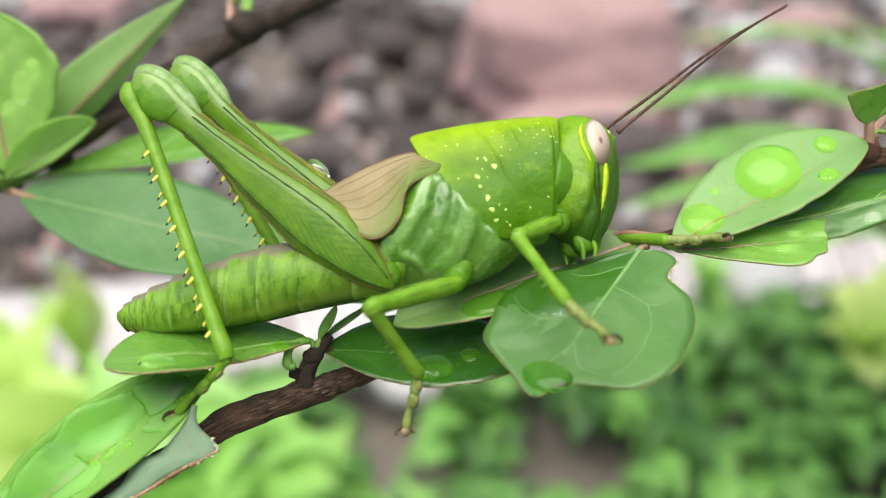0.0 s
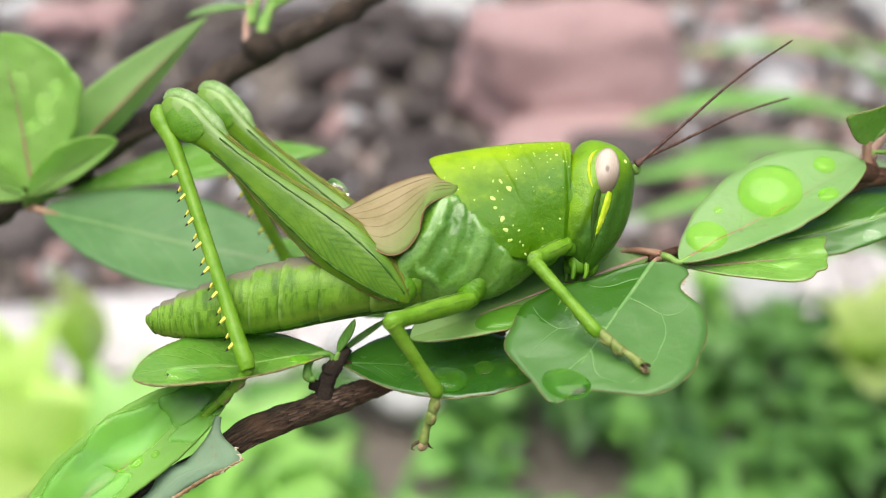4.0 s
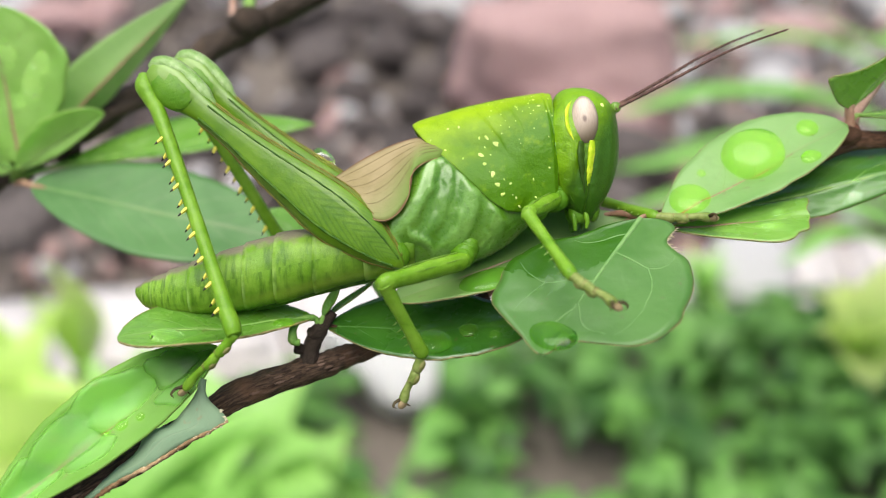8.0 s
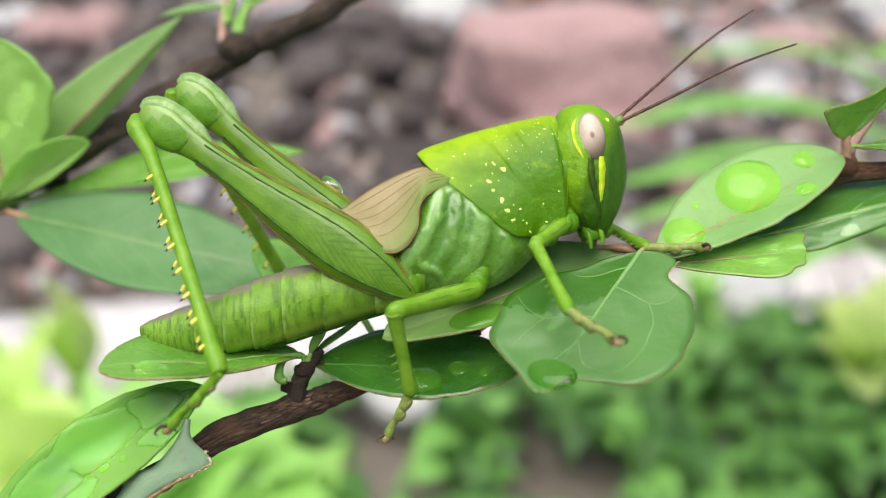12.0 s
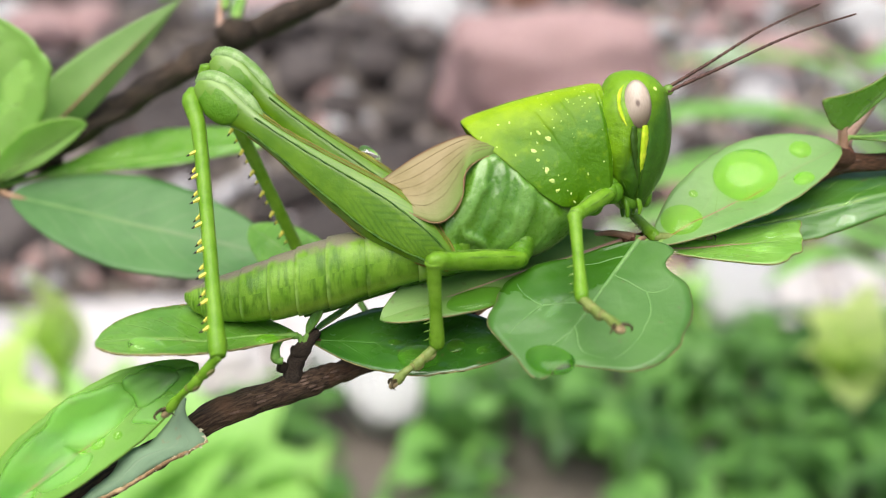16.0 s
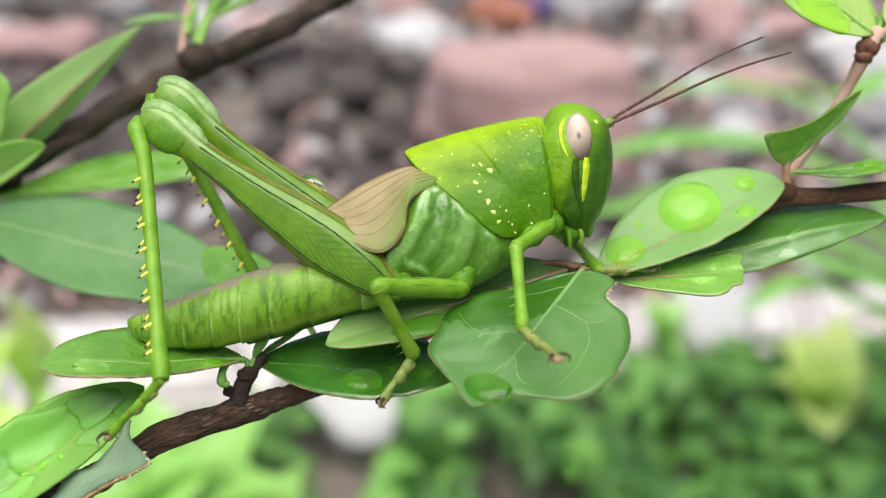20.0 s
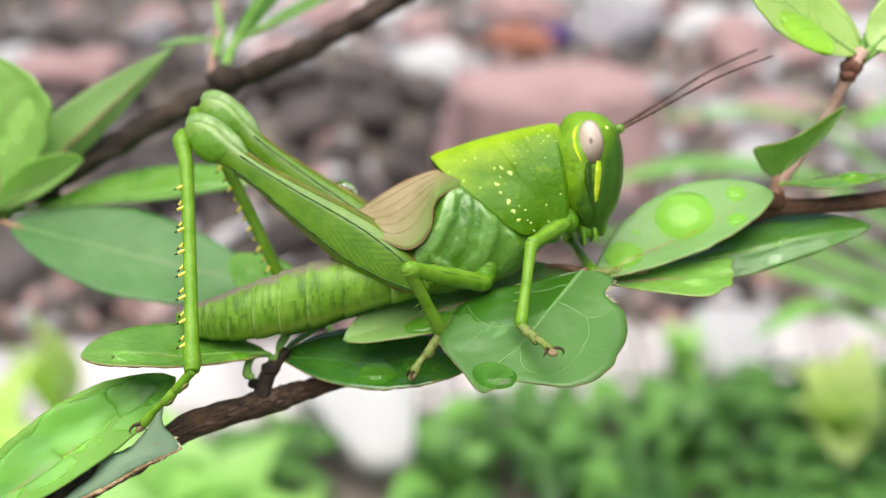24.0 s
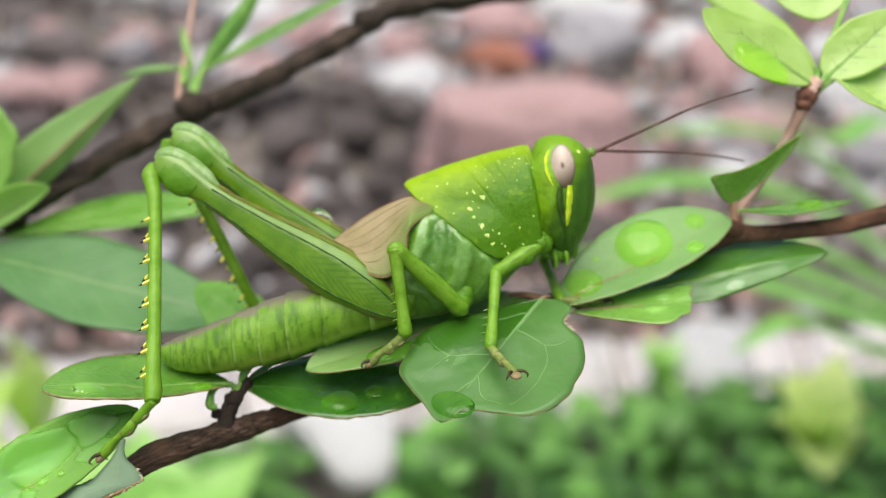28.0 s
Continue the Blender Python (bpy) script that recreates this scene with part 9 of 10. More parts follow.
    walk(MID_LOWER, [
        (0, pose(-0.00555, -0.01096, -0.00343, 60.38, 43.36, 50.38)),
        (1, pose(-0.00540, -0.01112, -0.00346, 60.39, 44.53, 50.97)),
        (2, pose(-0.00522, -0.01127, -0.00357, 59.71, 43.79, 49.84)),
        (2.5, pose(-0.00535, -0.01119, -0.00342, 55.48, 46.77, 46.65)),
        (4.5, pose(-0.00509, -0.01145, -0.00343, 47.97, 48.62, 39.78)),
        (5, pose(-0.00509, -0.01150, -0.00329, 45.69, 49.60, 37.96)),
        (6, pose(-0.00483, -0.01150, -0.00402, 54.62, 46.31, 45.51)),
        (6.5, pose(-0.00445, -0.01171, -0.00433, 56.25, 46.18, 47.20)),
        (7, pose(-0.00537, -0.01098, -0.00392, 58.69, 50.65, 51.81)),
        (8, pose(-0.00568, -0.01085, -0.00331, 59.40, 50.35, 52.47)),
        (8.5, pose(-0.00565, -0.01091, -0.00321, 57.39, 53.14, 51.35)),
        (9, pose(-0.00567, -0.01086, -0.00332, 61.32, 56.50, 56.74)),
        (9.5, pose(-0.00604, -0.01053, -0.00290, 65.21, 52.61, 59.82)),
        (10, pose(-0.00578, -0.01075, -0.00324, 66.62, 56.48, 62.59)),
        (10.5, pose(-0.00622, -0.01037, -0.00259, 73.00, 52.47, 68.91)),
        (11, pose(-0.00589, -0.01063, -0.00320, 72.14, 62.53, 70.05)),
        (11.5, pose(-0.00630, -0.01029, -0.00243, 71.72, 53.34, 67.62)),
        (12, pose(-0.00612, -0.01047, -0.00276, 77.40, 60.39, 75.58)),
        (12.5, pose(-0.00644, -0.01005, -0.00259, 85.83, 58.49, 85.11)),
        (14.5, pose(-0.00619, -0.01054, -0.00189, 91.38, 58.09, 91.63)),
        (15, pose(-0.00611, -0.01060, -0.00214, 93.45, 56.17, 94.16)),
        (15.5, pose(-0.00622, -0.01052, -0.00155, 90.89, 58.73, 91.04)),
        (16, pose(-0.00659, -0.00998, -0.00073, 89.66, 65.95, 89.63)),
        (16.5, pose(-0.00652, -0.01007, -0.00051, 73.67, 52.71, 69.78)),
        (17, pose(-0.00641, -0.01020, -0.00032, 70.44, 56.11, 66.83)),
        (18, pose(-0.00629, -0.01021, 0.00041, 61.82, 55.87, 57.08)),
        (19, pose(-0.00626, -0.01033, 0.00012, 61.75, 52.79, 55.99)),
        (20, pose(-0.00626, -0.01042, -0.00031, 61.88, 50.90, 55.44)),
        (21, pose(-0.00617, -0.01050, -0.00008, 61.66, 52.82, 55.90)),
        (21.5, pose(-0.00614, -0.01041, 0.00047, 59.74, 56.06, 54.88)),
        (23.5, pose(-0.00621, -0.01029, 0.00054, 65.78, 49.34, 59.33)),
        (24, pose(-0.00608, -0.01040, 0.00074, 64.76, 48.52, 57.82)),
        (25, pose(-0.00617, -0.01033, 0.00058, 64.86, 46.78, 57.22)),
        (26, pose(-0.00618, -0.01030, 0.00066, 67.53, 45.03, 59.69)),
        (26.5, pose(-0.00590, -0.01039, 0.00143, 71.22, 58.95, 68.35)),
        (27, pose(-0.00585, -0.01045, 0.00143, 71.19, 54.96, 67.41)),
        (27.5, pose(-0.00584, -0.01002, 0.00226, 63.37, 58.95, 59.66)),
        (28, pose(-0.00463, -0.00775, 0.00586, 39.82, 86.47, 39.77)),
    ])
    walk(MID_FOOT, [
        (0, pose(-0.00128, -0.00581, -0.00975, 0.00, 75.94, 140.55)),
        (1, pose(-0.00127, -0.00602, -0.00991, 0.00, 73.68, 135.33)),
        (2, pose(-0.00094, -0.00619, -0.00993, 0.00, 77.69, 132.04)),
        (2.5, pose(-0.00102, -0.00660, -0.01012, -0.00, 76.42, 136.03)),
        (4.5, pose(-0.00042, -0.00756, -0.01033, -0.00, 66.95, 125.45)),
        (5, pose(-0.00039, -0.00783, -0.01030, 0.00, 61.04, 116.92)),
        (6, pose(-0.00037, -0.00696, -0.01067, -0.00, 64.16, 121.89)),
        (6.5, pose(-0.00012, -0.00704, -0.01096, 0.00, 71.72, 94.83)),
        (7, pose(-0.00177, -0.00639, -0.01103, -0.00, 62.29, 141.64)),
        (8, pose(-0.00210, -0.00619, -0.01039, 0.00, 63.52, 147.03)),
        (8.5, pose(-0.00221, -0.00660, -0.01057, 0.00, 36.21, 107.88)),
        (9, pose(-0.00288, -0.00661, -0.01099, -0.00, 57.82, 131.91)),
        (9.5, pose(-0.00323, -0.00570, -0.01021, -0.00, 46.25, 140.87)),
        (10, pose(-0.00344, -0.00624, -0.01091, 0.00, 56.80, 143.25)),
        (10.5, pose(-0.00420, -0.00514, -0.00989, 0.00, 64.04, -160.05)),
        (11, pose(-0.00444, -0.00664, -0.01136, 0.00, 58.28, 162.12)),
        (11.5, pose(-0.00421, -0.00521, -0.00981, -0.00, 63.85, 153.57)),
        (12, pose(-0.00498, -0.00606, -0.01076, 0.00, 54.42, 142.32)),
        (12.5, pose(-0.00604, -0.00526, -0.01043, -0.00, 56.35, 146.03)),
        (14.5, pose(-0.00632, -0.00567, -0.00970, 0.00, 49.54, 164.01)),
        (15, pose(-0.00648, -0.00549, -0.00978, 0.00, 47.26, -165.53)),
        (15.5, pose(-0.00631, -0.00574, -0.00941, 0.00, 42.50, -166.28)),
        (16, pose(-0.00657, -0.00623, -0.00913, -0.00, 37.19, -170.69)),
        (16.5, pose(-0.00459, -0.00484, -0.00783, 0.00, 48.09, -167.16)),
        (17, pose(-0.00439, -0.00548, -0.00795, 0.00, 46.86, -167.65)),
        (18, pose(-0.00349, -0.00588, -0.00720, 0.00, 37.15, 125.84)),
        (19, pose(-0.00315, -0.00572, -0.00721, 0.00, 35.72, 151.34)),
        (20, pose(-0.00296, -0.00564, -0.00745, 0.00, 52.42, -166.55)),
        (21, pose(-0.00305, -0.00589, -0.00741, 0.00, 51.13, -167.20)),
        (21.5, pose(-0.00318, -0.00621, -0.00716, 0.00, 34.59, -171.48)),
        (23.5, pose(-0.00316, -0.00513, -0.00644, 0.00, 63.18, -163.49)),
        (24, pose(-0.00284, -0.00525, -0.00615, 0.00, 52.59, -168.99)),
        (25, pose(-0.00276, -0.00504, -0.00612, 0.00, 62.41, -164.29)),
        (26, pose(-0.00290, -0.00468, -0.00585, 0.00, 72.17, -158.03)),
        (26.5, pose(-0.00415, -0.00598, -0.00646, 0.00, 62.19, 107.90)),
        (27, pose(-0.00382, -0.00557, -0.00611, -0.00, 81.33, -139.50)),
        (27.5, pose(-0.00345, -0.00593, -0.00562, 0.00, 61.90, 135.93)),
        (28, pose(-0.00419, -0.00738, -0.00332, 0.00, 32.25, 152.23)),
    ])
    walk(FORE_UPPER, [
        (0, pose(0.01163, -0.00250, 0.00515, 0.00, 15.14, -131.46)),
        (1, pose(0.01163, -0.00250, 0.00515, 0.00, 15.65, -130.22)),
        (2, pose(0.01163, -0.00250, 0.00515, -0.00, 13.92, -131.48)),
        (2.5, pose(0.01163, -0.00250, 0.00515, 0.00, 17.16, -130.96)),
        (4.5, pose(0.01163, -0.00250, 0.00515, 0.00, 16.98, -125.37)),
        (5, pose(0.01163, -0.00250, 0.00515, 0.00, 18.49, -124.41)),
        (6, pose(0.01163, -0.00250, 0.00515, 0.00, 13.94, -121.62)),
        (6.5, pose(0.01163, -0.00250, 0.00515, -0.00, 17.84, -119.42)),
        (7, pose(0.01163, -0.00250, 0.00515, 0.00, 17.42, -121.65)),
        (8, pose(0.01163, -0.00250, 0.00515, 0.00, 16.17, -123.29)),
        (8.5, pose(0.01163, -0.00250, 0.00515, -0.00, 18.85, -121.56)),
        (9, pose(0.01163, -0.00250, 0.00515, 0.00, 20.68, -121.39)),
        (9.5, pose(0.01163, -0.00250, 0.00515, 0.00, 15.86, -125.35)),
        (10, pose(0.01163, -0.00250, 0.00515, 0.00, 20.80, -124.60)),
        (10.5, pose(0.01163, -0.00250, 0.00515, 0.00, 12.58, -128.50)),
        (11, pose(0.01163, -0.00250, 0.00515, -0.00, 24.07, -126.80)),
        (11.5, pose(0.01163, -0.00250, 0.00515, -0.00, 13.89, -130.41)),
        (12, pose(0.01163, -0.00250, 0.00515, -0.00, 20.32, -129.50)),
        (12.5, pose(0.01163, -0.00250, 0.00515, -0.00, 17.34, -132.06)),
        (14.5, pose(0.01163, -0.00250, 0.00515, 0.00, 14.28, -129.33)),
        (15, pose(0.01163, -0.00250, 0.00515, -0.00, 19.43, -128.83)),
        (15.5, pose(0.01163, -0.00250, 0.00515, 0.00, 17.32, -131.17)),
        (16, pose(0.01163, -0.00250, 0.00515, 0.00, 19.96, -136.29)),
        (16.5, pose(0.01163, -0.00250, 0.00515, 0.00, 18.99, -135.35)),
        (17, pose(0.01163, -0.00250, 0.00515, 0.00, 18.99, -134.29)),
        (18, pose(0.01163, -0.00250, 0.00515, 0.00, 21.16, -136.01)),
        (19, pose(0.01163, -0.00250, 0.00515, -0.00, 21.16, -135.34)),
        (20, pose(0.01163, -0.00250, 0.00515, -0.00, 21.00, -135.01)),
        (21, pose(0.01163, -0.00250, 0.00515, -0.00, 21.49, -138.09)),
        (21.5, pose(0.01163, -0.00250, 0.00515, -0.00, 21.39, -139.37)),
        (23.5, pose(0.01163, -0.00250, 0.00515, -0.00, 22.01, -141.33)),
        (24, pose(0.01163, -0.00250, 0.00515, 0.00, 21.39, -139.57)),
        (25, pose(0.01163, -0.00250, 0.00515, 0.00, 20.65, -140.82)),
        (26, pose(0.01163, -0.00250, 0.00515, -0.00, 21.67, -145.05)),
        (26.5, pose(0.01163, -0.00250, 0.00515, -0.00, 22.61, -149.83)),
        (27, pose(0.01163, -0.00250, 0.00515, 0.00, 22.69, -150.21)),
        (27.5, pose(0.01163, -0.00250, 0.00515, 0.00, 24.99, -156.33)),
        (28, pose(0.01163, -0.00250, 0.00515, 0.00, 26.28, -162.65)),
    ])
    walk(FORE_LOWER, [
        (0, pose(0.00754, -0.00713, 0.00348, -68.11, 37.12, -56.35)),
        (1, pose(0.00765, -0.00721, 0.00342, -56.74, 44.62, -46.96)),
        (2, pose(0.00751, -0.00715, 0.00361, -68.63, 35.25, -55.86)),
        (2.5, pose(0.00762, -0.00712, 0.00326, -70.45, 34.53, -57.94)),
        (4.5, pose(0.00808, -0.00749, 0.00328, -15.11, 42.91, -10.42)),
        (5, pose(0.00820, -0.00751, 0.00312, -69.54, 29.90, -53.18)),
        (6, pose(0.00837, -0.00779, 0.00361, -68.35, 34.33, -54.87)),
        (6.5, pose(0.00864, -0.00781, 0.00319, -63.02, 36.41, -49.38)),
        (7, pose(0.00842, -0.00770, 0.00323, -68.30, 41.83, -59.18)),
        (8, pose(0.00825, -0.00764, 0.00337, -70.91, 39.25, -61.32)),
        (8.5, pose(0.00846, -0.00766, 0.00308, -79.80, 26.05, -67.73)),
        (9, pose(0.00851, -0.00761, 0.00289, -81.34, 43.78, -77.58)),
        (9.5, pose(0.00807, -0.00752, 0.00340, -84.47, 32.20, -79.71)),
        (10, pose(0.00823, -0.00742, 0.00288, -72.10, 41.09, -63.82)),
        (10.5, pose(0.00774, -0.00739, 0.00375, -70.76, 46.85, -64.44)),
        (11, pose(0.00813, -0.00718, 0.00254, -75.23, 43.98, -69.20)),
        (11.5, pose(0.00760, -0.00723, 0.00361, -74.40, 39.37, -66.25)),
        (12, pose(0.00781, -0.00713, 0.00293, -79.18, 41.72, -73.97)),
        (12.5, pose(0.00754, -0.00704, 0.00324, -82.73, 43.68, -79.54)),
        (14.5, pose(0.00770, -0.00730, 0.00357, -84.28, 41.90, -81.47)),
        (15, pose(0.00784, -0.00720, 0.00302, -83.13, 47.40, -80.70)),
        (15.5, pose(0.00761, -0.00710, 0.00324, -86.27, 30.61, -82.71)),
        (16, pose(0.00728, -0.00666, 0.00296, -93.19, 54.48, -93.92)),
        (16.5, pose(0.00732, -0.00675, 0.00307, -82.88, 48.35, -80.51)),
        (17, pose(0.00740, -0.00683, 0.00307, -90.11, 50.56, -90.15)),
        (18, pose(0.00733, -0.00665, 0.00284, -92.68, 50.61, -93.47)),
        (19, pose(0.00738, -0.00670, 0.00284, -96.71, 40.97, -100.17)),
        (20, pose(0.00740, -0.00672, 0.00286, -91.92, 52.86, -92.41)),
        (21, pose(0.00720, -0.00648, 0.00280, -94.32, 55.21, -95.26)),
        (21.5, pose(0.00711, -0.00638, 0.00281, -98.90, 38.81, -104.02)),
        (23.5, pose(0.00700, -0.00621, 0.00275, -115.32, 85.40, -115.39)),
        (24, pose(0.00709, -0.00636, 0.00281, -112.56, 61.97, -115.20)),
        (25, pose(0.00699, -0.00628, 0.00289, -96.55, 55.77, -97.90)),
        (26, pose(0.00675, -0.00591, 0.00279, -95.59, 56.01, -96.73)),
        (26.5, pose(0.00652, -0.00547, 0.00269, -100.78, 55.32, -103.04)),
        (27, pose(0.00650, -0.00543, 0.00268, -94.33, 70.54, -94.59)),
        (27.5, pose(0.00632, -0.00483, 0.00245, -99.03, 53.69, -101.16)),
        (28, pose(0.00615, -0.00421, 0.00232, -103.15, 52.97, -106.31)),
    ])
    walk(FORE_FOOT, [
        (0, pose(0.01169, -0.01337, -0.00219, -0.00, 30.73, -45.50)),
        (1, pose(0.01222, -0.01210, -0.00318, 0.00, 28.23, -46.15)),
        (2, pose(0.01182, -0.01351, -0.00182, -0.00, 23.20, -50.03)),
        (2.5, pose(0.01173, -0.01368, -0.00207, -0.00, 24.17, -48.84)),
        (4.5, pose(0.01486, -0.00874, -0.00312, 0.00, 35.05, -12.88)),
        (5, pose(0.01308, -0.01403, -0.00157, 0.00, 25.22, -48.05)),
        (6, pose(0.01284, -0.01414, -0.00169, 0.00, 25.54, -47.04)),
        (6.5, pose(0.01356, -0.01355, -0.00239, 0.00, 24.60, -45.13)),
        (7, pose(0.01201, -0.01371, -0.00304, 0.00, 30.50, -44.33)),
        (8, pose(0.01175, -0.01402, -0.00258, -0.00, 27.83, -44.48)),
        (8.5, pose(0.01166, -0.01548, -0.00105, 0.00, 27.41, -46.79)),
        (9, pose(0.00997, -0.01424, -0.00361, 0.00, 28.31, -46.12)),
        (9.5, pose(0.00949, -0.01535, -0.00161, 0.00, 26.98, -49.16)),
        (10, pose(0.01136, -0.01378, -0.00330, 0.00, 28.22, -48.54)),
        (10.5, pose(0.01051, -0.01319, -0.00310, -0.00, 27.84, -45.41)),
        (11, pose(0.01053, -0.01350, -0.00399, 0.00, 29.72, -39.46)),
        (11.5, pose(0.01053, -0.01388, -0.00235, 0.00, 27.47, -45.09)),
        (12, pose(0.00975, -0.01387, -0.00333, 0.00, 28.94, -44.17)),
        (12.5, pose(0.00877, -0.01372, -0.00325, -0.00, 29.31, -43.79)),
        (14.5, pose(0.00874, -0.01422, -0.00271, 0.00, 21.32, -52.89)),
        (15, pose(0.00887, -0.01348, -0.00390, 0.00, 24.45, -49.93)),
        (15.5, pose(0.00863, -0.01512, -0.00154, 0.00, 22.25, -57.44)),
        (16, pose(0.00691, -0.01211, -0.00469, -0.00, 24.10, -59.69)),
        (16.5, pose(0.00835, -0.01291, -0.00396, 0.00, 23.93, -60.66)),
        (17, pose(0.00739, -0.01280, -0.00419, 0.00, 25.15, -59.30)),
        (18, pose(0.00697, -0.01260, -0.00443, -0.00, 24.19, -58.11)),
        (19, pose(0.00613, -0.01368, -0.00333, 0.00, 23.04, -60.21)),
        (20, pose(0.00716, -0.01239, -0.00464, 0.00, 23.01, -61.12)),
        (21, pose(0.00670, -0.01182, -0.00491, 0.00, 22.96, -56.50)),
        (21.5, pose(0.00533, -0.01349, -0.00308, 0.00, 22.71, -56.80)),
        (23.5, pose(0.00667, -0.00689, -0.00662, 0.00, 34.93, -51.80)),
        (24, pose(0.00521, -0.01036, -0.00548, 0.00, 24.99, -59.25)),
        (25, pose(0.00626, -0.01152, -0.00488, 0.00, 23.26, -63.48)),
        (26, pose(0.00614, -0.01113, -0.00501, 0.00, 26.13, -65.55)),
        (26.5, pose(0.00531, -0.01068, -0.00504, 0.00, 28.25, -66.34)),
        (27, pose(0.00625, -0.00856, -0.00618, 0.00, 27.43, -65.41)),
        (27.5, pose(0.00524, -0.01029, -0.00513, 0.00, 24.95, -66.27)),
        (28, pose(0.00456, -0.00964, -0.00519, -0.00, 25.59, -66.31)),
    ])
    walk(FAR_UPPER, [
        (0, pose(0.01221, 0.00300, 0.00541, -0.00, 12.51, 55.61)),
        (1, pose(0.01221, 0.00300, 0.00541, 0.00, 23.80, 48.31)),
        (2, pose(0.01221, 0.00300, 0.00541, -0.00, 15.39, 53.52)),
        (2.5, pose(0.01221, 0.00300, 0.00541, 0.00, 9.22, 64.85)),
        (4.5, pose(0.01221, 0.00300, 0.00541, 0.00, 17.67, 24.03)),
        (5, pose(0.01221, 0.00300, 0.00541, 0.00, 0.49, 49.92)),
        (6, pose(0.01221, 0.00300, 0.00541, 0.00, -9.08, 41.50)),
        (6.5, pose(0.01221, 0.00300, 0.00541, 0.00, -7.24, 32.21)),
        (7, pose(0.01221, 0.00300, 0.00541, 0.00, -6.80, 51.45)),
        (8, pose(0.01221, 0.00300, 0.00541, 0.00, -4.01, 47.69)),
        (8.5, pose(0.01221, 0.00300, 0.00541, 0.00, -16.07, 39.38)),
        (9, pose(0.01221, 0.00300, 0.00541, 0.00, 6.07, 56.76)),
        (9.5, pose(0.01221, 0.00300, 0.00541, -0.00, -8.33, 51.61)),
        (10, pose(0.01221, 0.00300, 0.00541, 0.00, 7.14, 25.67)),
        (10.5, pose(0.01221, 0.00300, 0.00541, 0.00, 6.56, 35.55)),
        (11, pose(0.01221, 0.00300, 0.00541, 0.00, 8.19, 41.68)),
        (11.5, pose(0.01221, 0.00300, 0.00541, -0.00, -4.48, 37.00)),
        (12, pose(0.01221, 0.00300, 0.00541, -0.00, -2.26, 50.92)),
        (12.5, pose(0.01221, 0.00300, 0.00541, 0.00, -7.07, 60.05)),
        (14.5, pose(0.01221, 0.00300, 0.00541, 0.00, -7.15, 42.36)),
        (15, pose(0.01221, 0.00300, 0.00541, 0.00, 10.55, 50.77)),
        (15.5, pose(0.01221, 0.00300, 0.00541, 0.00, -12.01, 51.17)),
        (16, pose(0.01221, 0.00300, 0.00541, -0.00, 4.16, 75.18)),
        (16.5, pose(0.01221, 0.00300, 0.00541, -0.00, 6.61, 55.88)),
        (17, pose(0.01221, 0.00300, 0.00541, 0.00, 12.67, 63.43)),
        (18, pose(0.01221, 0.00300, 0.00541, 0.00, -8.08, 43.80)),
        (19, pose(0.01221, 0.00300, 0.00541, 0.00, -5.82, 62.42)),
        (20, pose(0.01221, 0.00300, 0.00541, -0.00, 16.69, 62.81)),
        (21, pose(0.01221, 0.00300, 0.00541, 0.00, 14.34, 65.03)),
        (21.5, pose(0.01221, 0.00300, 0.00541, 0.00, -1.43, 78.80)),
        (23.5, pose(0.01221, 0.00300, 0.00541, 0.00, 30.18, 66.83)),
        (24, pose(0.01221, 0.00300, 0.00541, 0.00, 15.97, 80.16)),
        (25, pose(0.01221, 0.00300, 0.00541, 0.00, 15.47, 69.71)),
        (26, pose(0.01221, 0.00300, 0.00541, 0.00, 11.37, 73.98)),
        (26.5, pose(0.01221, 0.00300, 0.00541, 0.00, 8.29, 81.95)),
        (27, pose(0.01221, 0.00300, 0.00541, 0.00, 19.98, 51.03)),
        (27.5, pose(0.01221, 0.00300, 0.00541, 0.00, 10.30, 36.05)),
        (28, pose(0.01221, 0.00300, 0.00541, 0.00, 18.89, 83.01)),
    ])
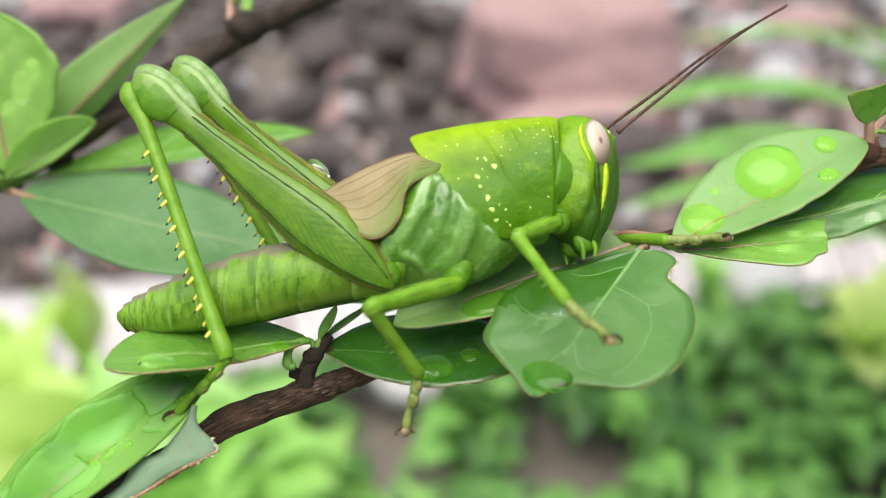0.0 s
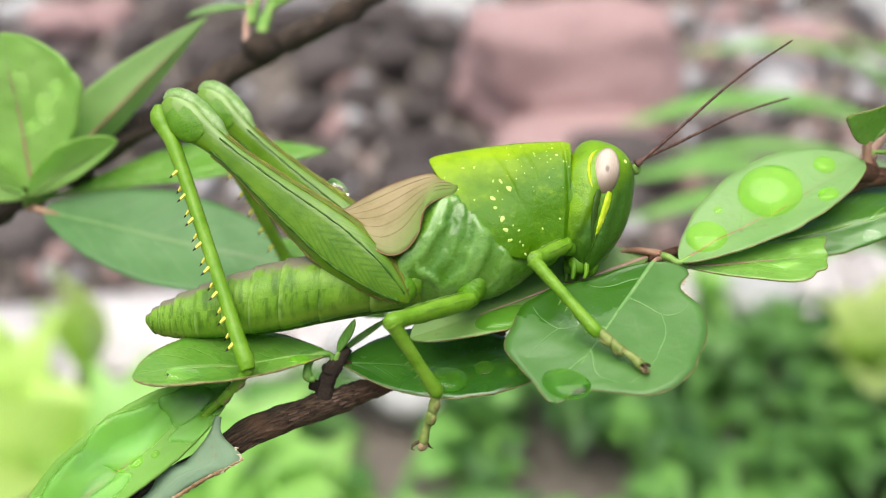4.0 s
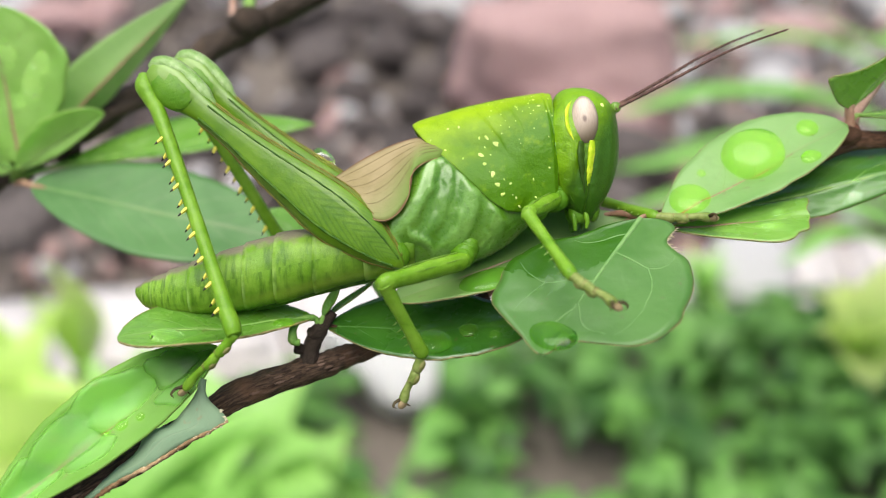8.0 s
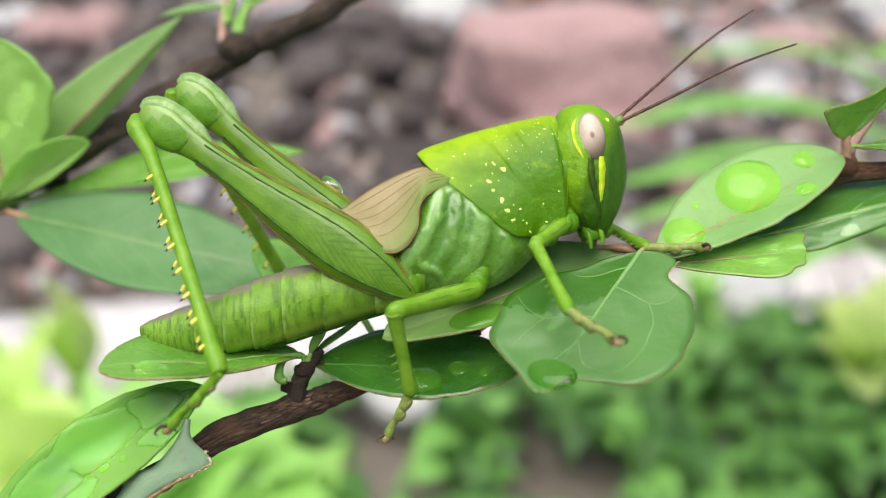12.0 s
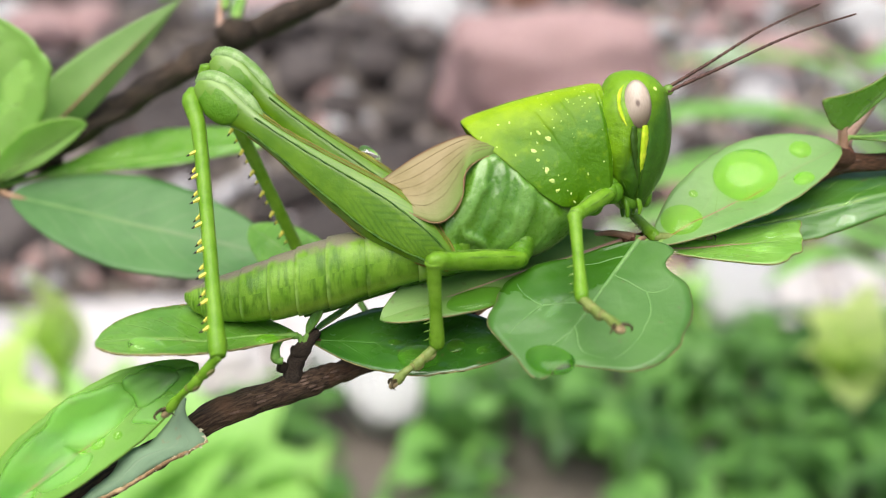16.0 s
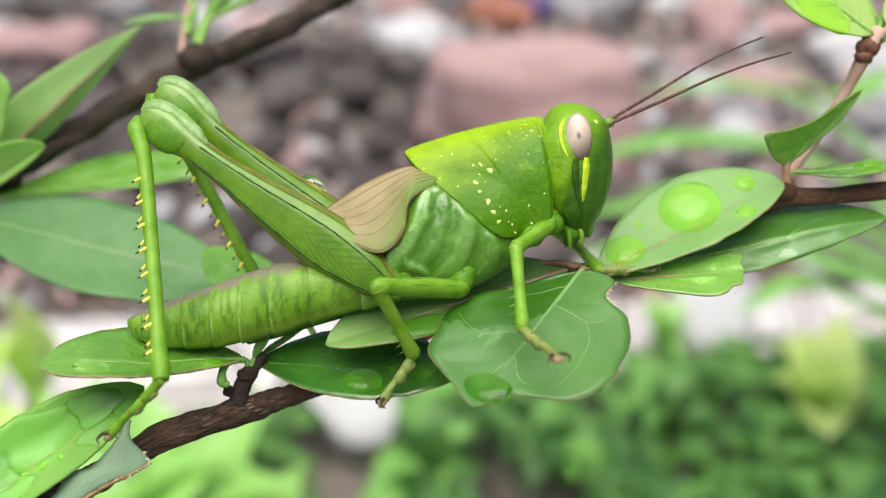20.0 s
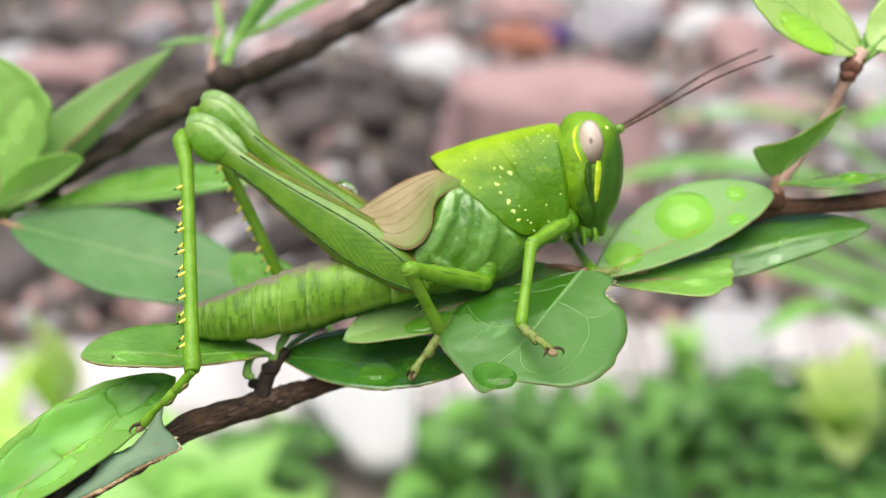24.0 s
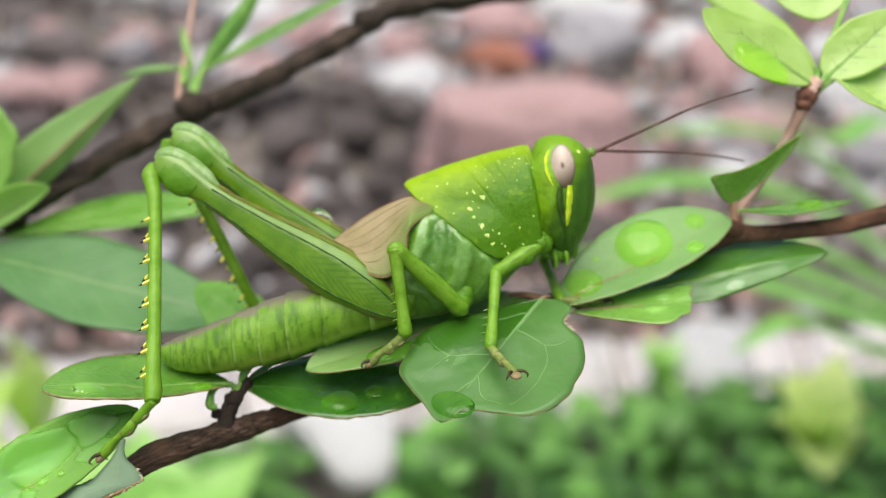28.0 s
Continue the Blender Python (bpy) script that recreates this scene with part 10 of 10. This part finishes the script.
    walk(FAR_LOWER, [
        (0, pose(0.01580, 0.00824, 0.00400, -88.98, 0.85, -39.83)),
        (1, pose(0.01617, 0.00744, 0.00278, 98.93, -3.11, 19.05)),
        (2, pose(0.01594, 0.00804, 0.00368, -98.03, -6.89, -40.40)),
        (2.5, pose(0.01494, 0.00881, 0.00437, -98.24, -6.13, -36.41)),
        (4.5, pose(0.01787, 0.00552, 0.00343, 114.25, -3.95, 8.69)),
        (5, pose(0.01640, 0.00797, 0.00535, -96.97, -3.44, -26.15)),
        (6, pose(0.01702, 0.00725, 0.00643, 83.45, 2.71, 22.35)),
        (6.5, pose(0.01767, 0.00644, 0.00623, 81.68, 4.88, 30.18)),
        (7, pose(0.01623, 0.00805, 0.00618, -78.81, 14.12, -50.96)),
        (8, pose(0.01658, 0.00780, 0.00586, -77.81, 15.07, -50.29)),
        (8.5, pose(0.01704, 0.00696, 0.00721, 69.21, 13.17, 30.98)),
        (9, pose(0.01576, 0.00841, 0.00472, -77.63, 17.62, -54.08)),
        (9.5, pose(0.01621, 0.00804, 0.00635, -79.13, 17.57, -57.53)),
        (10, pose(0.01803, 0.00579, 0.00460, 70.27, 15.91, 37.40)),
        (10.5, pose(0.01747, 0.00675, 0.00466, 68.54, 17.59, 37.55)),
        (11, pose(0.01702, 0.00728, 0.00448, -80.33, 20.26, -63.80)),
        (11.5, pose(0.01739, 0.00690, 0.00592, 68.06, 18.88, 38.77)),
        (12, pose(0.01631, 0.00804, 0.00566, -79.64, 21.27, -63.26)),
        (12.5, pose(0.01543, 0.00859, 0.00621, -78.75, 22.06, -62.09)),
        (14.5, pose(0.01698, 0.00735, 0.00622, -83.91, 22.03, -74.12)),
        (15, pose(0.01625, 0.00795, 0.00422, -83.53, 18.00, -69.84)),
        (15.5, pose(0.01620, 0.00795, 0.00676, -82.40, 22.27, -70.61)),
        (16, pose(0.01387, 0.00927, 0.00494, -79.43, 29.44, -69.22)),
        (16.5, pose(0.01583, 0.00835, 0.00466, -83.45, 24.86, -74.73)),
        (17, pose(0.01505, 0.00867, 0.00398, -85.35, 21.86, -77.67)),
        (18, pose(0.01686, 0.00745, 0.00632, -85.75, 21.43, -78.49)),
        (19, pose(0.01521, 0.00873, 0.00607, -85.44, 21.50, -77.71)),
        (20, pose(0.01506, 0.00854, 0.00354, -85.46, 21.23, -77.62)),
        (21, pose(0.01487, 0.00871, 0.00380, -84.46, 24.33, -76.75)),
        (21.5, pose(0.01347, 0.00937, 0.00557, -84.10, 24.74, -76.13)),
        (23.5, pose(0.01442, 0.00817, 0.00214, -85.27, 26.14, -79.37)),
        (24, pose(0.01328, 0.00916, 0.00362, -85.37, 26.23, -79.62)),
        (25, pose(0.01439, 0.00888, 0.00367, -86.56, 25.16, -81.96)),
        (26, pose(0.01397, 0.00912, 0.00413, -84.12, 32.74, -79.22)),
        (26.5, pose(0.01311, 0.00937, 0.00447, -82.35, 37.31, -77.51)),
        (27, pose(0.01605, 0.00775, 0.00319, -84.90, 34.99, -81.15)),
        (27.5, pose(0.01738, 0.00676, 0.00425, -86.79, 33.11, -84.13)),
        (28, pose(0.01296, 0.00910, 0.00330, -87.45, 30.27, -84.95)),
    ])
    walk(FAR_FOOT, [
        (0, pose(0.02309, 0.00215, 0.00386, -0.00, -4.40, -13.95)),
        (1, pose(0.02513, 0.01054, 0.00330, -0.00, -5.35, -13.65)),
        (2, pose(0.02312, 0.00193, 0.00482, 0.00, -7.13, 5.50)),
        (2.5, pose(0.02254, 0.00320, 0.00538, -0.00, -6.34, 5.12)),
        (4.5, pose(0.02724, 0.00695, 0.00409, -0.00, -1.35, 11.02)),
        (5, pose(0.02491, 0.00379, 0.00592, 0.00, -0.82, 17.24)),
        (6, pose(0.02580, 0.01086, 0.00598, 0.00, 0.74, -12.36)),
        (6.5, pose(0.02585, 0.01120, 0.00542, -0.00, -0.07, -10.91)),
        (7, pose(0.02204, 0.00089, 0.00386, 0.00, 3.32, -13.10)),
        (8, pose(0.02244, 0.00074, 0.00339, 0.00, 1.31, -14.53)),
        (8.5, pose(0.02497, 0.01172, 0.00504, 0.00, 1.50, -14.50)),
        (9, pose(0.02107, 0.00107, 0.00184, 0.00, 2.03, -13.99)),
        (9.5, pose(0.02107, 0.00040, 0.00348, -0.00, 1.32, -15.12)),
        (10, pose(0.02528, 0.01134, 0.00199, 0.00, 1.97, -14.99)),
        (10.5, pose(0.02465, 0.01227, 0.00179, -0.00, 1.09, -16.01)),
        (11, pose(0.02095, -0.00072, 0.00119, 0.00, 1.54, -6.21)),
        (11.5, pose(0.02440, 0.01253, 0.00284, -0.00, 1.17, -16.47)),
        (12, pose(0.02029, 0.00014, 0.00222, 0.00, 2.72, -15.34)),
        (12.5, pose(0.01955, 0.00081, 0.00264, 0.00, 2.98, -15.98)),
        (14.5, pose(0.01939, -0.00112, 0.00265, -0.00, -3.42, 13.51)),
        (15, pose(0.01937, -0.00053, 0.00128, -0.00, 2.04, 13.52)),
        (15.5, pose(0.01912, -0.00034, 0.00316, 0.00, 2.17, 12.86)),
        (16, pose(0.01681, 0.00153, 0.00027, 0.00, 2.72, 12.07)),
        (16.5, pose(0.01810, 0.00003, 0.00067, 0.00, 1.51, 10.21)),
        (17, pose(0.01693, 0.00006, 0.00044, 0.00, -0.20, 7.08)),
        (18, pose(0.01862, -0.00121, 0.00285, 0.00, 0.26, 10.77)),
        (19, pose(0.01709, 0.00010, 0.00258, 0.00, 0.18, 11.94)),
        (20, pose(0.01696, -0.00011, 0.00010, 0.00, 0.63, 14.28)),
        (21, pose(0.01685, 0.00028, -0.00012, 0.00, 2.87, 8.69)),
        (21.5, pose(0.01554, 0.00100, 0.00159, 0.00, 2.40, 7.86)),
        (23.5, pose(0.01600, -0.00022, -0.00205, 0.00, 1.72, 9.61)),
        (24, pose(0.01482, 0.00077, -0.00058, -0.00, 1.04, 10.64)),
        (25, pose(0.01559, 0.00036, -0.00037, 0.00, 0.55, 15.01)),
        (26, pose(0.01547, 0.00127, -0.00101, 0.00, 1.63, 17.40)),
        (26.5, pose(0.01475, 0.00199, -0.00129, 0.00, 2.46, 17.67)),
        (27, pose(0.01725, 0.00006, -0.00226, 0.00, 4.58, 18.06)),
        (27.5, pose(0.01820, -0.00115, -0.00094, 0.00, 5.05, 18.11)),
        (28, pose(0.01368, 0.00093, -0.00149, 0.00, 8.69, 20.26)),
    ])


motions()
